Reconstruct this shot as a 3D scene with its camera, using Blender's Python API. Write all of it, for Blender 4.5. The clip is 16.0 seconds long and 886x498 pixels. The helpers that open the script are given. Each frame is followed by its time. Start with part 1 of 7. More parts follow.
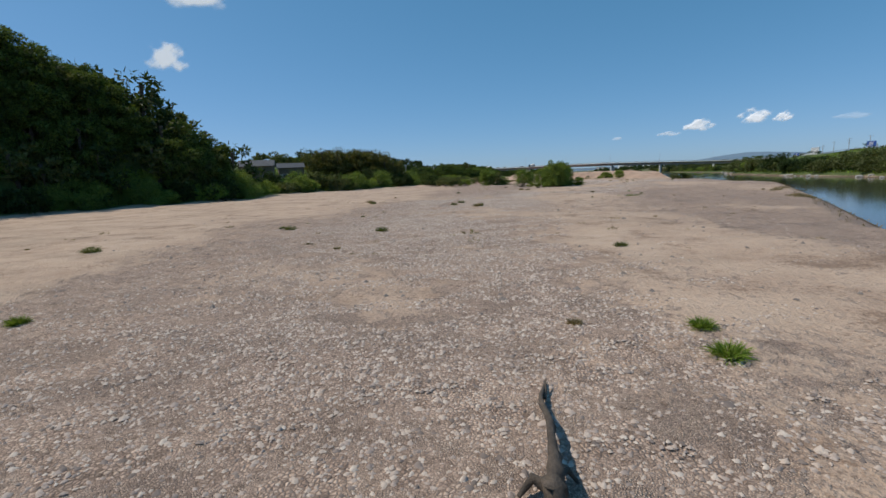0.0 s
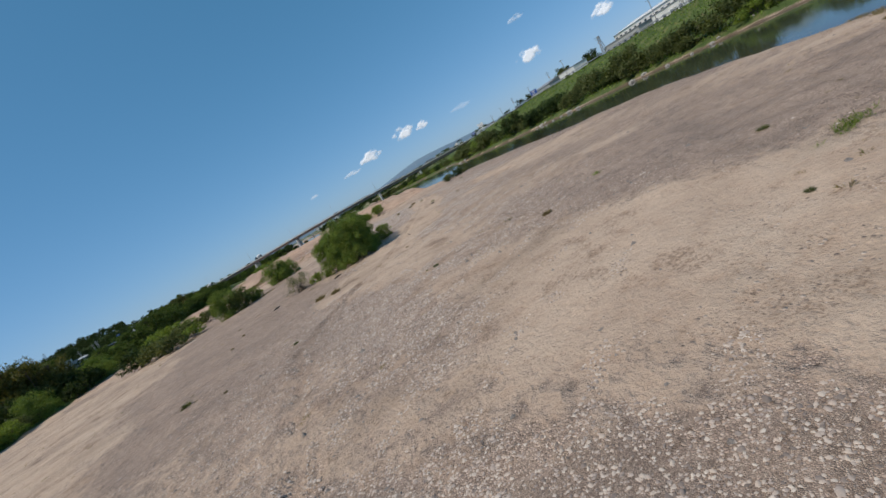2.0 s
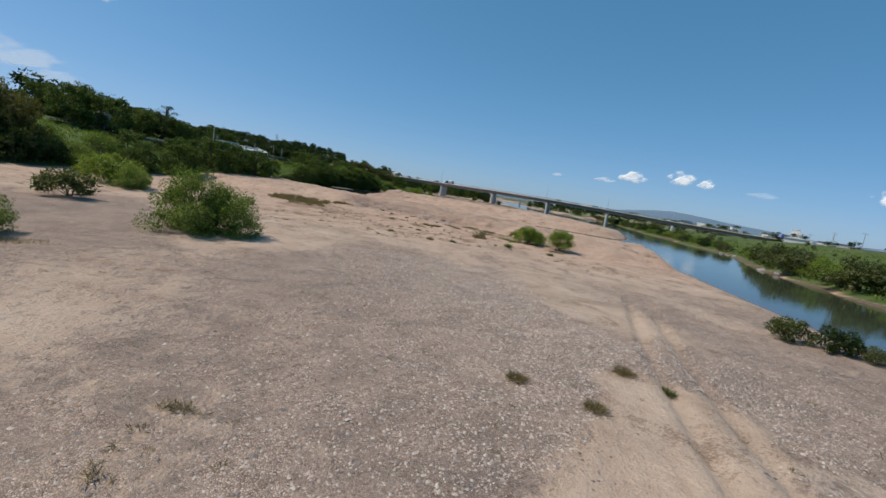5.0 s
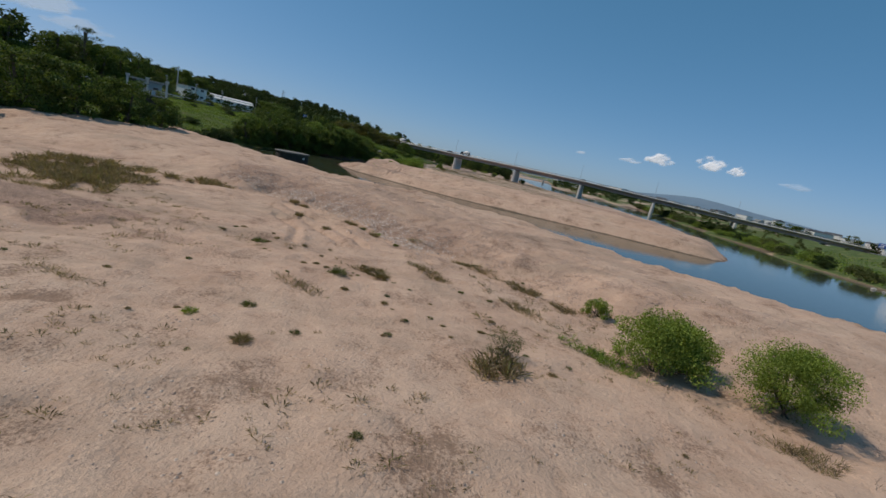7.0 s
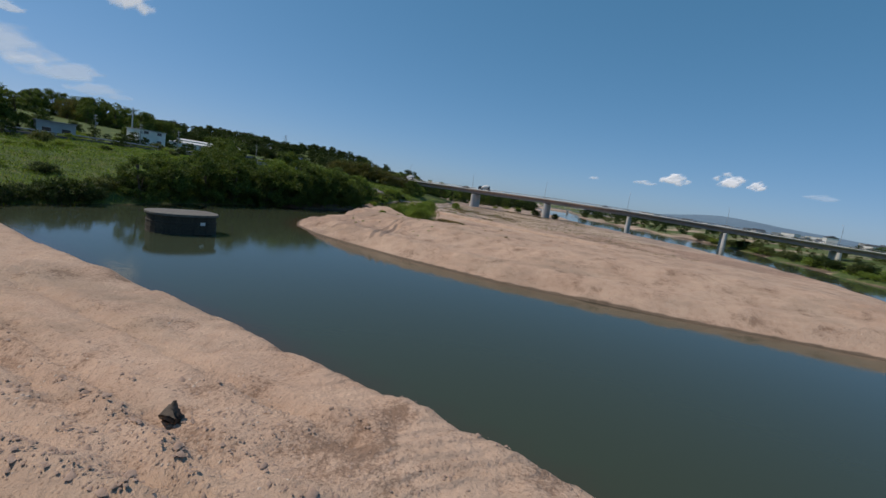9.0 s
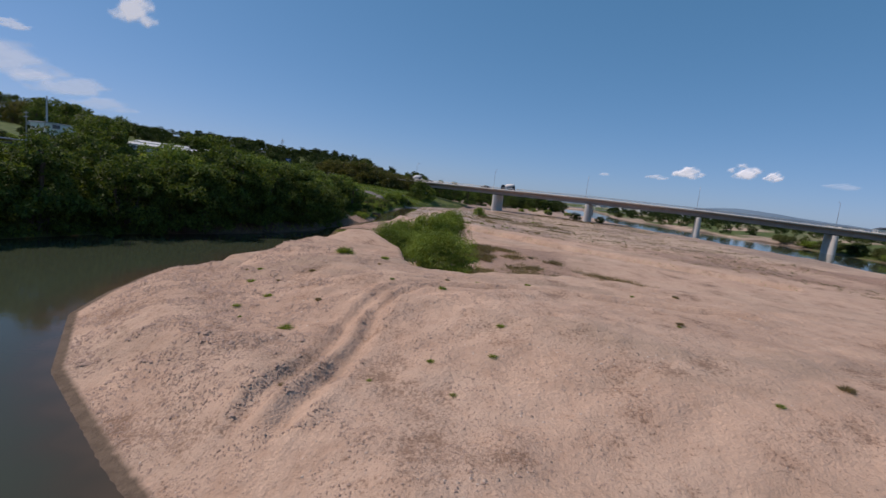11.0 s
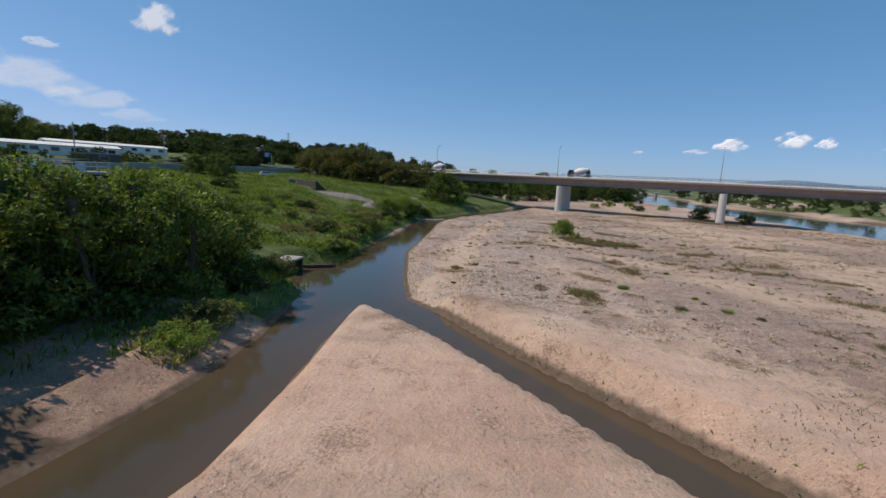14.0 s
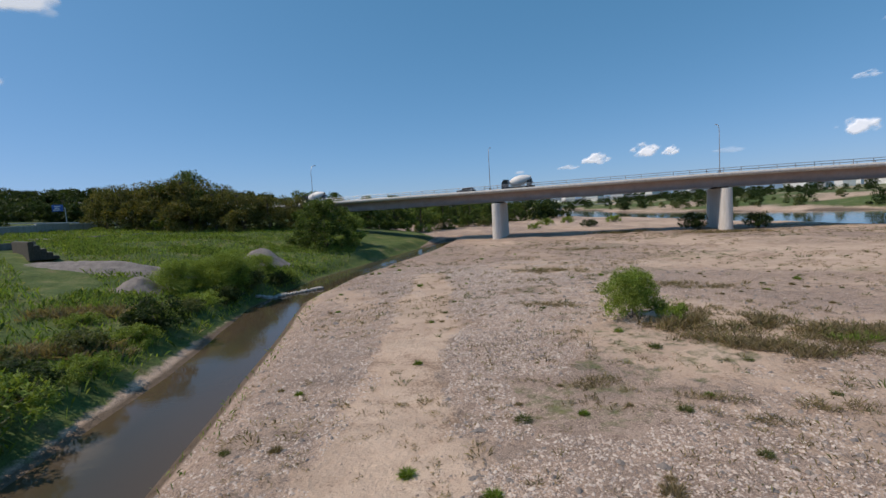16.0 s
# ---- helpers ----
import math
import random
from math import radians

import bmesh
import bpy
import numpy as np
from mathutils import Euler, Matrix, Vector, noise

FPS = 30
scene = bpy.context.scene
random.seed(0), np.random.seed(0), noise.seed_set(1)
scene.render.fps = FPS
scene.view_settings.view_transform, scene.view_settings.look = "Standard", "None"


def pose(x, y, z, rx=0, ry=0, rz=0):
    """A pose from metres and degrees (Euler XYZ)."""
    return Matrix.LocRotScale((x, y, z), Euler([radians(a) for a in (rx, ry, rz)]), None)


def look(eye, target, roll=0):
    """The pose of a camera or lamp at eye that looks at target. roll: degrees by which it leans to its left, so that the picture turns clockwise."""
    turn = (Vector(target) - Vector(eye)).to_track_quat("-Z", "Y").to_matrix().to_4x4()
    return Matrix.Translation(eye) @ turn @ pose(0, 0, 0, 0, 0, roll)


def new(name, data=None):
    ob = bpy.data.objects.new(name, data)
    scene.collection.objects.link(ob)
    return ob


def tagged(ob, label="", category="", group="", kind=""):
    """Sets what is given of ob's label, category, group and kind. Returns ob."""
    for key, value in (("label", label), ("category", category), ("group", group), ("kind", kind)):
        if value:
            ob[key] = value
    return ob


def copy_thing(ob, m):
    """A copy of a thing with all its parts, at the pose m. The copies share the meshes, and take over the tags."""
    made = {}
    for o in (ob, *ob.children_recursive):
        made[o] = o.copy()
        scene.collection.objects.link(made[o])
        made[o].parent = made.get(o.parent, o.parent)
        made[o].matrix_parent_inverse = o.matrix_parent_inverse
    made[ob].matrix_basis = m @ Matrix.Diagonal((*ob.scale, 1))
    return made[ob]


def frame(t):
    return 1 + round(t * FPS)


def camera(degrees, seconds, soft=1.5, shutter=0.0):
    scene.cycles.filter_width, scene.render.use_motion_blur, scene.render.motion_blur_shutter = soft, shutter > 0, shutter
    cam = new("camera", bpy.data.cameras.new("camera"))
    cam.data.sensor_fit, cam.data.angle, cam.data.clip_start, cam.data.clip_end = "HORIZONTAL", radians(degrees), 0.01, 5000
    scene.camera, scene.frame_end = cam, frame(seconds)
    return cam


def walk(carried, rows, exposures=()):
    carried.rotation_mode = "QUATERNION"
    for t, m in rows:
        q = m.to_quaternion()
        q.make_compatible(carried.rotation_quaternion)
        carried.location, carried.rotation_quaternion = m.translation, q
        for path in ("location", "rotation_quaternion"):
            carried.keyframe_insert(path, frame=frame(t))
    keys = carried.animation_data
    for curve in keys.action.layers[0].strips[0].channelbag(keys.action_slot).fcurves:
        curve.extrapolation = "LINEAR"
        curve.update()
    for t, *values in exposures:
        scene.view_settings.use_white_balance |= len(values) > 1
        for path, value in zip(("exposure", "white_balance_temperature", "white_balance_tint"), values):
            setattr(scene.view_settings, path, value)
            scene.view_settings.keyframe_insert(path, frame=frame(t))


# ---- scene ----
cam = camera(88.3, 16.0)
PATH = [
    (0, (-29.432, -169.53, 3.719), (-29.681, -167.57, 3.408), -2.4),
    (0.5, (-31.959, -156.361, 4.165), (-31.987, -154.386, 3.853), -8.9),
    (1, (-33.503, -142.244, 4.714), (-33.327, -140.275, 4.415), -15.0),
    (1.5, (-33.523, -128.817, 5.075), (-33.052, -126.887, 4.846), -23.6),
    (2, (-31.17, -114.858, 6.317), (-30.366, -113.06, 5.971), -30.4),
    (2.5, (-29.155, -102.62, 6.547), (-28.148, -100.943, 6.126), -33.5),
    (3, (-23.865, -90.97, 6.896), (-22.85, -89.295, 6.49), -28.9),
    (3.5, (-16.822, -79.011, 6.542), (-16.064, -77.175, 6.309), -16.6),
    (4, (-9.729, -66.992, 6.508), (-9.326, -65.04, 6.342), -4.6),
    (4.5, (-3.609, -54.554, 6.959), (-3.47, -52.57, 6.751), 4.2),
    (4.7, (-1.714, -49.482, 7.155), (-1.64, -47.497, 6.923), 7.1),
    (7, (4.048, 11.72, 8.241), (4.054, 13.681, 7.844), 12.2),
    (7.5, (3.198, 24.15, 8.095), (3.198, 26.122, 7.762), 11.4),
    (8, (2.379, 36.524, 8.087), (2.362, 38.509, 7.843), 10.7),
    (8.5, (1.447, 50.624, 8.266), (1.402, 52.608, 8.019), 9.4),
    (9, (-0.024, 62.934, 8.872), (-0.116, 64.914, 8.608), 8.2),
    (11.5, (-8.285, 124.826, 8.014), (-8.435, 126.804, 7.753), 5.7),
    (12, (-9.814, 136.84, 8.396), (-10.003, 138.813, 8.127), 4.9),
    (12.5, (-10.707, 149.578, 8.877), (-10.96, 151.543, 8.603), 4.0),
    (13, (-12.388, 162.7, 8.973), (-12.673, 164.661, 8.697), 3.1),
    (13.5, (-14.132, 175.13, 9.243), (-14.417, 177.09, 8.962), 2.8),
    (14, (-15.683, 188.646, 9.107), (-15.943, 190.604, 8.792), 2.8),
    (14.5, (-17.523, 200.863, 8.889), (-17.581, 202.838, 8.579), 0.6),
    (15, (-18.804, 213.13, 8.351), (-18.744, 215.108, 8.065), -2.3),
    (15.5, (-19.499, 225.55, 7.575), (-19.404, 227.535, 7.356), -3.1),
    (16, (-19.734, 237.467, 7.497), (-19.566, 239.452, 7.32), -3.5),
]
EXPOSURES = [(0, -0.05, 6500, 11), (3, -0.06, 6500, 11), (4.5, 0.03, 6500, 11), (7, -0.3, 6650, 13), (9, -0.22, 6650, 14), (11.5, -0.15, 6650, 24), (12.5, 0.08, 6600, 17), (14.3, 0.05, 6700, 18), (16, 0.05, 6650, 16)]
walk(cam, [(t, look(eye, target, roll)) for t, eye, target, roll in PATH], EXPOSURES)

# ---------------------------------------------------------------- light
SUN_DIR = Vector((-0.60, 0.03, 0.80)).normalized()      # towards the sun
SUN_EL = math.asin(SUN_DIR.z)
SUN_AZ = math.atan2(SUN_DIR.x, SUN_DIR.y)                # clockwise from +y
world = bpy.data.worlds.new("sky")
scene.world = world
world.use_nodes = True
wn = world.node_tree
sky = wn.nodes.new("ShaderNodeTexSky")
sky.sky_type = "NISHITA"
sky.sun_disc = False
sky.sun_elevation = SUN_EL
sky.sun_rotation = SUN_AZ
sky.altitude = 0
sky.air_density = 0.7
sky.dust_density = 0.4
sky.ozone_density = 4.0
wn.nodes["Background"].inputs["Strength"].default_value = 0.15
# the sky's own colour, deeper overhead and paler towards the horizon
split, blend = wn.nodes.new("ShaderNodeSeparateColor"), wn.nodes.new("ShaderNodeCombineColor")
wn.links.new(sky.outputs[0], split.inputs[0])
for band, (power, gain) in enumerate(((0.86, 0.56), (0.56, 1.19), (0.6, 1.45))):
    bend, scale = wn.nodes.new("ShaderNodeMath"), wn.nodes.new("ShaderNodeMath")
    bend.operation, scale.operation = "POWER", "MULTIPLY"
    bend.inputs[1].default_value, scale.inputs[1].default_value = power, gain
    wn.links.new(split.outputs[band], bend.inputs[0])
    wn.links.new(bend.outputs[0], scale.inputs[0])
    wn.links.new(scale.outputs[0], blend.inputs[band])
wn.links.new(blend.outputs[0], wn.nodes["Background"].inputs["Color"])
sun_data = bpy.data.lights.new("sun", "SUN")
sun_data.energy = 3.4
sun_data.angle = radians(0.55)
sun_data.color = (1.0, 0.885, 0.73)
sun = new("sun", sun_data)
sun.matrix_world = look(SUN_DIR * 200, (0, 0, 0))

# ---------------------------------------------------------------- materials
def material(name):
    m = bpy.data.materials.new(name)
    m.use_nodes = True
    nt = m.node_tree
    return m, nt, nt.nodes["Principled BSDF"]


def node(nt, kind, **inputs):
    n = nt.nodes.new(kind)
    for key, value in inputs.items():
        n.inputs[key.replace("_", " ")].default_value = value
    return n


def ramp(nt, source, stops, mode="LINEAR"):
    r = nt.nodes.new("ShaderNodeValToRGB")
    r.color_ramp.interpolation = mode
    els = r.color_ramp.elements
    while len(els) < len(stops):
        els.new(0.5)
    for e, (p, c) in zip(els, stops):
        e.position, e.color = p, (*c, 1) if len(c) == 3 else c
    nt.links.new(source, r.inputs[0])
    return r.outputs[0]


def mixc(nt, fac, a, b, mode="MIX"):
    n = nt.nodes.new("ShaderNodeMix")
    n.data_type, n.blend_type = "RGBA", mode
    for sock, v in ((n.inputs[0], fac), (n.inputs[6], a), (n.inputs[7], b)):
        if isinstance(v, (int, float)):
            sock.default_value = v
        elif isinstance(v, tuple):
            sock.default_value = (*v, 1)
        else:
            nt.links.new(v, sock)
    return n.outputs[2]


def math_node(nt, op, a, b=0.0, c=0.0):
    n = nt.nodes.new("ShaderNodeMath")
    n.operation = op
    for sock, v in zip(n.inputs, (a, b, c)):
        if isinstance(v, (int, float)):
            sock.default_value = v
        else:
            nt.links.new(v, sock)
    return n.outputs[0]


def bump(nt, bsdf, height, strength, distance):
    b = node(nt, "ShaderNodeBump", Strength=strength, Distance=distance)
    nt.links.new(height, b.inputs["Height"])
    nt.links.new(b.outputs[0], bsdf.inputs["Normal"])
    return b


def place(nt):
    return nt.nodes.new("ShaderNodeNewGeometry").outputs["Position"]


def noise_tex(nt, scale, detail=4.0, rough=0.6, vec=None):
    n = node(nt, "ShaderNodeTexNoise", Scale=scale, Detail=detail, Roughness=rough)
    nt.links.new(vec if vec else place(nt), n.inputs["Vector"])
    return n.outputs["Fac"]


def attr(nt, name):
    a = nt.nodes.new("ShaderNodeAttribute")
    a.attribute_name = name
    return a.outputs["Fac"]


def mottled(name, dark, light, scale, rough=0.8, relief=0.3, depth=0.02, fine=9.0, metal=0.0):
    """A surface with two scales of tone and a fine relief."""
    m, nt, b = material(name)
    big, small = noise_tex(nt, scale, 5), noise_tex(nt, scale * fine, 4)
    both = math_node(nt, "ADD", math_node(nt, "MULTIPLY", big, 0.65), math_node(nt, "MULTIPLY", small, 0.35))
    nt.links.new(ramp(nt, both, [(0.32, dark), (0.68, light)]), b.inputs["Base Color"])
    b.inputs["Roughness"].default_value, b.inputs["Metallic"].default_value = rough, metal
    bump(nt, b, small, relief, depth)
    return m


def ground_material():
    m, nt, b = material("riverbed")
    pos = place(nt)
    gravel, green, mud_shade = attr(nt, "gravel"), attr(nt, "green"), attr(nt, "mud_shade")
    # sand: pinkish granite sand with soft drifts and grain
    drift, grain, blot = noise_tex(nt, 0.22, 6), noise_tex(nt, 14.0, 3, 0.7), noise_tex(nt, 1.4, 5, 0.65)
    sand = ramp(nt, drift, [(0.3, (0.43, 0.338, 0.27)), (0.5, (0.5, 0.4, 0.322)), (0.72, (0.545, 0.448, 0.366))])
    sand = mixc(nt, 0.45, sand, ramp(nt, grain, [(0.3, (0.36, 0.30, 0.26)), (0.7, (0.64, 0.54, 0.45))]), "SOFT_LIGHT")
    sand = mixc(nt, 0.32, sand, ramp(nt, blot, [(0.34, (0.25, 0.22, 0.2)), (0.5, (0.5, 0.49, 0.48)), (0.7, (0.58, 0.57, 0.56))]), "SOFT_LIGHT")
    dug = attr(nt, "dug")
    sand = mixc(nt, dug, sand, mixc(nt, 1.0, sand, (1.03, 0.945, 0.915), "MULTIPLY"))
    # damp and dirty streaks that run with the old current
    flow = node(nt, "ShaderNodeMapping", Rotation=(0, 0, 0.6), Scale=(0.35, 1.0, 1.0))
    nt.links.new(pos, flow.inputs["Vector"])
    damp = ramp(nt, noise_tex(nt, 0.2, 8, 0.68, flow.outputs[0]), [(0.5, (0, 0, 0)), (0.66, (0.7, 0.7, 0.7))])
    sand = mixc(nt, damp, sand, (0.34, 0.26, 0.195))
    speck = math_node(nt, "MULTIPLY", noise_tex(nt, 8.0, 3, 0.8), noise_tex(nt, 0.35, 3, 0.6))
    sand = mixc(nt, 1.0, sand, ramp(nt, speck, [(0.15, (0.56, 0.53, 0.51)), (0.21, (1, 1, 1)), (0.34, (1, 1, 1)), (0.4, (1.18, 1.17, 1.15))]), "MULTIPLY")
    # loose pebbles and clods strewn over the sand in drifts
    clod = node(nt, "ShaderNodeTexVoronoi", Scale=6.5, Randomness=1.0)
    nt.links.new(pos, clod.inputs["Vector"])
    clod_tone = nt.nodes.new("ShaderNodeSeparateColor")
    nt.links.new(clod.outputs["Color"], clod_tone.inputs[0])
    size = math_node(nt, "MULTIPLY", math_node(nt, "SUBTRACT", clod_tone.outputs[0], 0.35), ramp(nt, noise_tex(nt, 0.3, 5, 0.65), [(0.4, (0.12, 0.12, 0.12)), (0.62, (0.75, 0.75, 0.75))]))
    lump = math_node(nt, "MAXIMUM", math_node(nt, "SUBTRACT", size, clod.outputs["Distance"]), 0.0)
    on_clod = ramp(nt, lump, [(0.0, (0, 0, 0)), (0.06, (0.8, 0.8, 0.8))])
    sand = mixc(nt, on_clod, sand, ramp(nt, clod_tone.outputs[1], [(0.0, (0.22, 0.17, 0.14)), (0.5, (0.40, 0.315, 0.26)), (1.0, (0.62, 0.52, 0.44))]))
    # gravel: cobbles of two sizes
    cells = []
    for scale in (16.0, 31.0):
        v = node(nt, "ShaderNodeTexVoronoi", Scale=scale, Randomness=1.0)
        nt.links.new(pos, v.inputs["Vector"])
        e = node(nt, "ShaderNodeTexVoronoi", Scale=scale, Randomness=1.0)
        e.feature = "DISTANCE_TO_EDGE"
        nt.links.new(pos, e.inputs["Vector"])
        sep = nt.nodes.new("ShaderNodeSeparateColor")
        nt.links.new(v.outputs["Color"], sep.inputs[0])
        tone = ramp(nt, sep.outputs[0], [(0.0, (0.19, 0.158, 0.142)), (0.3, (0.42, 0.36, 0.326)), (0.7, (0.53, 0.455, 0.405)), (1.0, (0.68, 0.61, 0.56))])
        tone = mixc(nt, math_node(nt, "MULTIPLY", sep.outputs[1], 0.35), tone, (0.55, 0.435, 0.385))
        # shade in the crevices between cobbles, painted as a darker colour
        gap_shade = ramp(nt, e.outputs["Distance"], [(0.0, (0, 0, 0)), (0.2, (1, 1, 1))])
        cells.append((mixc(nt, gap_shade, (0.2, 0.166, 0.146), tone), e.outputs["Distance"]))
    which = ramp(nt, noise_tex(nt, 0.55, 4), [(0.44, (0, 0, 0)), (0.56, (1, 1, 1))])
    stones = mixc(nt, which, cells[0][0], cells[1][0])
    patch = ramp(nt, noise_tex(nt, 0.16, 5), [(0.34, (0.86, 0.84, 0.83)), (0.66, (1.06, 1.02, 0.98))])
    stones = mixc(nt, 1.0, stones, patch, "MULTIPLY")
    stones = mixc(nt, 1.0, stones, (1.02, 0.985, 0.935), "MULTIPLY")
    stones = mixc(nt, 1.0, stones, ramp(nt, noise_tex(nt, 4.0, 4, 0.8), [(0.33, (0.62, 0.59, 0.57)), (0.46, (1, 1, 1)), (0.58, (1, 1, 1)), (0.7, (1.2, 1.19, 1.17))]), "MULTIPLY")
    stones = mixc(nt, 1.0, stones, ramp(nt, noise_tex(nt, 1.1, 6, 0.72), [(0.36, (0.82, 0.78, 0.75)), (0.48, (1.04, 1.0, 0.97)), (0.62, (1.12, 1.08, 1.03))]), "MULTIPLY")
    stones = mixc(nt, dug, stones, mixc(nt, 1.0, stones, (1.06, 0.93, 0.86), "MULTIPLY"))
    # a ragged border between the two
    edge = math_node(nt, "ADD", gravel, math_node(nt, "MULTIPLY", math_node(nt, "SUBTRACT", blot, 0.5), 0.9))
    cover = ramp(nt, edge, [(0.40, (0, 0, 0)), (0.62, (1, 1, 1))])
    bare = mixc(nt, cover, sand, stones)
    # wet muddy shore with painted tree shade, and soil under the plants
    wet = ramp(nt, math_node(nt, "ADD", mud_shade, math_node(nt, "MULTIPLY", math_node(nt, "SUBTRACT", blot, 0.5), 0.35)), [(0.35, (0, 0, 0)), (0.6, (1, 1, 1))])
    bare = mixc(nt, wet, bare, ramp(nt, blot, [(0.3, (0.1, 0.074, 0.052)), (0.7, (0.185, 0.138, 0.1))]))
    turf = ramp(nt, noise_tex(nt, 0.35, 7, 0.7), [(0.3, (0.045, 0.075, 0.018)), (0.5, (0.08, 0.12, 0.032)), (0.6, (0.13, 0.15, 0.05)), (0.72, (0.2, 0.17, 0.09))])
    turf = mixc(nt, 0.6, turf, ramp(nt, noise_tex(nt, 5.0, 4, 0.7), [(0.3, (0.2, 0.2, 0.2)), (0.7, (0.8, 0.8, 0.8))]), "OVERLAY")
    leafy = ramp(nt, math_node(nt, "ADD", green, math_node(nt, "MULTIPLY", math_node(nt, "SUBTRACT", blot, 0.5), 0.7)), [(0.4, (0, 0, 0)), (0.58, (1, 1, 1))])
    nt.links.new(mixc(nt, leafy, bare, turf), b.inputs["Base Color"])
    b.inputs["Roughness"].default_value = 0.92
    b.inputs["Specular IOR Level"].default_value = 0.25
    rise = mixc(nt, which, cells[0][1], cells[1][1])
    ripples = math_node(nt, "ADD", math_node(nt, "MULTIPLY", blot, 1.6), math_node(nt, "MULTIPLY", noise_tex(nt, 6.0, 4, 0.7), 0.75))
    ripples = math_node(nt, "ADD", ripples, math_node(nt, "MULTIPLY", lump, 1.6))
    worked = attr(nt, "worked")
    for centre in ((7.0, 62.5, 0.0), (-17.0, 180.5, 0.0)):
        shift = node(nt, "ShaderNodeMapping", Location=(-centre[0], -centre[1], 0.0), Scale=(1.0, 1.0, 0.0))
        nt.links.new(pos, shift.inputs["Vector"])
        rings = node(nt, "ShaderNodeTexWave", Scale=0.6, Distortion=9.0, Detail=4.0, Detail_Scale=0.5, Detail_Roughness=0.6)
        rings.wave_type, rings.rings_direction = "RINGS", "SPHERICAL"
        nt.links.new(shift.outputs[0], rings.inputs["Vector"])
        near = ramp(nt, math_node(nt, "MULTIPLY", worked, noise_tex(nt, 0.32, 3)), [(0.42, (0, 0, 0)), (0.6, (1, 1, 1))])
        reach = nt.nodes.new("ShaderNodeVectorMath")
        reach.operation = "LENGTH"
        nt.links.new(shift.outputs[0], reach.inputs[0])
        near = math_node(nt, "MULTIPLY", near, math_node(nt, "LESS_THAN", reach.outputs["Value"], 26.0))
        ripples = math_node(nt, "ADD", ripples, math_node(nt, "MULTIPLY", math_node(nt, "MULTIPLY", rings.outputs["Fac"], near), 0.8))
    h = mixc(nt, cover, ripples, math_node(nt, "MULTIPLY", rise, 0.55))
    bump(nt, b, h, 0.95, 0.1)
    return m


def water_material():
    m, nt, b = material("river_water")
    deep = attr(nt, "depth")
    silt = noise_tex(nt, 0.05, 4)
    col = ramp(nt, math_node(nt, "ADD", deep, math_node(nt, "MULTIPLY", math_node(nt, "SUBTRACT", silt, 0.5), 0.25)),
               [(0.0, (0.085, 0.062, 0.04)), (0.2, (0.062, 0.052, 0.034)), (0.45, (0.052, 0.054, 0.035)), (1.0, (0.046, 0.06, 0.037))])
    nt.links.new(col, b.inputs["Base Color"])
    b.inputs["Roughness"].default_value = 0.06
    b.inputs["IOR"].default_value = 1.33
    b.inputs["Specular IOR Level"].default_value = 0.36
    stretch = node(nt, "ShaderNodeMapping", Scale=(0.35, 0.8, 1.0))
    nt.links.new(place(nt), stretch.inputs["Vector"])
    rip = noise_tex(nt, 2.2, 5, 0.6, stretch.outputs[0])
    bump(nt, b, rip, 0.12, 0.05)
    return m


def leaf_material(name, dark, light, dry=None, share=0.0):
    m, nt, b = material(name)
    rnd = nt.nodes.new("ShaderNodeNewGeometry").outputs["Random Per Island"]
    stops = [(0.0, dark), (0.75 - share * 0.5, light)]
    if dry:
        stops += [(0.98 - share, light), (1.0, dry)]
    col = ramp(nt, rnd, stops)
    col = mixc(nt, 0.5, col, ramp(nt, noise_tex(nt, 0.5, 3), [(0.3, (0.3, 0.3, 0.3)), (0.7, (0.7, 0.7, 0.7))]), "OVERLAY")
    nt.links.new(col, b.inputs["Base Color"])
    b.inputs["Roughness"].default_value = 0.6
    b.inputs["Specular IOR Level"].default_value = 0.2
    tr = nt.nodes.new("ShaderNodeBsdfTranslucent")
    nt.links.new(mixc(nt, 1.0, col, (1.3, 1.25, 0.5), "MULTIPLY"), tr.inputs["Color"])
    mix = node(nt, "ShaderNodeMixShader", Fac=0.36)
    nt.links.new(b.outputs[0], mix.inputs[1])
    nt.links.new(tr.outputs[0], mix.inputs[2])
    nt.links.new(mix.outputs[0], nt.nodes["Material Output"].inputs["Surface"])
    return m


def pebble_material():
    m, nt, b = material("pebble_stone")
    rnd = nt.nodes.new("ShaderNodeNewGeometry").outputs["Random Per Island"]
    col = ramp(nt, rnd, [(0.0, (0.17, 0.14, 0.125)), (0.3, (0.38, 0.32, 0.285)), (0.55, (0.5, 0.415, 0.355)), (0.8, (0.51, 0.435, 0.375)), (1.0, (0.6, 0.53, 0.465))])
    col = mixc(nt, 0.4, col, ramp(nt, noise_tex(nt, 30.0, 3), [(0.3, (0.35, 0.35, 0.35)), (0.7, (0.65, 0.65, 0.65))]), "OVERLAY")
    nt.links.new(col, b.inputs["Base Color"])
    b.inputs["Roughness"].default_value = 0.85
    return m


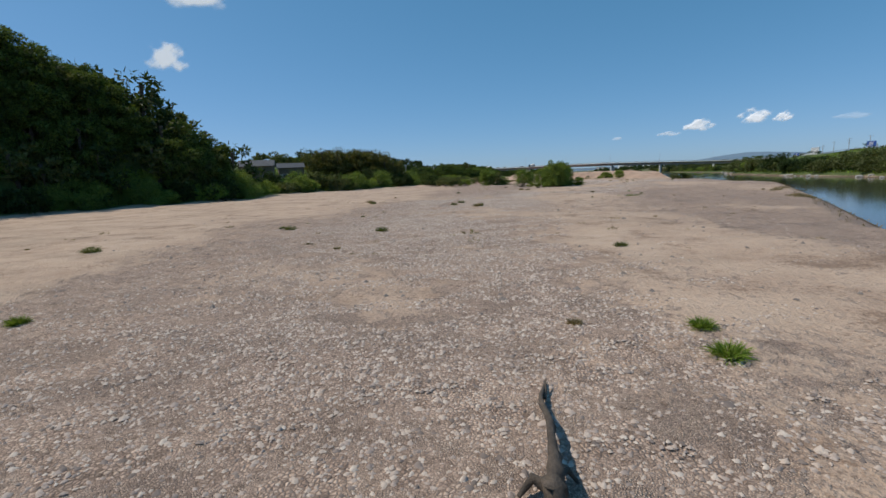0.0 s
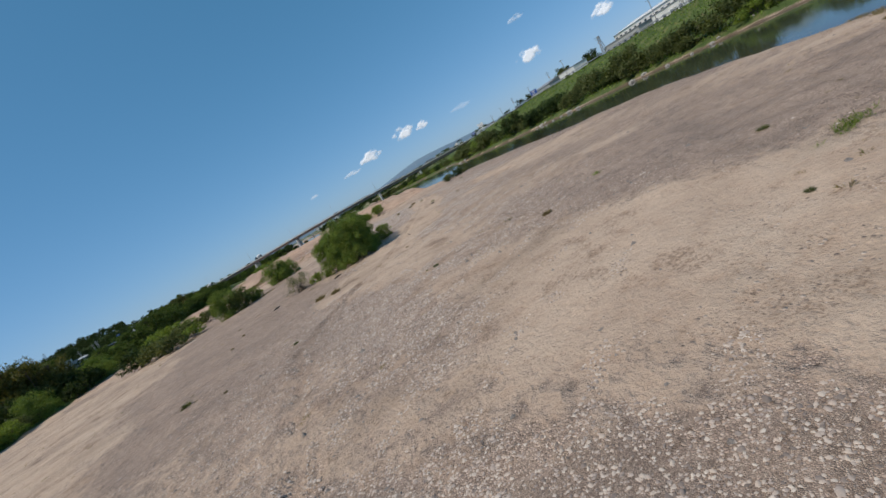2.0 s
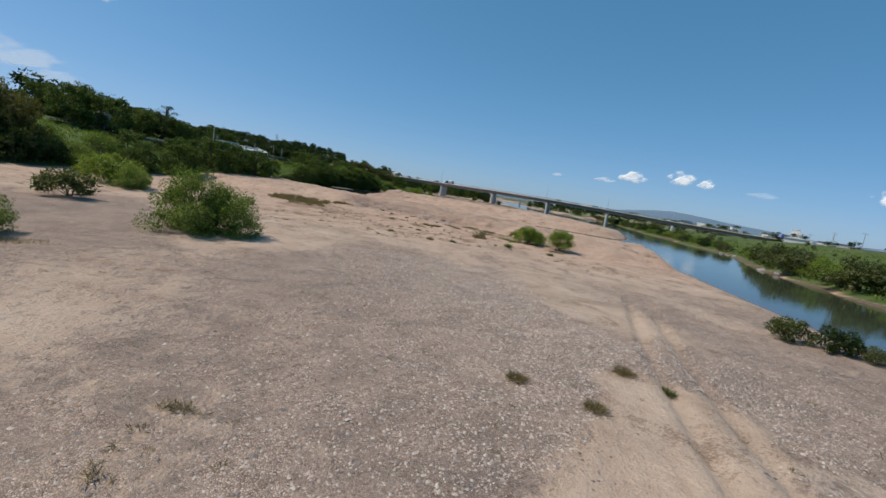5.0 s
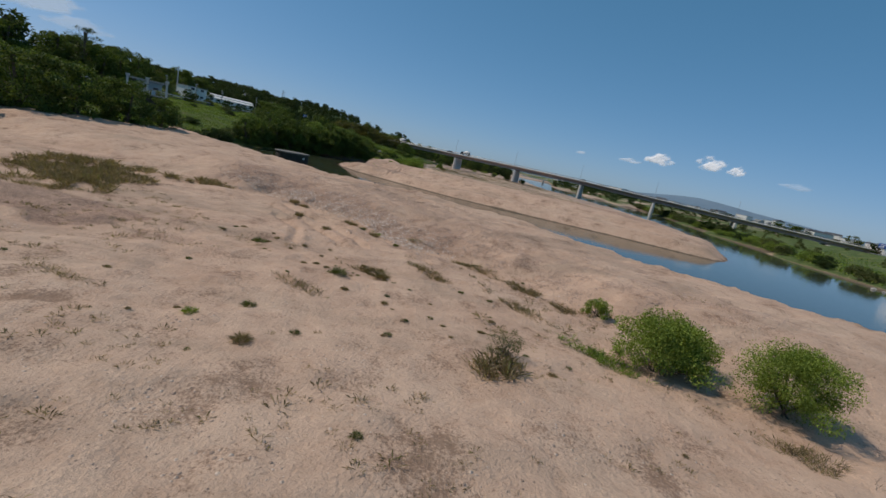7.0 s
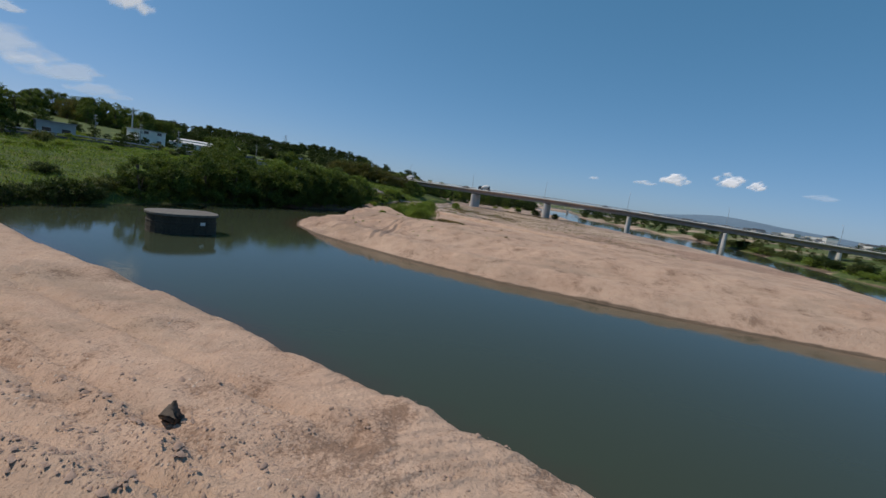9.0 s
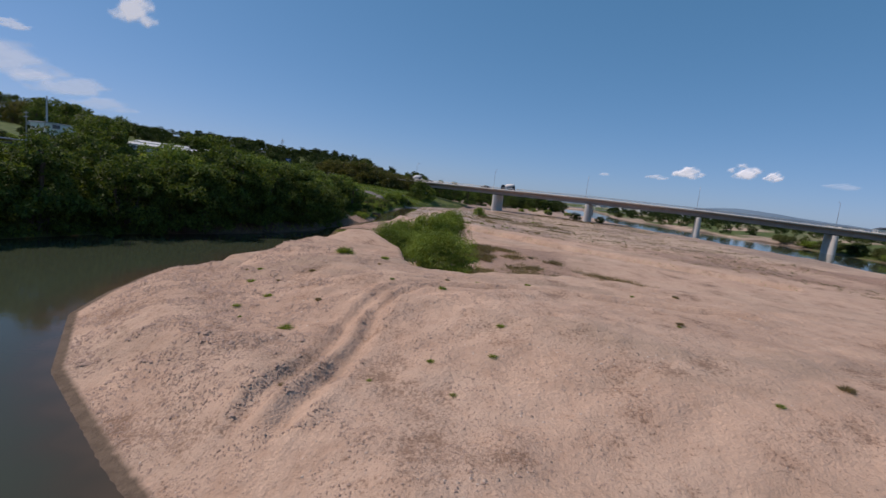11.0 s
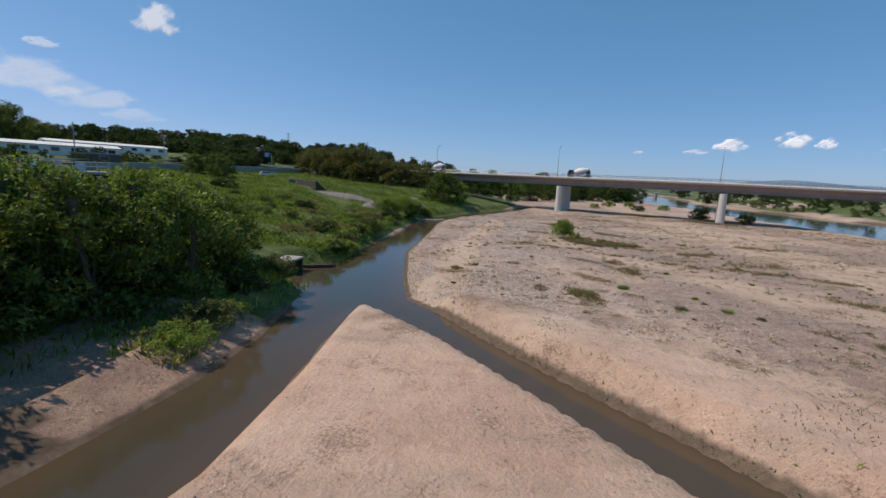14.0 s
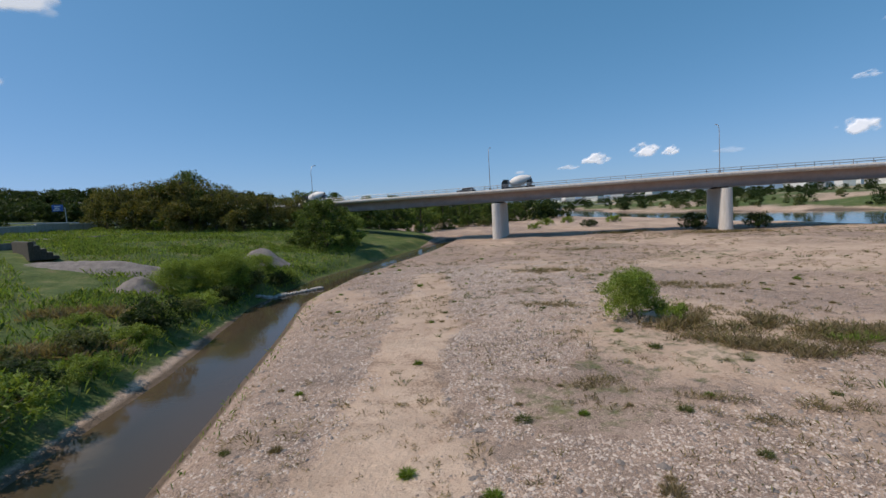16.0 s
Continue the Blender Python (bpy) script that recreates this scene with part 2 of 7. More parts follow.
def concrete_material(name, dark, light, streak=0.35):
    m, nt, b = material(name)
    fall = node(nt, "ShaderNodeMapping", Scale=(1.3, 1.3, 0.12))
    nt.links.new(place(nt), fall.inputs["Vector"])
    runs = noise_tex(nt, 1.6, 5, 0.7, fall.outputs[0])
    pores = noise_tex(nt, 7.0, 5, 0.7)
    col = ramp(nt, pores, [(0.3, dark), (0.7, light)])
    col = mixc(nt, streak, col, ramp(nt, runs, [(0.38, (0.3, 0.29, 0.27)), (0.6, (0.62, 0.62, 0.61))]), "OVERLAY")
    nt.links.new(col, b.inputs["Base Color"])
    b.inputs["Roughness"].default_value = 0.88
    bump(nt, b, pores, 0.25, 0.02)
    return m


MAT_GROUND = ground_material()
MAT_WATER = water_material()
MAT_PEBBLE = pebble_material()
MAT_WILLOW = leaf_material("willow_leaf", (0.05, 0.09, 0.02), (0.215, 0.3, 0.072), (0.34, 0.35, 0.13), 0.05)
MAT_BRIGHT = leaf_material("fresh_leaf", (0.09, 0.145, 0.022), (0.25, 0.33, 0.07))
MAT_OLIVE = leaf_material("olive_leaf", (0.05, 0.07, 0.026), (0.14, 0.165, 0.06), (0.22, 0.2, 0.1), 0.05)
MAT_DARKLEAF = leaf_material("dark_leaf", (0.014, 0.03, 0.009), (0.055, 0.085, 0.024))
MAT_TREELEAF = leaf_material("tree_leaf", (0.018, 0.038, 0.009), (0.125, 0.18, 0.042))
MAT_BAMBOO = leaf_material("bamboo_leaf", (0.05, 0.065, 0.02), (0.15, 0.15, 0.05), (0.24, 0.19, 0.07), 0.1)
MAT_GRASS = leaf_material("grass_blade", (0.05, 0.09, 0.016), (0.215, 0.315, 0.055), (0.3, 0.27, 0.13), 0.1)
MAT_DRY = leaf_material("dry_grass", (0.12, 0.095, 0.058), (0.3, 0.24, 0.15), (0.15, 0.17, 0.05), 0.16)
MAT_BARK = mottled("bark", (0.05, 0.04, 0.03), (0.16, 0.13, 0.1), 3.0, 0.9, 0.6, 0.03)
MAT_DRIFT = mottled("driftwood", (0.035, 0.028, 0.023), (0.14, 0.115, 0.092), 4.0, 0.9, 0.6, 0.03)
MAT_CONC = concrete_material("pale_concrete", (0.46, 0.45, 0.43), (0.66, 0.65, 0.62))
MAT_CONC_DARK = concrete_material("stained_concrete", (0.026, 0.022, 0.017), (0.085, 0.074, 0.056), 0.6)
MAT_CONC_CAP = concrete_material("weathered_concrete", (0.11, 0.105, 0.095), (0.2, 0.19, 0.17), 0.5)
MAT_CONC_MID = concrete_material("grey_concrete", (0.25, 0.24, 0.225), (0.42, 0.41, 0.39))
MAT_GIRDER = mottled("girder_paint", (0.24, 0.175, 0.145), (0.36, 0.275, 0.235), 0.5, 0.6, 0.1, 0.01)
MAT_STEEL = mottled("galvanised_steel", (0.34, 0.35, 0.36), (0.52, 0.53, 0.54), 2.0, 0.45, 0.1, 0.005, metal=0.6)
MAT_ASPHALT = mottled("asphalt", (0.04, 0.04, 0.042), (0.075, 0.074, 0.072), 0.7, 0.9, 0.3, 0.01)
MAT_WHITE = mottled("white_cladding", (0.62, 0.62, 0.6), (0.82, 0.82, 0.8), 0.3, 0.55, 0.1, 0.01)
MAT_GREYWALL = mottled("grey_wall", (0.32, 0.33, 0.33), (0.45, 0.45, 0.44), 0.4, 0.7, 0.1, 0.01)
MAT_ROOF = mottled("dark_roof_tile", (0.05, 0.052, 0.056), (0.11, 0.112, 0.118), 0.8, 0.55, 0.4, 0.04)
MAT_ROOFGREY = mottled("grey_roof", (0.2, 0.2, 0.21), (0.32, 0.32, 0.33), 0.4, 0.5, 0.2, 0.02)
MAT_TIMBER = mottled("dark_timber", (0.09, 0.065, 0.045), (0.2, 0.15, 0.11), 1.5, 0.8, 0.3, 0.02)
MAT_BLUE = mottled("blue_sign", (0.02, 0.07, 0.3), (0.04, 0.12, 0.42), 0.8, 0.5, 0.0, 0.001)
MAT_PALEBLUE = mottled("pale_blue_paint", (0.2, 0.34, 0.42), (0.36, 0.5, 0.57), 1.2, 0.5, 0.1, 0.005)
MAT_BLACK = mottled("black_rubber", (0.012, 0.012, 0.012), (0.035, 0.034, 0.033), 2.0, 0.7, 0.1, 0.005)
MAT_GREENPAINT = mottled("dark_vehicle_paint", (0.02, 0.03, 0.04), (0.05, 0.06, 0.07), 1.0, 0.35, 0.0, 0.001)
MAT_SILVER = mottled("silver_paint", (0.5, 0.51, 0.52), (0.66, 0.67, 0.68), 1.0, 0.35, 0.0, 0.001, metal=0.2)
# bluish aerial haze is mixed into the woodland's base colour
MAT_HILL = mottled("haze_tinted_woodland", (0.12, 0.19, 0.26), (0.155, 0.235, 0.31), 0.004, 1.0, 0.2, 5.0, 6.0)
MAT_CLOD = mottled("sand_clod", (0.29, 0.2, 0.155), (0.46, 0.34, 0.275), 6.0, 0.95, 0.5, 0.02)
MAT_ROCK = mottled("grey_heap", (0.14, 0.125, 0.115), (0.3, 0.27, 0.25), 1.5, 0.95, 0.8, 0.08)


def glass_material():
    m, nt, b = material("window_glass")
    b.inputs["Base Color"].default_value = (0.03, 0.04, 0.05, 1)
    b.inputs["Roughness"].default_value = 0.06
    return m


MAT_GLASS = glass_material()


def cloud_material():
    m, nt, b = material("glowing_cloud_vapour")
    b.inputs["Base Color"].default_value = (0.5, 0.5, 0.5, 1)
    b.inputs["Roughness"].default_value = 1.0
    b.inputs["Specular IOR Level"].default_value = 0.0
    # glow added in place of sunlight scattered inside the cloud
    b.inputs["Emission Color"].default_value = (0.9, 0.92, 0.95, 1)
    b.inputs["Emission Strength"].default_value = 0.62
    tr = nt.nodes.new("ShaderNodeBsdfTransparent")
    mix = nt.nodes.new("ShaderNodeMixShader")
    nt.links.new(attr(nt, "vapour"), mix.inputs[0])
    nt.links.new(tr.outputs[0], mix.inputs[1])
    nt.links.new(b.outputs[0], mix.inputs[2])
    nt.links.new(mix.outputs[0], nt.nodes["Material Output"].inputs["Surface"])
    return m


MAT_CLOUD = cloud_material()

# ---------------------------------------------------------------- mesh helpers


def mesh_np(name, verts, faces, smooth=False):
    """A mesh from arrays; every face has the same number of corners."""
    verts, faces = np.asarray(verts, np.float32), np.asarray(faces, np.int32)
    me = bpy.data.meshes.new(name)
    me.vertices.add(len(verts))
    me.vertices.foreach_set("co", verts.ravel())
    k = faces.shape[1]
    me.loops.add(faces.size)
    me.loops.foreach_set("vertex_index", faces.ravel())
    me.polygons.add(len(faces))
    me.polygons.foreach_set("loop_start", np.arange(0, faces.size, k, dtype=np.int32))
    if smooth:
        me.polygons.foreach_set("use_smooth", np.ones(len(faces), bool))
    me.update(calc_edges=True)
    return me


def part(name, data, mat, parent=None, label=""):
    """Links a mesh or bmesh as one object under a thing or a part."""
    if isinstance(data, bmesh.types.BMesh):
        me = bpy.data.meshes.new(name)
        data.to_mesh(me)
        data.free()
    else:
        me = data
    if mat and not me.materials:
        me.materials.append(mat)
    ob = new(name, me)
    if parent:
        ob.parent = parent
    if label:
        ob["label"] = label
    return ob


def empty(name, m=None):
    e = new(name)
    e.empty_display_size = 0.3
    if m:
        e.matrix_basis = m
    return e


def box(sx, sy, sz, at=(0, 0, 0), bevel=0.0, bm=None, turn=0.0):
    """A box that stands on at (centre of its base)."""
    out = bm or bmesh.new()
    m = Matrix.Translation(at) @ Matrix.Rotation(turn, 4, "Z") @ Matrix.Translation((0, 0, sz / 2)) @ Matrix.Diagonal((sx, sy, sz, 1))
    made = bmesh.ops.create_cube(out, size=1.0, matrix=m)
    if bevel:
        edges = {e for v in made["verts"] for e in v.link_edges}
        bmesh.ops.bevel(out, geom=list(edges), offset=bevel, segments=2, affect="EDGES", profile=0.6)
    return out


def tube(points, radii, sides=7):
    """Vertices and quads of a tapered tube along points."""
    pts = np.asarray(points, float)
    n = len(pts)
    way = np.gradient(pts, axis=0)
    way /= np.linalg.norm(way, axis=1)[:, None] + 1e-9
    side = np.cross(way, np.where(np.abs(way[:, 2:3]) > 0.9, [[1.0, 0, 0]], [[0, 0, 1.0]]))
    side /= np.linalg.norm(side, axis=1)[:, None] + 1e-9
    up = np.cross(side, way)
    a = np.linspace(0, 2 * np.pi, sides, endpoint=False)
    ring = pts[:, None] + (np.cos(a)[None, :, None] * side[:, None] + np.sin(a)[None, :, None] * up[:, None]) * np.asarray(radii)[:, None, None]
    i, j = np.meshgrid(np.arange(n - 1), np.arange(sides), indexing="ij")
    k = (j + 1) % sides
    faces = np.stack([i * sides + j, i * sides + k, (i + 1) * sides + k, (i + 1) * sides + j], -1).reshape(-1, 4)
    return ring.reshape(-1, 3), faces


def joined(pieces):
    v, f, at = [], [], 0
    for verts, faces in pieces:
        v.append(verts), f.append(np.asarray(faces) + at)
        at += len(verts)
    return np.concatenate(v), np.concatenate(f)


def leaves(points, ahead, length, width, r, plain=False, facing=None):
    """Pointed leaves at points, growing along ahead; plain ones are triangles."""
    n = len(points)
    side = np.cross(ahead, r.normal(size=(n, 3)) if facing is None else facing)
    side /= np.linalg.norm(side, axis=1)[:, None] + 1e-9
    L = (length * r.uniform(0.6, 1.3, n))[:, None]
    W = (width * r.uniform(0.6, 1.3, n))[:, None]
    sag = np.array([0, 0, -1.0]) * L * 0.18
    mid = points + ahead * L * 0.5
    if plain:
        v = np.stack([points + side * W * 0.6, points - side * W * 0.6, points + ahead * L * 1.1 + sag], 1).reshape(-1, 3)
        return v, np.arange(3 * n).reshape(-1, 3)
    v = np.stack([points, mid + side * W * 0.5, points + ahead * L + sag, mid - side * W * 0.5], 1).reshape(-1, 3)
    f = np.arange(4 * n).reshape(-1, 4)
    return v, f


def unit(v):
    return v / (np.linalg.norm(v, axis=-1, keepdims=True) + 1e-9)

# ---------------------------------------------------------------- the river plan
ZW = -0.4                                                # water level
SHORE_BAR = [(-40, -420), (-26, -260), (-14, -180), (-8, -142), (4, -118), (15, -95), (23, -78), (26, -60), (32, -38), (36, -12), (38, 10), (41, 28), (41, 44)]
SHORE_MOUND = [(41, 44), (37, 50), (28.5, 57.5), (19.5, 66.2), (11, 71.8), (4.5, 75.8), (-2.3, 80.0), (-9, 84.5), (-13, 87), (-24, 91.5), (-33, 96.5), (-44, 102), (-54, 107)]
SHORE_LEFT = [(-55, 114), (-52, 127), (-49, 145), (-45, 157), (-38, 166), (-34.5, 172), (-31.5, 180), (-30, 195), (-28.7, 206), (-29, 212), (-31, 221), (-34.7, 226.3), (-34.7, 229.8), (-32.8, 231.6), (-33, 246), (-32.5, 262), (-34, 279), (-33, 287), (-31, 296), (-24.5, 312), (-17, 330), (-9, 350)]
SHORE_NORTH = [(-7, 349), (-14.5, 323), (-22, 305), (-27, 289), (-29.3, 280), (-28.5, 269), (-28, 257), (-27.5, 243), (-24.4, 228), (-22.7, 222), (-19.6, 219), (-16.5, 215), (-13.2, 211), (-8, 205.3), (-2.5, 199), (3.5, 192), (11, 184.5), (21, 176), (31, 169.5)]
SHORE_TONGUE = [(30, 168), (20, 172.5), (8, 181), (0, 188.5), (-5, 195.5), (-9.6, 202), (-12.7, 205.7), (-15, 208.3), (-18, 211.7), (-22, 215.3), (-25.4, 217.7), (-25.3, 213), (-24.6, 205.7), (-24.4, 199), (-25.8, 193), (-26.7, 181), (-27, 176), (-26, 170), (-24.7, 166), (-25.6, 160.7), (-28, 152), (-30, 144), (-28.5, 138), (-27, 134)]
SHORE_SPIT = [(-27, 134), (-22, 128), (-16, 123.5), (-8.5, 118.5), (4, 112), (21, 107), (37, 103.5), (50, 99), (56, 97.5), (61, 104)]
SHORE_EAST = [(61, 104), (67, 120), (74, 139), (82, 165), (86, 195), (84, 225), (78, 255), (72, 285), (66, 310), (62, 345), (66, 390), (60, 420), (62, 470), (75, 560), (90, 700)]
SHORE_FAR = [(140, 700), (115, 560), (100, 485), (104, 420), (113, 370), (124, 330), (128, 285), (118, 240), (110, 200), (105, 165), (100, 129), (99, 109), (90, 90), (80, 70), (74, 52), (68, 25), (63, 5), (59, -20), (57, -46), (53, -66), (48, -85), (40, -120), (28, -170), (15, -260), (0, -420)]
WATER_EDGE = np.array(SHORE_BAR + SHORE_MOUND[1:] + SHORE_LEFT + SHORE_NORTH + SHORE_TONGUE + SHORE_SPIT[1:] + SHORE_EAST[1:] + SHORE_FAR, float)
LEFT_BANK = np.array([(-420, -150), (-200, -120), (-105, -108), (-73, -93), (-31, -96), (-5, -84), (20, -76), (45, -69), (75, -58), (95, -50), (107, -54.5), (127, -52), (145, -49), (157, -45), (166, -38), (172, -34.5), (180, -31.5), (195, -30), (206, -28.7), (219, -30.5), (246, -33), (280, -34), (296, -31), (312, -24.5), (330, -17), (350, -12), (380, -14), (450, -40), (700, -60)], float)
FAR_BANK = np.array(sorted((y, x) for x, y in SHORE_FAR), float)


def smooth(a, b, v):
    t = np.clip((v - a) / (b - a), 0, 1)
    return t * t * (3 - 2 * t)


def edge_distance(line, x, y):
    d = np.full(x.shape, 1e9)
    for (ax, ay), (bx, by) in zip(line[:-1], line[1:]):
        ux, uy = bx - ax, by - ay
        t = np.clip(((x - ax) * ux + (y - ay) * uy) / (ux * ux + uy * uy + 1e-9), 0, 1)
        d = np.minimum(d, (x - ax - t * ux) ** 2 + (y - ay - t * uy) ** 2)
    return np.sqrt(d)


def in_water(x, y):
    ring, inside = np.vstack([WATER_EDGE, WATER_EDGE[:1]]), np.zeros(x.shape, bool)
    for (ax, ay), (bx, by) in zip(ring[:-1], ring[1:]):
        cross = (ay > y) != (by > y)
        inside ^= cross & (x < (bx - ax) * (y - ay) / (by - ay + 1e-12) + ax)
    return inside


def fbm(x, y, scale, octaves=4, seed=0):
    """Smooth value noise, about -1 to 1."""
    out, amp = np.zeros(x.shape), 1.0
    for o in range(octaves):
        gx, gy = x / scale + 17.3 * o + seed * 7.7, y / scale - 9.1 * o + seed * 3.1
        ix, iy = np.floor(gx), np.floor(gy)
        fx, fy = gx - ix, gy - iy
        fx, fy = fx * fx * (3 - 2 * fx), fy * fy * (3 - 2 * fy)
        h = lambda a, b: np.modf(np.sin(a * 127.1 + b * 311.7) * 43758.5453)[0]
        v = (h(ix, iy) * (1 - fx) + h(ix + 1, iy) * fx) * (1 - fy) + (h(ix, iy + 1) * (1 - fx) + h(ix + 1, iy + 1) * fx) * fy
        out += amp * v
        amp, scale = amp * 0.5, scale * 0.5
    return out / 1.9


TRACKS = [[(-12.6, 124), (-11.6, 129), (-11.4, 132), (-10.8, 133.9), (-9.4, 135.6), (-7, 136.9), (-2, 138.2), (8, 138)], [(-11.2, 124), (-10.5, 129), (-10.4, 132.4), (-9.8, 133.8), (-9.0, 134.8), (-7, 135.7), (-2, 137), (8, 136.8)],
          [(-3, 44), (-6, 48), (-9, 51), (-13, 54)], [(-1.6, 45), (-4.8, 49.4), (-7.8, 52.4), (-12, 55.4)], [(-6, 42), (-7.4, 47), (-10.6, 50.4)], [(-4.2, 50.6), (-6.3, 52.6), (-9.4, 55.8)],
          [(6, -62), (7, -40), (12, -20), (19, 0)], [(8, -62), (9, -40), (14, -20), (21, 0)], [(-36, -120), (-30, -85), (-14, -66), (3, -40)],
          [(-26, 84), (-15, 77.4), (-6, 72.6), (4, 66)], [(-25, 82.2), (-14.2, 75.8), (-5.2, 71), (5, 64.4)], [(-22, 83.6), (-11, 78.2), (-2, 73.4)], [(-16, 72.6), (-9.9, 72.1), (-4, 70.6)], [(-15, 71), (-9, 70.4), (-3, 69.2)],
          [(-21.5, 188.6), (-16, 189.4), (-10, 188)], [(-21.5, 190.4), (-16, 191.2), (-9.6, 189.6)],
          [(-20, 186), (-12, 184), (-2, 180), (8, 176)], [(-20, 184), (-12, 182), (-2, 178), (8, 174)]]


def terrain(x, y):
    """Height of the ground and the shares of gravel, plants, and muddy ground with tree shade."""
    wet = in_water(x, y)
    ring = np.vstack([WATER_EDGE, WATER_EDGE[:1]])
    d = edge_distance(ring, x, y)
    left = np.interp(y, LEFT_BANK[:, 0], LEFT_BANK[:, 1]) - x
    right = x - np.interp(y, FAR_BANK[:, 0], FAR_BANK[:, 1])
    n1, n2, n3 = fbm(x, y, 22, 4, 1), fbm(x, y, 5, 4, 2), fbm(x, y, 1.3, 3, 3)
    base = 0.35 + 0.35 * n1 + 0.10 * n2
    base = base - 0.9 * smooth(6, 26, x) * smooth(-70, -40, y) * (1 - smooth(28, 42, y)) * 0.6
    # the piled sand on both sides of the pool
    dm = edge_distance(SHORE_MOUND, x, y)
    south = (y < 110) & (left < 6)
    toe = np.interp(x, [-60, -40, -30, -17.6, -15, -10, -5.6, -2.9, 0, 5, 9, 14, 17, 22, 30, 38], [66, 62, 60.5, 57.5, 59.4, 57, 53.8, 51.7, 50.2, 47.8, 43.5, 40, 36.8, 33.4, 29.5, 30])
    rise = np.clip((y - toe + 0.9 * n2 + 0.4 * n3) / 9.5, 0, 1)
    ridge = (1 - (1 - rise) ** 2) * south * (1 - smooth(32, 37, dm))
    base = base + ridge * (1.75 + 0.35 * n1 + 0.15 * n2)
    ds = edge_distance(SHORE_SPIT, x, y)
    north = (y > 96) & (x < 90)
    brow = np.interp(x, [-30, -22, -20.5, -18.5, -16.5, -14.5, -12.8, -11.6, -10.5, -7, -5, -1.6, 2, 9, 22, 44], [130, 138, 147, 155, 155.5, 153, 150, 145, 142, 141, 143.5, 145, 146.5, 143.5, 139, 132])
    top = (0.4 * smooth(1, 4, ds) + 0.6 * smooth(6, 14, ds)) * (1 - smooth(-0.3, 3.6, y - brow + 0.7 * n2 + 0.3 * n3)) * (1 - smooth(22, 70, x)) * smooth(-33, -21, x)
    base = base + north * top * (2.75 + 0.25 * n1)
    base = base + north * (0.55 * smooth(0.8, 3, ds) + 0.45 * smooth(5, 9, ds)) * (1 - smooth(20, 45, ds)) * smooth(22, 50, x) * 1.3
    lobe = np.exp(-((x + 18.0 + 0.06 * (y - 156)) / 4.6) ** 2) * smooth(150, 156, y) * (1 - smooth(160, 178, y))
    base = base + 0.7 * lobe
    tongue = (y > 150) & (y < 220) & (x > -32) & (x < 45) & (y + 0.93 * x < 206)
    base = np.where(tongue, np.maximum(base, 0.6 + 0.5 * smooth(160, 172, y) + 0.15 * n1), base)
    # far plain and hills
    inland = left - 6.5 * smooth(184, 191, y) * (1 - smooth(209, 215, y))
    slope_l = np.where(left > 0, 0.15 * np.clip(inland, 0, 30) + 0.05 * np.clip(left - 30, 0, 150), 0) + 0.5 * smooth(0, 4, inland) + 0.35 * n2 * smooth(2, 12, left)
    base = np.where(left > 0, np.maximum(slope_l, base * (1 - smooth(0, 6, inland)) + slope_l), base)
    hill = lambda cx, cy, rx, ry, h: h * np.exp(-((x - cx) / rx) ** 2 - ((y - cy) / ry) ** 2)
    base = base + smooth(4, 24, left) * (1 - smooth(-60, -44, y)) * np.clip(11 + 0.25 * (-50 - y), 8, 44)
    base = base + (hill(-190, 95, 60, 60, 6) + hill(-330, 640, 130, 110, 16) + hill(-330, 1010, 120, 120, 30) + hill(-420, 330, 150, 220, 15) + hill(-90, 900, 160, 200, 16)) * smooth(5, 70, left)
    levee = 0.5 + 0.035 * np.clip(right, 0, 40) + 6.3 * smooth(34, 58, right) * (1 - 0.72 * smooth(110, 270, y)) + 0.2 * n2
    base = np.where(right > 0, levee, base)
    base = base + 1.2 * smooth(420, 800, y) * (~wet)
    # shores
    steep = np.where(south & (dm < 8), 2.7, np.where((left > -1) & (y > 186) & (y < 214), 5.0, np.where(left > -1, 2.2, np.where(tongue, 1.4, 2.4))))
    crest = np.clip(d / np.where(x < 8, 3.0, 2.3), 0, 1)
    shore = np.where(south & (dm < 8) & (x < 44), crest, smooth(0, 1, d / steep))
    land = ZW + (base - ZW - 0.12) * shore + 0.2 * np.minimum(d, 0.6)
    bed = ZW - 0.2 * np.minimum(d, 0.6) - 1.5 * smooth(0, 9, d)
    z = np.where(wet, bed, land)
    # small relief
    rough = (~wet) * smooth(0.5, 3, d)
    z = z + rough * (0.055 * n3 + 0.05 * n2)
    near = (np.abs(x) < 60) & (y > -190) & (y < 340)
    z = z + rough * np.where(near, (0.3 * np.maximum(0, fbm(x, y, 2.2, 4, 5) - 0.05) + 0.14 * fbm(x, y, 1.1, 2, 15) + 0.3 * np.abs(fbm(x, y, 1.7, 3, 18)) * smooth(-10, -15, x) * (y > 112)) * (y > 5) * (y < 150) + 0.3 * np.abs(fbm(x, y, 4.5, 3, 8)) * (y > 5) * (y < 60), 0)
    for line in TRACKS:
        dt = edge_distance(line, x, y)
        z = z + rough * (-0.24 * np.exp(-((dt / 0.28) ** 2)) + 0.1 * np.exp(-(((dt - 0.62) / 0.24) ** 2)))
    # zones
    streak = fbm(x + 0.55 * y, (y - 0.55 * x) * 0.35, 9, 4, 6)
    gravel = 0.62 + 0.65 * streak + 0.22 * n1
    gravel = np.where(y > -5, gravel - 0.62 * smooth(-5, 22, y) * (1 - smooth(203, 212, y + 0.6 * x)), gravel)
    gravel = np.where((y > 150) & (y < 176), gravel + 0.75 * smooth(-8, -4, x) * (1 - smooth(0, 9, x - 0.2)), gravel)
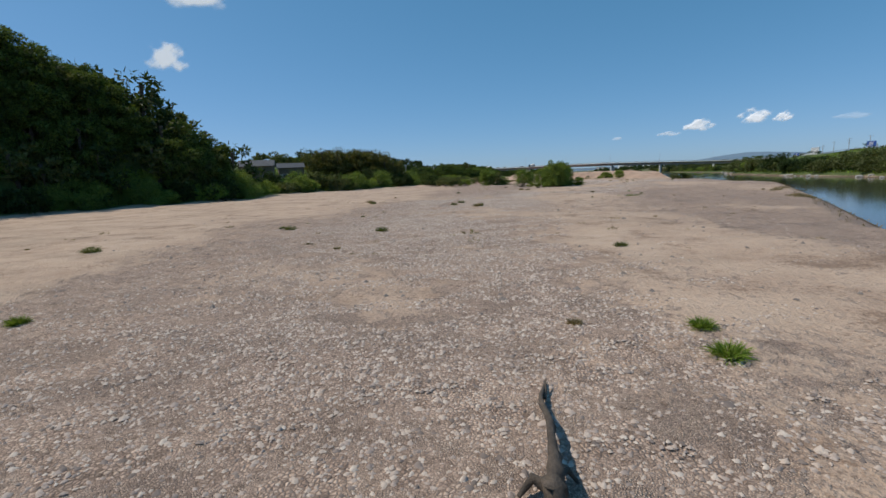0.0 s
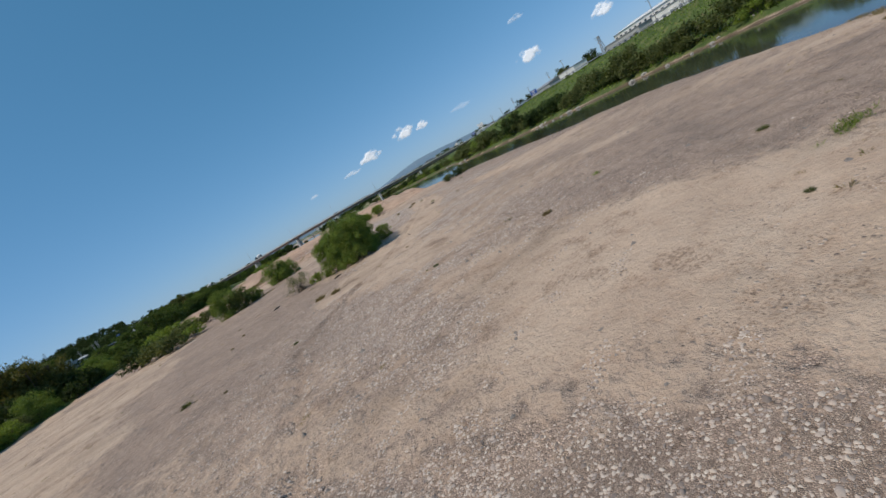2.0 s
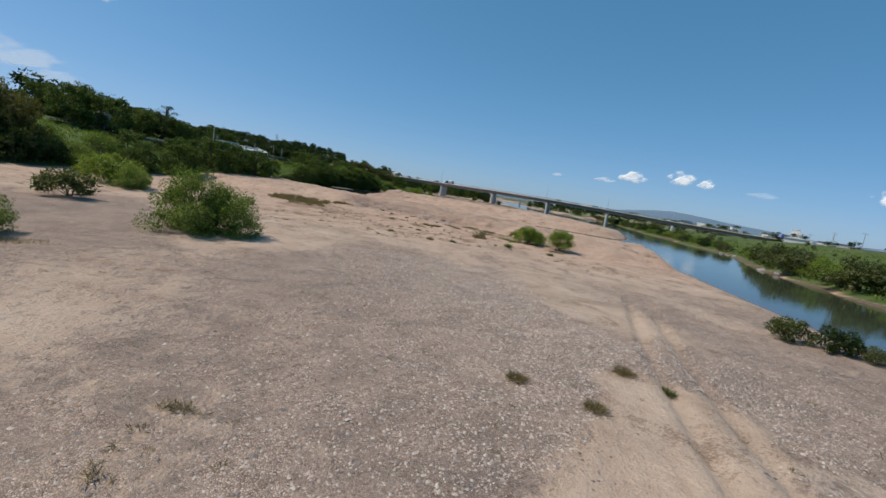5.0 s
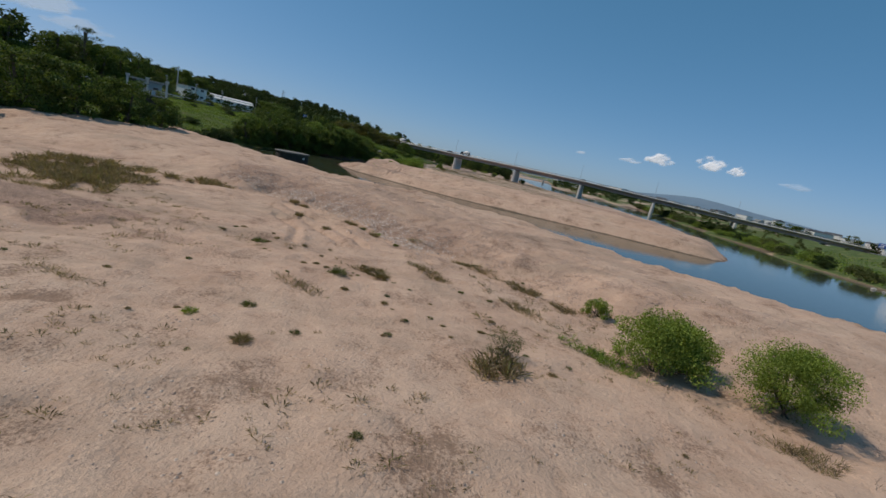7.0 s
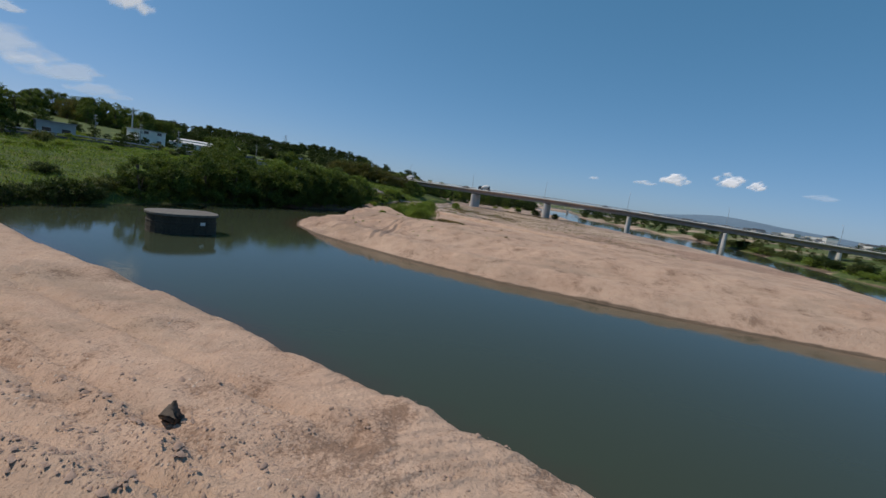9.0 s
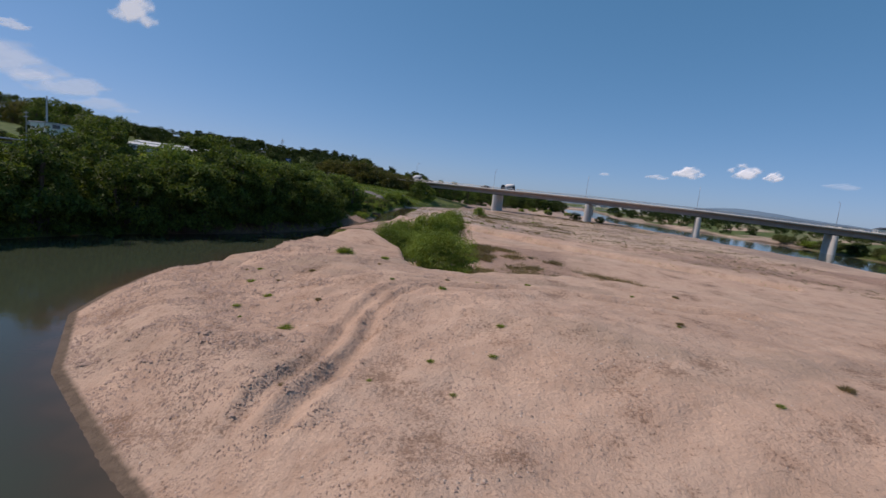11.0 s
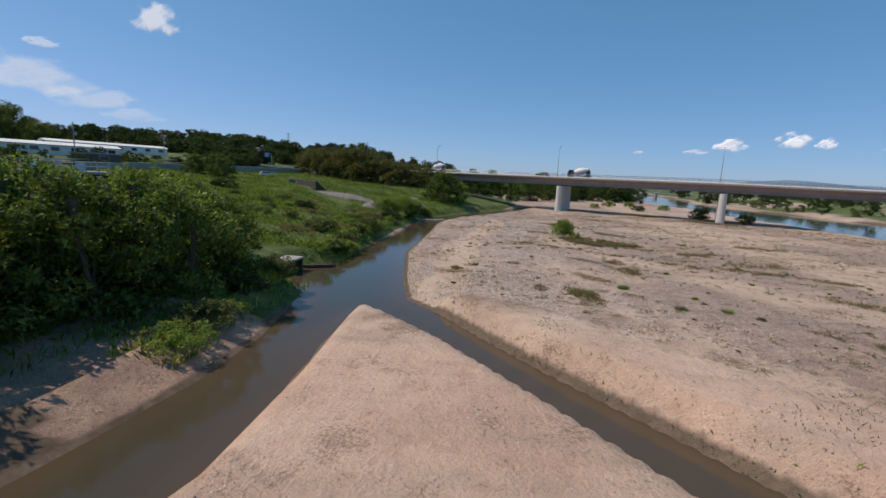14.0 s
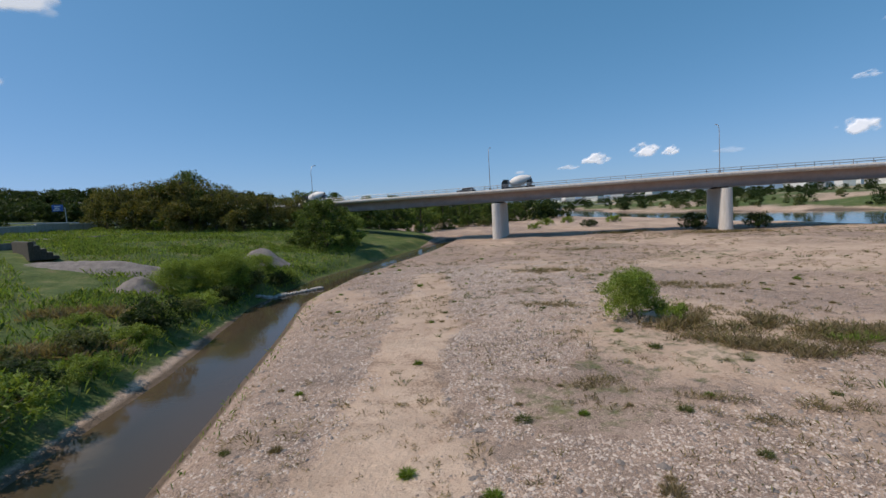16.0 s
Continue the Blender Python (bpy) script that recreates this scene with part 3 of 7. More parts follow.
    lane = edge_distance([(-20, 225), (-21, 245), (-19.5, 262), (-17, 285)], x, y)
    lane = lane + 0.9 * n2
    gravel = gravel - 0.62 * (1 - smooth(0.8, 2.8, lane)) - 0.16 * smooth(-8, 2, x) * (y > 205)
    lane = edge_distance([(-23, -72), (-10, -62), (2, -45), (10, -25)], x, y)
    lane = lane + 1.6 * n2
    gravel = gravel - 0.75 * (1 - smooth(0.6, 4.5, lane))
    gravel = gravel - 0.5 * smooth(-45, -58, x) * (y < 0)
    gravel = np.where((x < -18.5 + 4.0 * n2) & (y > 160) & (y < 200), np.maximum(gravel, 0.52 + 0.3 * n2), gravel)
    gravel = np.maximum(gravel, 0.8 * (1 - smooth(0.6, 1.0, np.hypot((x + 21) / 9, (y - 39) / 4.5) + 0.4 * n2)))
    # foot of the dug gravel ridge
    foot = y - np.interp(x, (-24, -12.2, -5.2, -1.6, 0.6, 8), (60.2, 58.4, 54.1, 50.4, 47.9, 47)) + 0.5 * n2
    near = smooth(-24, -19, x) * (1 - smooth(4, 8, x))
    z = z - 0.28 * np.exp(-((foot + 0.4) / 0.8) ** 2) * near
    gravel = gravel + 0.6 * smooth(-0.2, 0.8, foot) * (1 - smooth(3, 8, foot)) * near
    beach = 6.0 * ((y > 186) & (y < 213))
    low = (y < 162) | (y > 214)
    green = smooth(0.5 - 1.5 * low + beach, 4 - 3 * low + beach, left) + smooth(-1, 2.5, right) * np.where(y > 290, np.clip(0.62 + 0.7 * fbm(x, y, 26, 4, 14), 0, 1), 1)
    scrub = fbm(x, y, 7, 4, 9)
    green = np.maximum(green, 0.42 * smooth(0.05, 0.45, scrub) * (y > 212) * (x > -16) * (x < 60))
    mud_shade = (1 - smooth(0.1, 0.8, d)) * (~wet) * 0.8
    # muddy left bank, with the trees' shade put into its dark colour
    mud_shade = np.where((left > -3) & (left < 14) & (y > 112) & (y < 201 + 1.5 * n2) & ~wet, np.maximum(mud_shade, 0.72 + 0.25 * n2), mud_shade)
    gravel = np.where((left > -1) & (left < 9) & (y > 186) & (y < 216), np.maximum(gravel, 0.75), gravel)
    return z, np.clip(gravel, 0, 1), np.clip(green, 0, 1), np.clip(mud_shade + wet * 1.0, 0, 1), d, wet


def graded(lo, hi, step, far_lo, far_hi, grow=1.16):
    a = list(np.arange(lo, hi + step, step))
    s = step
    while a[-1] < far_hi:
        s = min(s * grow, 260)
        a.append(a[-1] + s)
    s = step
    while a[0] > far_lo:
        s = min(s * grow, 260)
        a.insert(0, a[0] - s)
    return np.array(a)


def finer(a, lo, hi, step):
    return np.concatenate([a[a < lo], np.arange(lo, hi, step), a[a >= hi]])


gx = finer(finer(graded(-60, 46, 0.72, -4200, 4200, 1.13), -28, 18, 0.38), -14, 4, 0.22)
gy = finer(finer(finer(graded(-184, 336, 0.72, -2500, 4600, 1.13), 16, 84, 0.38), 118, 150, 0.38), 126, 140, 0.22)
X, Y = np.meshgrid(gx, gy)
Z, G_GRAVEL, G_GREEN, G_MUD_SHADE, G_DIST, G_WET = terrain(X, Y)
nx, ny = len(gx), len(gy)
G_DUG = smooth(5, 32, Y) * (1 - smooth(202, 222, Y)) * np.clip(0.85 + 0.4 * fbm(X, Y, 14, 3, 21), 0, 1)
G_WORKED = np.maximum(smooth(1.0, 3.0, G_DIST) * ((Y > 60) & (Y < 92)) * smooth(-12, -2, X), 1 - smooth(0.7, 1.1, np.hypot((X + 17) / 9.5, (Y - 188.5) / 10)))
i, j = np.meshgrid(np.arange(nx - 1), np.arange(ny - 1))
quad = np.stack([j * nx + i, j * nx + i + 1, (j + 1) * nx + i + 1, (j + 1) * nx + i], -1).reshape(-1, 4)
ground_mesh = mesh_np("ground", np.stack([X, Y, Z], -1).reshape(-1, 3), quad, True)
for key, values in (("gravel", G_GRAVEL), ("green", G_GREEN), ("mud_shade", G_MUD_SHADE), ("worked", G_WORKED), ("dug", G_DUG)):
    ground_mesh.attributes.new(key, "FLOAT", "POINT").data.foreach_set("value", values.astype(np.float32).ravel())
ground = tagged(part("ground", ground_mesh, MAT_GROUND), "pink sand and grey gravel riverbed between green banks", "ground", kind="structure")

wx, wy = np.arange(-130, 200, 1.6), np.concatenate([np.arange(-430, -180, 8.0), np.arange(-180, 370, 1.6), np.arange(370, 705, 8.0)])
WX, WY = np.meshgrid(wx, wy)
_, _, _, _, wd, wwet = terrain(WX, WY)
i, j = np.meshgrid(np.arange(len(wx) - 1), np.arange(len(wy) - 1))
wquad = np.stack([j * len(wx) + i, j * len(wx) + i + 1, (j + 1) * len(wx) + i + 1, (j + 1) * len(wx) + i], -1).reshape(-1, 4)
keep = ((wd < 4) | wwet).ravel()[wquad].any(1)
water_mesh = mesh_np("water", np.stack([WX, WY, np.full(WX.shape, ZW)], -1).reshape(-1, 3), wquad[keep], True)
water_mesh.attributes.new("depth", "FLOAT", "POINT").data.foreach_set("value", (wwet * smooth(0, 1, wd / np.where((WY > 60) & (WY < 152), 3.0, 6.5))).astype(np.float32).ravel())
water = tagged(part("water", water_mesh, MAT_WATER), "still grey-green river water with brown shallows", "water", kind="structure")


def ground_z(x, y):
    z = terrain(np.atleast_1d(np.asarray(x, float)), np.atleast_1d(np.asarray(y, float)))[0]
    return z if np.ndim(x) else float(z[0])


# ---------------------------------------------------------------- plants
def crown(r, clumps, radius, height, count, length, width, lift=0.25, flat=0.75, up=0.45, puff=1.0, plain=False):
    """Leaves in clumps that fill an uneven dome of that radius and height."""
    a = r.uniform(0, 2 * np.pi, clumps)
    k = np.sqrt(r.uniform(0, 1, clumps))
    h = r.uniform(lift, 1, clumps)
    reach = np.sqrt(np.clip(1 - ((h - 0.38) / 0.72) ** 2, 0.05, 1))
    mids = np.stack([np.cos(a) * k * reach * radius, np.sin(a) * k * reach * radius, h * height], -1)
    mids[:, :2] *= r.uniform(0.8, 1.12, (clumps, 1))
    size = r.uniform(0.16, 0.34, clumps) * min(radius, height) * 1.15 * puff
    pick = r.integers(0, clumps, count)
    off = unit(r.normal(size=(count, 3))) * (r.uniform(0.25, 1, count) ** 0.5)[:, None]
    off[:, 2] *= flat
    p = mids[pick] + off * size[pick][:, None]
    p[:, 2] = np.maximum(p[:, 2], 0.06 * height * r.uniform(0, 1.5, count))
    ahead = unit(off * 0.45 + (p - [0, 0, height * 0.35]) / max(radius, height) * 0.4 + np.array([0, 0, up * 0.6]) + r.normal(size=(count, 3)) * 0.75)
    facing = unit(off * 0.7 + np.array([0, 0, 0.8]) + r.normal(size=(count, 3)) * 0.5)
    return leaves(p, ahead, length, width, r, plain, facing), mids


def branches(r, mids, number, thick, fork=0.3, base=0.25):
    out = []
    for m in mids[r.permutation(len(mids))[:number]]:
        foot = np.array([r.normal() * base, r.normal() * base, -0.15])
        knee = np.array([m[0] * fork, m[1] * fork, m[2] * 0.45])
        pts = np.array([foot, foot * 0.6 + knee * 0.4, knee, (knee + m) / 2 + r.normal(size=3) * 0.08, m])
        out.append(tube(pts, thick * np.array([1, 0.8, 0.6, 0.4, 0.15]), 5))
    return joined(out)


def make_bush(name, seed, radius, height, count, length, width, mat, label, clumps=36, stems=9, **kw):
    r = np.random.default_rng(seed)
    (v, f), mids = crown(r, clumps, radius, height, count, length, width, **kw)
    thing = empty(name)
    part("crown", mesh_np("crown", v, f), mat, thing)
    part("woody_frame", mesh_np("woody_frame", *branches(r, mids, stems, 0.03), True), MAT_BARK, thing)
    return tagged(thing, label, "bush")


def make_tree(name, seed, radius, height, count, length, width, mat, label, bole=0.22, clumps=40, lift=0.3, **kw):
    r = np.random.default_rng(seed)
    (v, f), mids = crown(r, clumps, radius, height, count, length, width, lift=lift, **kw)
    thing = empty(name)
    part("crown", mesh_np("crown", v, f), mat, thing)
    lean = r.normal(size=2) * 0.04 * height
    trunk = tube([(0, 0, -0.4), (lean[0] * 0.3, lean[1] * 0.3, height * 0.25), (lean[0], lean[1], height * 0.55), (lean[0] * 1.2, lean[1] * 1.2, height * 0.9)], [bole, bole * 0.8, bole * 0.5, 0.04], 8)
    part("trunk", mesh_np("trunk", *joined([trunk, branches(r, mids, 9, bole * 0.45, 0.2, 0.05)]), True), MAT_BARK, thing)
    return tagged(thing, label, "tree")


def put(thing, x, y, size=1.0, turn=0.0, tall=1.0, sink=0.05, label="", group=""):
    m = Matrix.Translation((x, y, ground_z(x, y) - sink)) @ Matrix.Rotation(turn, 4, "Z") @ Matrix.Diagonal((size, size, size * tall, 1))
    ob = copy_thing(thing, m)
    return tagged(ob, label, "", group)


def discard(*things):
    for t in things:
        for o in (*t.children_recursive, t):
            bpy.data.objects.remove(o)


WILLOW = "full green riverside willow shrub on bare gravel"
b_will = make_bush("willow_bush", 11, 1.0, 1.25, 19000, 0.07, 0.026, MAT_WILLOW, WILLOW, 80, 6, lift=0.05)
b_will2 = make_bush("willow_bush", 12, 1.0, 1.2, 17000, 0.07, 0.026, MAT_WILLOW, WILLOW, 64, 6, lift=0.05)
b_fine = make_bush("willow_bush", 19, 1.0, 1.25, 34000, 0.052, 0.016, MAT_WILLOW, WILLOW, 130, 8, lift=0.05, puff=0.56)
b_fresh = make_bush("leafy_bush", 13, 1.0, 1.1, 20000, 0.055, 0.03, MAT_BRIGHT, "bright green leafy bush on pale sand", 70, 6)
b_fresh2 = make_bush("leafy_bush", 14, 1.0, 1.3, 30000, 0.044, 0.024, MAT_BRIGHT, "bright green leafy bush on pale sand", 80, 6)
b_sparse = make_bush("sparse_bush", 15, 1.0, 1.2, 4200, 0.07, 0.02, MAT_OLIVE, "thin half-bare bush with grey twigs", 40, 26, lift=0.08)
b_low = make_bush("low_bush", 16, 1.0, 0.75, 3200, 0.1, 0.035, MAT_BRIGHT, "low green scrub bush on the riverbed", 34, 6, plain=True)
b_olive = make_bush("scrub_bush", 17, 1.0, 1.0, 2600, 0.13, 0.05, MAT_OLIVE, "olive green scrub bush on the bank", 34, 6, puff=0.85, plain=True)
b_dark = make_bush("scrub_bush", 18, 1.0, 1.1, 2600, 0.13, 0.055, MAT_DARKLEAF, "dark green scrub bush on the bank", 36, 6, puff=0.85, plain=True)

# single bushes of the riverbed: model, x, y, radius, turn, height factor
for model, x, y, size, turn, tall in [
        (b_fine, -16.0, -57.6, 3.1, 0.3, 1.5), (b_fine, -14.2, -54.4, 2.8, 2.1, 1.5), (b_fine, -18.4, -54.6, 2.6, 4.0, 1.4), (b_fine, -9.8, -51.6, 1.5, 1.0, 1.05), (b_fine, -15.8, -50.8, 3.1, 5.0, 1.25), (b_will2, -14.6, -46.4, 2.8, 3.0, 1.1), (b_will, -13.7, -43.6, 2.2, 0.0, 1.15),
        (b_fine, -12.9, -50.6, 2.3, 0.7, 1.5), (b_sparse, -23.6, -51.4, 1.9, 0.4, 1.05), (b_low, -21.4, -53.4, 1.1, 0.4, 1.3),
        (b_olive, -44.5, -15.5, 3.2, 0.5, 0.9), (b_low, -40.8, -12.0, 2.8, 1.5, 1.0), (b_olive, -48.0, -9.0, 3.6, 2.5, 0.9), (b_dark, -52, -4, 4.2, 0.9, 0.8), (b_olive, -43, -2, 3.2, 3.5, 0.9), (b_olive, -38, 6, 2.9, 3.0, 0.9),
        (b_will2, -21.0, -2.4, 3.1, 0.8, 1.25), (b_will, -18.0, -1.0, 2.6, 2.2, 1.15),
        (b_olive, -30.0, -15.6, 3.0, 1.2, 1.2), (b_will, -33.0, -15.5, 3.0, 2.7, 1.35), (b_will2, -28.0, -13.8, 2.0, 0.2, 1.05),
        (b_low, -48, 27, 4.6, 0.4, 1.0), (b_will2, -43.5, 24, 2.4, 0.4, 1.0), (b_low, -53, 32, 4.0, 1.9, 1.2),
        (b_olive, 28.6, -7.6, 1.7, 0.2, 1.0), (b_dark, 30.6, -9.6, 1.7, 1.3, 0.9), (b_olive, 32.0, -11.4, 1.2, 2.4, 0.9),
        (b_fresh, 15.4, 32.8, 2.1, 0.7, 1.1), (b_fresh2, 20.3, 30.6, 2.1, 2.0, 1.1), (b_fresh, 17.4, 34.0, 1.5, 4.2, 1.2), (b_low, 14.4, 39.4, 0.95, 1.0, 1.5), (b_sparse, 7.6, 30.0, 0.8, 1.0, 1.2),
        (b_will2, -15.6, 158.4, 2.2, 0.4, 1.1), (b_fresh2, -13.2, 159.6, 2.1, 1.6, 0.95), (b_fresh, -14.4, 163.4, 2.2, 3.3, 1.3), (b_fresh, -12.0, 166.8, 2.4, 0.3, 1.35), (b_fresh2, -9.7, 171.6, 2.1, 5.0, 1.45), (b_fresh, -10.6, 168.8, 2.1, 2.4, 1.45), (b_fresh2, -9.3, 149.2, 3.1, 2.6, 1.0), (b_sparse, -10.8, 156.4, 1.2, 4.1, 1.0), (b_olive, -11.2, 158.4, 1.1, 1.1, 0.9),
        (b_fresh, -6.4, 263.4, 1.75, 0.9, 1.35), (b_low, -4.6, 262.0, 1.0, 1.9, 1.2),
        (b_dark, 37.0, 322.5, 2.7, 0.5, 1.0), (b_dark, 46.5, 317.5, 2.4, 1.5, 1.0), (b_low, 24, 374, 2.6, 0.4, 1.0), (b_low, 33, 380, 2.2, 0.9, 1.2), (b_low, 42, 367, 2.4, 1.4, 1.0), (b_olive, 8, 392, 2.6, 2.0, 1.0), (b_low, 16, 360, 1.8, 2.0, 1.1), (b_dark, 30, 356, 2.3, 2.0, 0.7),
        (b_low, -17.6, 181.0, 0.7, 0.5, 0.55), (b_low, -14.2, 185.6, 0.6, 1.5, 0.6)]:
    put(model, x, y, size, turn, tall)

# ---- trees of the left bank
t_bank = make_tree("bank_tree", 21, 0.62, 1.0, 8000, 0.042, 0.026, MAT_TREELEAF, "broad dark green tree on the river bank", 0.03, 60, 0.05, puff=0.72, plain=True)
t_bank2 = make_tree("bank_tree", 22, 0.55, 1.0, 7600, 0.042, 0.024, MAT_TREELEAF, "mid green willow tree on the river bank", 0.028, 54, 0.05, puff=0.75, plain=True)
t_bank3 = make_tree("bank_tree", 23, 0.6, 1.0, 7200, 0.044, 0.024, MAT_WILLOW, "light green tree on the river bank", 0.028, 52, 0.06, puff=0.75, plain=True)
t_bamboo = make_tree("bamboo_clump", 24, 0.45, 1.0, 5200, 0.06, 0.016, MAT_BAMBOO, "yellowish feathery bamboo clump", 0.012, 44, 0.02, up=0.9, plain=True)
t_pine = make_tree("pine_tree", 25, 0.4, 1.0, 2600, 0.045, 0.01, MAT_DARKLEAF, "dark layered pine tree on the bank road", 0.025, 34, 0.22, flat=0.35)
t_far = make_tree("far_tree", 26, 0.6, 1.0, 1100, 0.1, 0.055, MAT_DARKLEAF, "distant dark round-topped tree", 0.03, 30, 0.03, puff=0.85, plain=True)
t_far2 = make_tree("far_tree", 27, 0.62, 1.0, 1000, 0.1, 0.055, MAT_OLIVE, "distant olive tree with a rounded crown", 0.03, 28, 0.03, puff=0.85, plain=True)
r = np.random.default_rng(31)
TREE_MODELS = (t_bank, t_bank2, t_bank3)
for x, y, h in [(-61, 68, 7), (-58, 76, 7.6), (-66, 74, 7), (-56, 83, 8), (-62, 84, 8), (-53, 90, 6.8), (-58, 92, 7), (-51, 96, 5), (-69, 84, 7), (-66, 62, 6), (-72, 66, 6.5), (-64, 55, 5),
                (-54, 133, 5.6), (-53, 140, 6), (-51.5, 147, 7), (-58, 143, 6.5), (-50, 154, 7.6), (-56, 153, 7), (-46.5, 160, 7.2), (-52, 162, 7), (-42, 166, 7.4), (-47.5, 168, 7.6), (-40.0, 199.0, 7.4), (-39.2, 204.5, 7.4), (-37.6, 210.0, 7.0), (-41.4, 209, 7.6), (-35.4, 215, 5.4), (-38.6, 214.5, 6.4), (-43, 203, 7.6), (-42.5, 214, 5.8), (-43.4, 206.6, 7.8), (-34.6, 218.6, 4.4), (-37.6, 220.6, 5.4), (-40.5, 224, 5.0), (-43.5, 221, 5.6), (-40.5, 171.5, 7.6), (-45, 175, 8), (-39, 177, 7.6), (-37.5, 182, 7.6), (-43.5, 182, 8), (-37.5, 187.5, 7.4), (-41.5, 190, 7.6), (-40.0, 193.5, 7.5), (-41, 197, 7.5), (-44.5, 197, 7),  (-50, 180, 9.5), (-48, 190, 8.5), (-47, 199, 7), (-44, 209, 5.5),
                (-33, 315, 7.5), (-35.5, 319, 7), (-30, 322, 6), (-38, 372, 9), (-30, 376, 9), (-22, 380, 9.5), (-14, 385, 9), (-6, 392, 9), (-46, 368, 9), (4, 402, 8.5), (14, 410, 8), (26, 420, 8), (38, 430, 8), (-52, 374, 8), (48, 445, 7)]:
    put(TREE_MODELS[int(r.integers(0, 3)) if y > 100 else 0], x + 1.6 * (125 < y < 200), y, h * r.uniform(0.92, 1.08), r.uniform(0, 6.28), 1.0, 0.2, group="bank trees")
for x, y, h in [(-88, 350, 9.5), (-83, 346, 10.5), (-78, 343, 10.5), (-73, 340, 11), (-68, 338, 11.5), (-63, 336, 11), (-58, 335, 9.5), (-54, 340, 9), (-50, 346, 8.5), (-47, 352, 7.5), (-80, 353, 10.5), (-70, 349, 11.5), (-61, 347, 10), (-92, 354, 7.5), (-45, 358, 7), (-40, 352, 6.5), (-48, 338, 8), (-43, 341, 7.5), (-38, 344, 6.5), (-52, 334, 8.5), (-34, 348, 5.5)]:
    put(t_bamboo, x, y, h * r.uniform(0.9, 1.05), r.uniform(0, 6.28), 1.0, 0.2, group="bamboo grove")
put(t_bank2, -66, 341, 12, 1.0, 1.0, 0.2)
for x, y, h in [(-83, 291, 4.8), (-87, 294, 5.4), (-91.5, 293, 5.0), (-95, 296, 4.6), (-57, 170, 7.4), (-61, 175, 7.8), (-65, 180, 8), (-56, 164, 7.2), (-69, 184, 8)]:
    put(t_bank, x, y, h, r.uniform(0, 6.28), 1.0, 0.2, group="bank trees")
put(t_pine, -125.7, 167.9, 15.5, 0.4, 1.0, 0.2)
for x, y, h in [(-129, 172, 11), (-122, 171, 10), (-133, 166, 11), (-118, 176, 9), (-150, 262, 13), (-143, 268, 11), (-112, 112, 12), (-118, 108, 13)]:
    put(t_bank, x, y, h, r.uniform(0, 6.28), 1.0, 0.2)


def wood(model_a, model_b, spots, group):
    for x, y, h in spots:
        put(model_a if r.uniform() < 0.65 else model_b, x, y, h, r.uniform(0, 6.28), r.uniform(0.85, 1.1), 0.3, group=group)


def woodland(name, label, spots, mat=MAT_DARKLEAF):
    """A far stand of trees as one cover of foliage."""
    base = [crown(np.random.default_rng(k), 26, 0.6, 1.0, 900, 0.11, 0.06, lift=0.03, puff=0.85, plain=True)[0] for k in (5, 6, 7)]
    out = []
    for k, (x, y, h) in enumerate(spots):
        v, f = base[k % 3]
        a = r.uniform(0, 6.28)
        turn = np.array([(math.cos(a), math.sin(a), 0), (-math.sin(a), math.cos(a), 0), (0, 0, r.uniform(0.85, 1.1))])
        out.append(((v @ turn) * h + np.array([x, y, ground_z(x, y) - 0.3]), f))
    return tagged(part(name, mesh_np(name, *joined(out)), mat), label, "woods", kind="stuff")


def scatter(n, x0, x1, y0, y1, h0, h1, test=None):
    out = []
    while len(out) < n:
        x, y = r.uniform(x0, x1), r.uniform(y0, y1)
        if test is None or test(x, y):
            out.append((x, y, r.uniform(h0, h1)))
    return out


# wooded hill over the left bank, low shrubs at its foot
on_bluff = lambda x, y: np.interp(y, LEFT_BANK[:, 0], LEFT_BANK[:, 1]) - x > 6
wood(t_far, t_bank2, scatter(120, -165, -100, -200, -48, 8, 13, on_bluff), "hillside wood")
wood(t_bank, t_far2, scatter(70, -132, -100, -190, -47, 7, 11, on_bluff), "hillside wood")
for y in np.arange(-190, 62, 4.2):
    e = np.interp(y, LEFT_BANK[:, 0], LEFT_BANK[:, 1])
    for k in range(2):
        put((b_dark, b_olive, b_will2, b_low)[int(r.integers(0, 4))], e - 2.5 - 6.5 * k + r.normal() * 1.2, y + r.normal(), r.uniform(2.6, 4.4), r.uniform(0, 6.28), r.uniform(0.9, 1.35), 0.3, group="bank scrub")
for x, y, h in [(-112, 30, 12), (-107, 33, 13.5), (-102, 34, 14), (-97, 36, 14), (-92, 37, 14.5), (-87, 38, 14.5), (-82, 40, 14), (-78, 43, 11), (-104, 40, 13), (-95, 43, 14), (-86, 45, 13)]:
    put(t_bamboo, x, y, h, r.uniform(0, 6.28), 1.0, 0.2, group="bank bamboo")
# growth over the water's edge; dark-leaved bushes stand in for shaded undergrowth
for y in np.arange(104, 200, 3.1):
    e = np.interp(y, LEFT_BANK[:, 0], LEFT_BANK[:, 1])
    back = 1.0 if y < 128 else 4.4
    put((b_dark, b_olive, b_dark)[int(r.integers(0, 3))], e - back + r.normal() * 0.6, y, r.uniform(1.7, 2.7), r.uniform(0, 6.28), r.uniform(0.8, 1.2), 0.3, group="bank scrub")
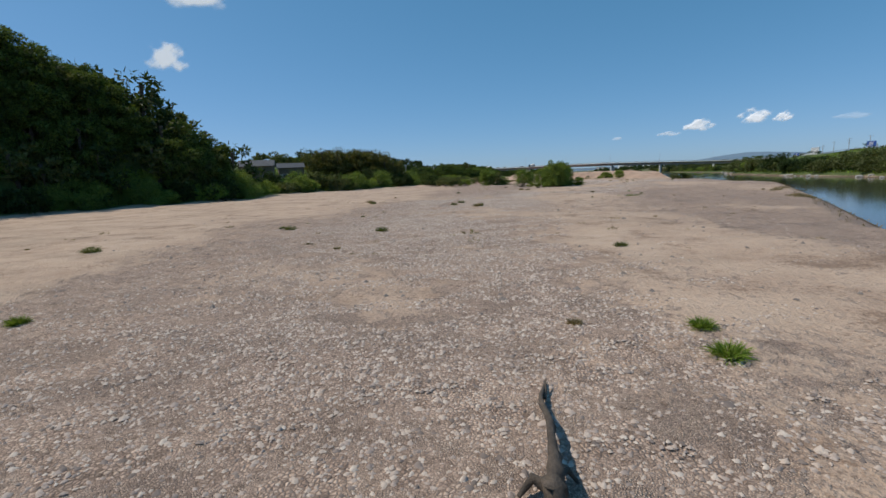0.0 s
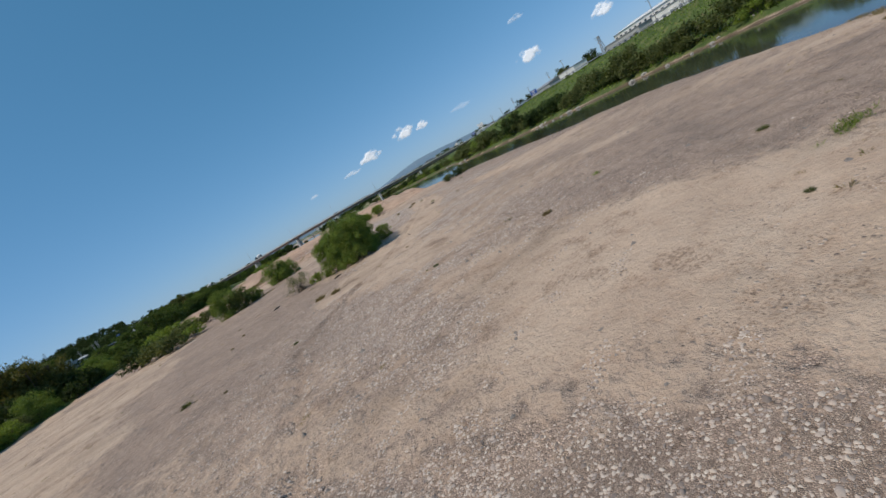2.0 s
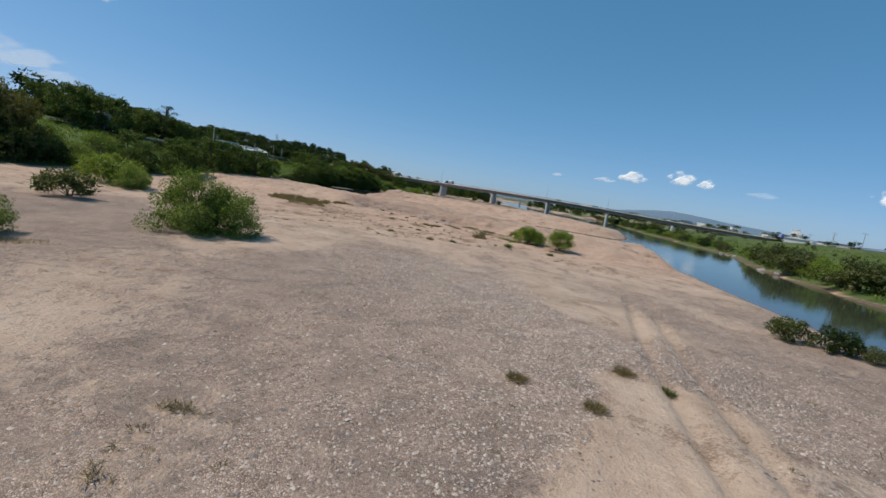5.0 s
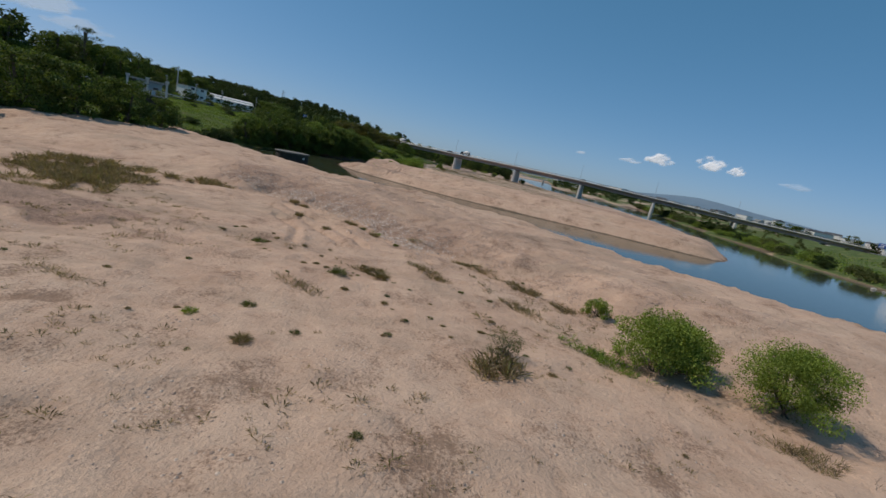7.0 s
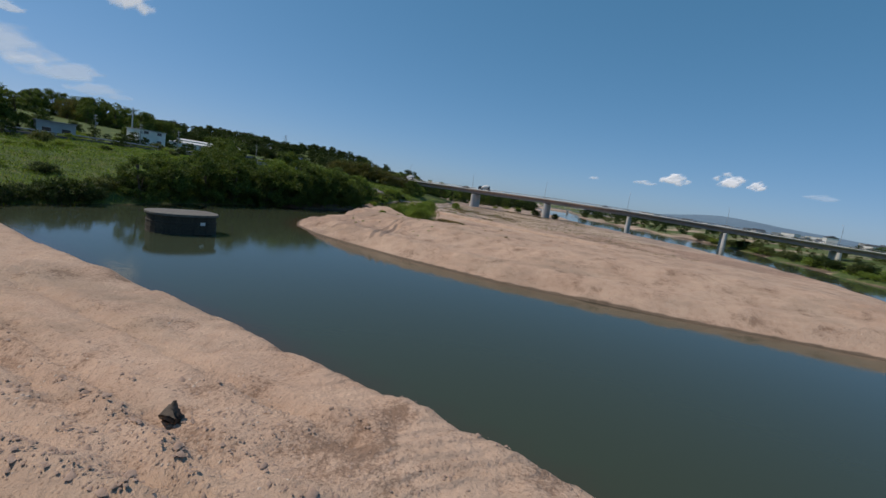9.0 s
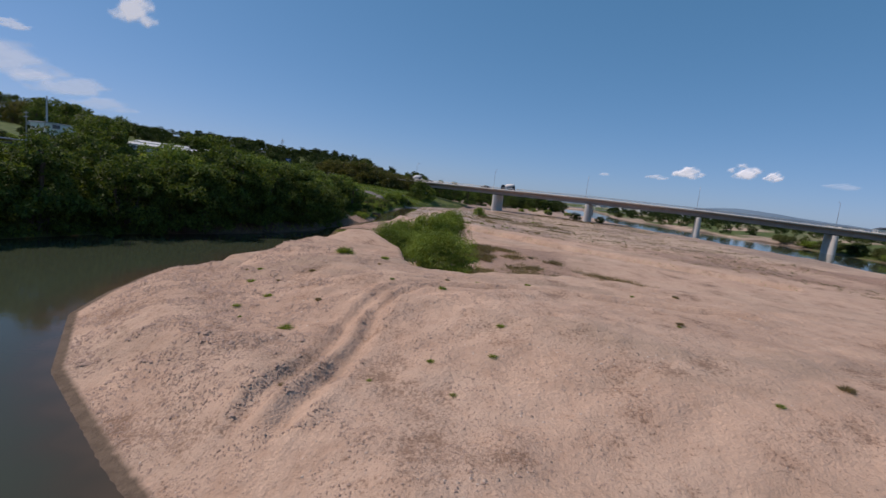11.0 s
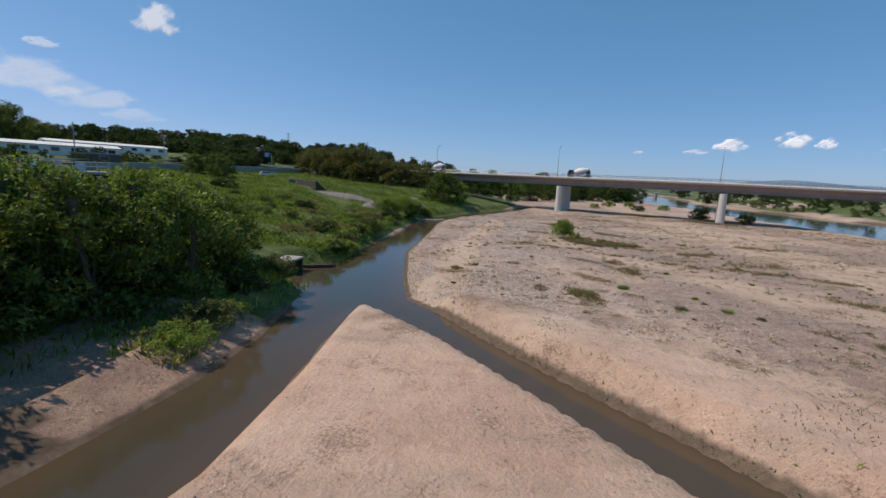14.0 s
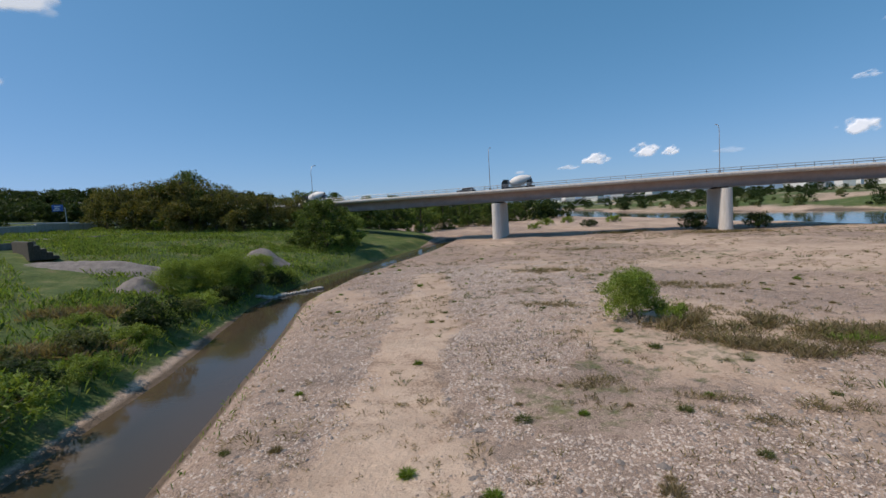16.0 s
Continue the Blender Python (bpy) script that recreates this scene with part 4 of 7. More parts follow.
for x, y, h in [(-51.6, 139, 6.4), (-49.6, 146.5, 7.0), (-47.6, 152.5, 7.4), (-44.4, 158.6, 7.2), (-40.4, 165, 7.4), (-37.6, 171.5, 7.6), (-36.2, 178, 7.4), (-36.4, 184, 7.4), (-37.2, 190.5, 7.2), (-38.2, 195.5, 7.4)]:
    put(TREE_MODELS[int(r.integers(0, 2))], x, y, h, r.uniform(0, 6.28), 1.0, 0.2, group="bank trees")
for y in np.arange(163, 192, 3.6):
    e = np.interp(y, LEFT_BANK[:, 0], LEFT_BANK[:, 1])
    put(TREE_MODELS[int(r.integers(0, 2))], e - 2.4 + r.normal() * 0.4, y, r.uniform(5.2, 6.6), r.uniform(0, 6.28), 1.0, 0.2, group="bank trees")
# wooded knoll and hedge of tall trees farther back
wood(t_bank, t_bamboo, [(-283 + 9 * math.cos(k * 2.4) * math.sqrt(k), 380 + 9 * math.sin(k * 2.4) * math.sqrt(k), 17.5 - 0.35 * k) for k in range(22)], "trees on the knoll")
wood(t_bank, t_far, [(-134 - 3.5 * k, 150 + 5 * (k % 3) - 2 * k, 10.5 + 2.0 * ((k * 7) % 3)) for k in range(9)], "dark trees by the bank road")
for x, y, h in [(-116, -84, 10), (-121, -90, 12), (-126, -96, 12), (-114, -79, 10)]:
    put(t_bank, x, y, h, r.uniform(0, 6.28), 1.0, 0.3, group="hillside wood")
woodland("upper_scrub", "dark scrub over the upper left bank", scatter(80, -215, -98, 110, 340, 2.0, 4.2))
# woods behind the left bank
woodland("ridge_wood", "dark wood on the distant ridge", scatter(190, -480, -215, 520, 680, 9, 13, lambda x, y: -46 < math.degrees(math.atan2(x + 5, y - 120)) < -23) + scatter(110, -440, -215, 900, 1060, 9, 14))
wood(t_far, t_far2, scatter(34, -250, -150, 60, 190, 6, 9), "hillside wood")
woodland("low_wood", "low dark tree belt behind the bank road", scatter(120, -290, -175, 470, 530, 6, 9) + scatter(50, -190, -90, 560, 660, 7, 10))
woodland("far_wood", "dark far wood beyond the bridge", scatter(40, -190, -40, 640, 900, 7, 10) + scatter(26, -40, 20, 480, 620, 6, 9))
for n, (x, y, h) in enumerate(scatter(150, -135, -38, 100, 345, 0, 1, lambda x, y: -150 < x < np.interp(y, LEFT_BANK[:, 0], LEFT_BANK[:, 1]) - 6 and not (-100 < x < -40 and 268 < y < 335))):
    put((b_olive, b_dark, b_low, b_low)[n % 4], x, y, r.uniform(1.2, 2.6), r.uniform(0, 6.28), r.uniform(0.6, 0.95), 0.2, group="bank scrub")
for n, y in enumerate(np.arange(208, 292, 2.6)):
    if 223 < y < 233:
        continue
    e = np.interp(y, LEFT_BANK[:, 0], LEFT_BANK[:, 1])
    put((b_low, b_olive, b_low, b_dark)[n % 4], e - 2.2 + r.normal() * 0.5, y, r.uniform(1.3, 2.1), r.uniform(0, 6.28), r.uniform(0.7, 1.0), 0.2, group="bank scrub")
for x, y, s in [(-36.5, 282, 2.6), (-38, 286, 2.3), (-36, 289, 1.9), (-40, 280, 2.2), (-104, 338, 4.4), (-110, 341, 4.0), (-116, 336, 4.2), (-106, 332, 3.6)]:
    put(b_fresh2 if x > -60 else b_dark, x, y, s, r.uniform(0, 6.28), 1.0, 0.2)
for x, y, s in scatter(46, -72, -36, 222, 292, 0.7, 1.7, lambda x, y: np.interp(y, LEFT_BANK[:, 0], LEFT_BANK[:, 1]) - x > 4 and not (y > 272 and -74 < x < -44)):
    put((b_olive, b_low, b_will2, b_low)[int(r.integers(0, 4))] if s > 1 else b_olive, x, y, s, r.uniform(0, 6.28), r.uniform(0.6, 0.9), 0.15, group="bank scrub")
# right bank: reeds and round bushes along the water, scrub on the levee
for n, y in enumerate(np.arange(-170, 330, 4.6)):
    e = np.interp(y, FAR_BANK[:, 0], FAR_BANK[:, 1])
    s = r.uniform(1.6, 4.2) * (1.45 if -80 < y < 90 else 1.0)
    put((b_olive, b_dark, b_low, b_olive)[int(r.integers(0, 4))], e + 1.2 + s * 0.5 + r.uniform(0, 5), y + r.normal() * 2, s, r.uniform(0, 6.28), r.uniform(0.7, 1.0), 0.2, group="right bank scrub")
woodland("levee_scrub", "low green scrub on the levee", scatter(60, 62, 175, -120, 330, 1.0, 2.0, lambda x, y: x > np.interp(y, FAR_BANK[:, 0], FAR_BANK[:, 1]) + 8), MAT_OLIVE)
woodland("right_bank_scrub", "olive scrub along the right bank", scatter(90, 66, 190, 180, 520, 1.4, 3.4, lambda x, y: 1 < x - np.interp(y, FAR_BANK[:, 0], FAR_BANK[:, 1]) < 60), MAT_OLIVE)
woodland("river_wood", "dark thicket along the river beyond the bridge", scatter(90, -60, 52, 415, 560, 6, 9.5))
woodland("bank_wood", "low dark trees along the far right bank", scatter(190, 95, 330, 360, 760, 3, 6.5, lambda x, y: 2 < x - np.interp(y, FAR_BANK[:, 0], FAR_BANK[:, 1]) < 190))
put(t_bank, 196, 288, 9, 0.0, 0.75)
put(t_bank, 203, 283, 9.5, 1.0, 0.75)
wood(t_far, t_far2, scatter(30, 170, 330, -60, 330, 6, 10, lambda x, y: x > np.interp(y, FAR_BANK[:, 0], FAR_BANK[:, 1]) + 95), "trees behind the levee")
wood(t_far, t_far2, scatter(26, 240, 330, -190, -60, 12, 18), "trees behind the levee")

# ---------------------------------------------------------------- grass and gravel
def blades(points, height, width, r, lean=0.5):
    n = len(points)
    ahead = unit(np.stack([r.normal(size=n) * lean, r.normal(size=n) * lean, np.ones(n)], -1))
    return leaves(points, ahead, height, width, r)


def turf(name, n, region, height, width, mat, label, seed, test=None, patchy=0.0):
    """A cover of blades over a stretch of ground."""
    q = np.random.default_rng(seed)
    x0, x1, y0, y1 = region
    x, y = q.uniform(x0, x1, n * 3), q.uniform(y0, y1, n * 3)
    ok = np.ones(len(x), bool) if test is None else test(x, y)
    if patchy:
        ok &= fbm(x, y, 6, 3, seed) > patchy
    x, y = x[ok][:n], y[ok][:n]
    z = terrain(x, y)[0]
    v, f = blades(np.stack([x, y, z - 0.03], -1), height, width, q)
    return tagged(part(name, mesh_np(name, v, f), mat), label, "grass", kind="stuff")


left_of = lambda x, y: np.interp(y, LEFT_BANK[:, 0], LEFT_BANK[:, 1]) - x
right_of = lambda x, y: x - np.interp(y, FAR_BANK[:, 0], FAR_BANK[:, 1])
turf("bank_grass", 140000, (-110, -28, 104, 345), 0.62, 0.1, MAT_GRASS, "tall green grass and herbs covering the river bank", 41, lambda x, y: (left_of(x, y) > 0.3 + 5.5 * ((y > 186) & (y < 213))) & ~((x > -38.2) & (y > 224.8) & (y < 231)) & (np.abs((x + 62) * 0.72 + (y - 293) * 0.69) > 2.4 * (np.abs(x + 59) < 13)))
turf("bank_weeds", 60000, (-90, -28, 206, 320), 0.6, 0.13, MAT_WILLOW, "broad-leaved green weeds on the river bank", 42, lambda x, y: (left_of(x, y) > 1.0) & ~((x > -39) & (y > 224) & (y < 232)) & (np.abs((x + 62) * 0.72 + (y - 293) * 0.69) > 4 * (np.abs(x + 59) < 13)), 0.05)
turf("levee_grass", 36000, (45, 150, -160, 300), 0.7, 0.3, MAT_GRASS, "green grass over the levee slope", 43, lambda x, y: (right_of(x, y) > 1.5) & (right_of(x, y) < 75))
turf("upper_bank_grass", 24000, (-150, -50, -190, 110), 1.0, 0.3, MAT_GRASS, "rough green grass at the foot of the hill", 44, lambda x, y: left_of(x, y) > 1)


def dry_patch(x, y, rx, ry, turn, n, height, seed, mat=MAT_DRY, label="patch of dry brown grass on the sand"):
    q = np.random.default_rng(seed)
    a, k = q.uniform(0, 6.28, n), np.sqrt(q.uniform(0, 1, n))
    k = k * (0.75 + 0.35 * np.sin(3 * a + seed) * np.sin(5 * a))
    u, w = np.cos(a) * k * rx, np.sin(a) * k * ry
    px, py = x + u * math.cos(turn) - w * math.sin(turn), y + u * math.sin(turn) + w * math.cos(turn)
    keepers = fbm(px, py, 1.6, 3, seed) > -0.15
    px, py = px[keepers], py[keepers]
    v, f = blades(np.stack([px, py, terrain(px, py)[0] - 0.02], -1), height, height * 0.065, q, 0.8)
    return tagged(part("dry_grass_patch", mesh_np("dry_grass_patch", v, f), mat), label, "grass", kind="stuff")


GREEN_PATCH = "patch of green grass on the riverbed"
for n, (x, y, rx, ry, turn, count, height, kind) in enumerate([
        (-26.5, 50, 11, 4.6, 2.0, 11000, 0.7, 0), (-31, 51, 7, 3.0, 2.0, 4000, 0.7, 0), (-22, 57, 4, 1.4, 0.3, 1800, 0.7, 0), (-24, 43, 4, 1.0, 0.5, 900, 0.4, 0),
        (11.0, 41.2, 4.0, 0.9, -0.8, 1800, 0.45, 0), (6.6, 45.6, 3.0, 0.6, -0.7, 900, 0.4, 0), (1.6, 49.2, 2.4, 0.4, -0.45, 500, 0.35, 0), (-2.2, 51.0, 1.6, 0.3, -0.6, 400, 0.35, 1), (9.0, 38.0, 3.4, 0.8, -0.85, 1000, 0.4, 0), (-0.6, 39.4, 1.6, 0.8, -0.3, 900, 0.5, 0), (12.6, 32.6, 2.6, 1.1, -0.85, 900, 0.5, 1), (7.2, 28.4, 1.3, 0.9, 0.2, 500, 0.8, 0), (19.5, 27.3, 2.4, 0.9, -0.6, 700, 0.45, 0),
        (-9.2, 160.8, 2.8, 2.8, 0.3, 4600, 0.7, 0), (-7.0, 165.2, 3.0, 3.6, 0.2, 5200, 0.75, 0), (-7.6, 161.8, 1.8, 1.8, 0.2, 1300, 0.7, 1), (-4.0, 155.6, 6.5, 2.8, 0.2, 4800, 0.6, 0), (-5.6, 169.6, 2.2, 2.8, 0.2, 3000, 0.7, 0), (-1.0, 161, 3.0, 2.0, 0.2, 1500, 0.55, 0), (-2.0, 166.6, 2.0, 1.4, 0.2, 900, 0.5, 0), (-2.8, 170.4, 2.6, 1.2, -0.5, 900, 0.6, 0), (2.6, 165.8, 3.4, 0.9, -0.5, 900, 0.6, 0), (7.5, 160.6, 5, 1.2, -0.5, 1000, 0.6, 0),
        (2.5, 157.5, 8, 3.6, -0.35, 4200, 0.4, 0), (7, 153.5, 7, 2.2, -0.35, 3000, 0.4, 0), (13, 152, 5, 1.4, -0.3, 1500, 0.35, 0), (19, 153, 4, 1.4, -0.3, 1200, 0.45, 1), (21, 151.6, 5, 1.6, -0.3, 1500, 0.4, 0), (-15.8, 180.8, 3.2, 1.5, 1.0, 4200, 0.45, 1), (-14.6, 184.2, 1.8, 0.8, 1.1, 1300, 0.4, 1), (-18.8, 177.2, 2.6, 0.8, 0.6, 1700, 0.4, 1), (-15.6, 176.4, 1.0, 0.5, 0.3, 700, 0.35, 1), (-22.2, 173.2, 1.6, 0.9, 0.7, 900, 0.35, 1), (-22.6, 174.4, 4.6, 1.3, 0.95, 2600, 0.35, 0), (-20.0, 179.0, 3.4, 1.0, 0.95, 1700, 0.35, 0), (-24.4, 168.6, 3.2, 1.0, 1.2, 1500, 0.35, 0), (-24.0, 171.2, 1.4, 0.6, 1.0, 700, 0.35, 1),
        (-0.6, 259, 9, 2.2, -1.33, 5200, 0.45, 0), (-3.2, 238, 6.8, 1.6, -1.37, 3600, 0.38, 0), (-9.2, 224.8, 3.2, 1.4, -1.1, 2400, 0.36, 0), (-8.6, 225.4, 1.4, 0.9, -1.1, 700, 0.34, 1), (11, 241.5, 3.6, 1.6, -0.3, 1800, 0.4, 0), (-8.8, 219.6, 2.0, 0.45, -0.2, 700, 0.28, 0), (-12.4, 226.4, 1.7, 0.6, 1.5, 600, 0.32, 0), (-14.6, 236.3, 1.3, 0.7, 0.2, 500, 0.3, 0), (-12.6, 254.4, 1.6, 0.8, 0.4, 600, 0.32, 0), (-3.8, 256.6, 4.4, 1.5, -0.86, 2600, 0.6, 0), (-9.4, 250.6, 2.2, 0.7, -0.8, 800, 0.34, 0), (-10, 268, 3, 1.2, -0.5, 900, 0.4, 0), (2, 271, 5, 1.4, -0.6, 1500, 0.45, 0), (-5, 283, 6, 1.6, -0.4, 1500, 0.5, 0), (14, 228, 5, 1.5, -0.7, 1800, 0.38, 0), (6, 218, 4, 1.2, -0.8, 1300, 0.35, 0), (18, 238, 5, 1.3, -0.5, 1300, 0.4, 0), (3, 208, 3, 0.8, -0.8, 800, 0.35, 0),
        (-3.2, 260.4, 4.6, 1.5, -0.3, 2300, 0.8, 0), (1.4, 257.2, 3.6, 1.4, -0.3, 1700, 0.7, 0), (0.4, 256.2, 1.2, 0.5, -0.3, 500, 0.5, 1), (-6.4, 250.6, 1.6, 0.8, -0.3, 400, 0.4, 0), (-9.4, 252.0, 1.4, 0.6, -0.5, 400, 0.35, 0), (-2.0, 246.4, 3.0, 0.7, -0.6, 600, 0.4, 0), (4.0, 241.8, 3.2, 0.9, -0.5, 700, 0.45, 0),
        (-6.6, 240.2, 3.4, 0.9, -0.7, 800, 0.35, 0), (-7.2, 231.6, 3.0, 1.0, -0.6, 800, 0.35, 0), (-6.0, 226.0, 2.6, 0.8, -0.2, 600, 0.3, 0), (-20.2, 229.8, 2.0, 0.9, 0.4, 500, 0.3, 0), (-9.8, 222.0, 2.2, 0.4, -0.2, 500, 0.25, 0),
        (9.5, 252, 4.5, 1.3, 0.2, 900, 0.55, 0), (14, 246, 5.0, 1.2, 0.1, 900, 0.5, 0), (22, 262, 6, 1.4, -0.2, 900, 0.6, 0), (36, 312, 9, 2.2, -0.35, 1600, 0.8, 0), (24, 326, 7, 1.8, -0.3, 1200, 0.9, 0), (6, 300, 5, 1.2, -0.3, 700, 0.5, 0),
        (-2.5, 33.5, 2.0, 0.7, -0.6, 400, 0.35, 0), (-11, 29, 2.2, 0.6, -0.3, 350, 0.3, 0), (3.5, 41, 3.0, 0.6, -0.75, 600, 0.45, 0),
        (-8.0, -43.4, 3.6, 0.8, 1.05, 3600, 0.45, 1), (-8.2, -43.2, 3.8, 1.1, 1.05, 2400, 0.4, 0), (-9.6, -45.6, 2.2, 1.2, 1.05, 3500, 0.55, 1), (-7.2, -38.6, 1.6, 0.8, 0.5, 2000, 0.4, 1), (-7.0, -39.0, 1.7, 0.8, 0.5, 1200, 0.4, 0), (-7.9, -36.6, 1.6, 0.4, 0.3, 500, 0.4, 0), (-5.6, -32.8, 0.9, 0.4, 0.3, 250, 0.35, 0), (-5.6, -30.0, 1.0, 0.35, 0.3, 250, 0.35, 0),
        (-38, 262, 3.4, 2.0, 0.4, 1500, 0.95, 0), (-41, 270, 4.2, 2.2, 0.6, 1700, 0.95, 0), (-37.5, 250, 2.6, 1.6, 0.2, 1000, 0.9, 0), (-46, 258, 4, 2, 0.1, 1300, 0.9, 0), (-40, 240, 3, 1.8, 0.5, 1100, 0.9, 0), (-52, 268, 5, 2.4, 0.5, 1500, 0.9, 0), (-26.6, -15.6, 5.0, 1.4, 0.4, 900, 0.45, 0), (-20, 24, 8, 1.6, 0.2, 900, 0.4, 0), (-2, 18, 6, 0.9, -0.1, 500, 0.3, 0),
        (-13.0, -106.8, 2.6, 0.7, -0.4, 900, 0.3, 1), (-8.2, -92.6, 1.2, 0.5, -0.3, 400, 0.28, 1), (1.5, -118, 5.0, 1.3, 1.0, 1600, 0.35, 0), (8, -103, 4.5, 1.1, 0.9, 1300, 0.35, 0)]):
    dry_patch(x, y, rx, ry, turn, count, height, 60 + n, (MAT_DRY, MAT_GRASS)[kind], GREEN_PATCH if kind else "")
for ob in [o for o in scene.objects if o.name.startswith("dry_grass_patch") and "label" not in o]:
    tagged(ob, "patch of dry brown grass on the sand", "grass")
turf("shore_grass", 16000, (-32, 32, 166, 300), 0.34, 0.05, MAT_GRASS, "thin green grass along the waterline", 45, lambda x, y: (edge_distance(SHORE_NORTH, x, y) < 1.2 + 0.8 * fbm(x, y, 5, 2, 4)) & ~in_water(x, y))
turf("river_edge_weeds", 6000, (-20, 42, -170, 40), 0.35, 0.06, MAT_DRY, "thin weeds along the edge of the gravel bar", 46, lambda x, y: (edge_distance(SHORE_BAR, x, y) < 2.2) & ~in_water(x, y))

turf("bar_weeds", 46000, (-27, 60, 204, 322), 0.22, 0.045, MAT_DRY, "thin withered weeds scattered over the gravel bar", 47, lambda x, y: ~in_water(x, y) & (left_of(x, y) < -2) & (edge_distance(SHORE_NORTH, x, y) > 0.8), 0.34)
turf("bar_weeds", 9000, (-25, 24, 8, 46), 0.18, 0.035, MAT_DRY, "thin withered weeds scattered over the sand", 48, None, 0.42)


def make_tuft(name, seed, n, height, spread, mat, label):
    q = np.random.default_rng(seed)
    a, k = q.uniform(0, 6.28, n), np.sqrt(q.uniform(0, 1, n)) * spread
    base = np.stack([np.cos(a) * k * 0.55, np.sin(a) * k * 0.55, np.full(n, -0.03)], -1)
    ahead = unit(np.stack([np.cos(a) * k / spread * 0.9, np.sin(a) * k / spread * 0.9, np.full(n, 0.75)], -1) + q.normal(size=(n, 3)) * 0.35)
    v, f = leaves(base, ahead, height, height * 0.045, q)
    return tagged(part(name, mesh_np(name, v, f), mat), label, "grass tuft")


g_green = make_tuft("grass_tuft", 91, 520, 0.5, 0.36, MAT_GRASS, "green grass tuft growing in gravel")
g_dry = make_tuft("dry_tuft", 92, 380, 0.38, 0.36, MAT_DRY, "withered brown grass tuft on the riverbed")
g_weed = make_tuft("weed_clump", 93, 320, 0.36, 0.36, MAT_OLIVE, "small dark olive weed clump on sand")
g_leafy = make_tuft("leafy_weed", 94, 320, 0.34, 0.3, MAT_BRIGHT, "small bright green leafy weed on gravel")
for model, x, y, s in [
        (g_green, -25.2, -159.6, 0.6), (g_green, -25.4, -161.2, 0.72), (g_green, -42.6, -159.0, 0.6), (g_dry, -27.8, -159.3, 0.5), (g_weed, -24.0, -148.2, 0.9), (g_weed, -37.0, -140.9, 1.1), (g_weed, -44.6, -138.0, 1.2), (g_weed, -52.0, -147, 1.3), (g_weed, -46.5, -108.6, 1.2), (g_weed, -46.2, -136, 0.7),
        (g_weed, -34.0, -114.4, 1.2), (g_weed, -34.6, -117.2, 1.1), (g_weed, -31.5, -118.2, 0.9), (g_dry, -31.8, -119.8, 1.2), (g_weed, -31.5, -119.5, 0.8), (g_dry, -48.5, -102.7, 1.4), (g_weed, -37.5, -78.1, 1.1), (g_dry, -24.7, -68.7, 1.5), (g_dry, -23.4, -70.2, 1.3),
        (g_dry, -14.5, -93.3, 0.8), (g_weed, -10.0, -103.4, 0.7), (g_weed, 4.3, -42.2, 0.9), (g_dry, 9.5, -22.4, 1.3), (g_dry, 4.3, -24.7, 1.2), (g_weed, 21.3, -25.9, 1.0), (g_weed, 11.0, -23.4, 1.2), (g_dry, 6.8, -26.5, 1.2),
        (g_dry, -4.9, 53.3, 1.5), (g_dry, -4.2, 52.6, 1.2), (g_weed, -3.2, 51.6, 1.1), (g_dry, -1.9, 50.2, 1.2), (g_weed, 0.4, 47.6, 0.8), (g_dry, -11.6, 57.6, 1.5), (g_dry, -10.4, 57.2, 1.2), (g_dry, -8.9, 51.5, 1.2), (g_dry, -5.6, 48.6, 1.0),
        (g_weed, -3.6, 30.3, 0.9), (g_leafy, -4.9, 28.0, 0.9), (g_dry, -2.2, 26.6, 1.0), (g_weed, -1.4, 36.6, 1.5), (g_dry, 0.8, 38.2, 1.4), (g_weed, -7.6, 40.4, 1.2), (g_dry, -0.2, 17.4, 1.3), (g_weed, 2.8, 17.8, 1.4), (g_dry, -5.6, 19.6, 1.2), (g_green, 10.5, 20.4, 1.2), (g_weed, 16.8, 21.8, 1.4),
        (g_green, -15.2, 142.6, 1.2), (g_leafy, -12.3, 141.8, 0.8), (g_leafy, -16.5, 134.2, 0.7), (g_leafy, -14.0, 130.6, 0.9), (g_leafy, -18.6, 136.6, 0.7),
        (g_weed, -18.4, 234.0, 1.0), (g_dry, -20.0, 231.0, 1.2), (g_green, -5.3, 228.3, 1.0), (g_weed, -2.6, 222.9, 1.2), (g_leafy, 0.6, 223.0, 1.2), (g_weed, 2.2, 221.6, 0.9), (g_weed, -16.2, 251.8, 0.9), (g_weed, -8.2, 257.7, 0.9), (g_weed, -10.9, 251.2, 0.7), (g_weed, -10.6, 248.2, 0.6), (g_leafy, 1.2, 256.2, 1.6), (g_weed, -15.6, 246.6, 0.6), (g_dry, -13.8, 247.2, 0.9), (g_leafy, 11.5, 262, 1.5)]:
    put(model, x, y, s, float(r.uniform(0, 6.28)), 1.0, 0.0)
q = np.random.default_rng(97)
for zone, n, models in (((-30, 14, 214, 305), 190, (g_weed, g_dry, g_weed, g_dry, g_green)), ((4, 60, 200, 318), 110, (g_weed, g_dry)), ((-20, 14, 12, 44), 26, (g_dry, g_weed)), ((-60, 10, -150, -20), 26, (g_weed, g_dry)), ((-22, 6, 124, 142), 26, (g_leafy, g_dry))):
    for _ in range(n):
        x, y = q.uniform(zone[0], zone[1]), q.uniform(zone[2], zone[3])
        if not in_water(np.array([x]), np.array([y]))[0] and left_of(x, y) < -2 and edge_distance(WATER_EDGE, np.array([x]), np.array([y]))[0] > 1:
            put(models[int(q.integers(0, len(models)))], x, y, q.uniform(0.25, 0.62), q.uniform(0, 6.28), 1.0, 0.0, group="scattered weeds")

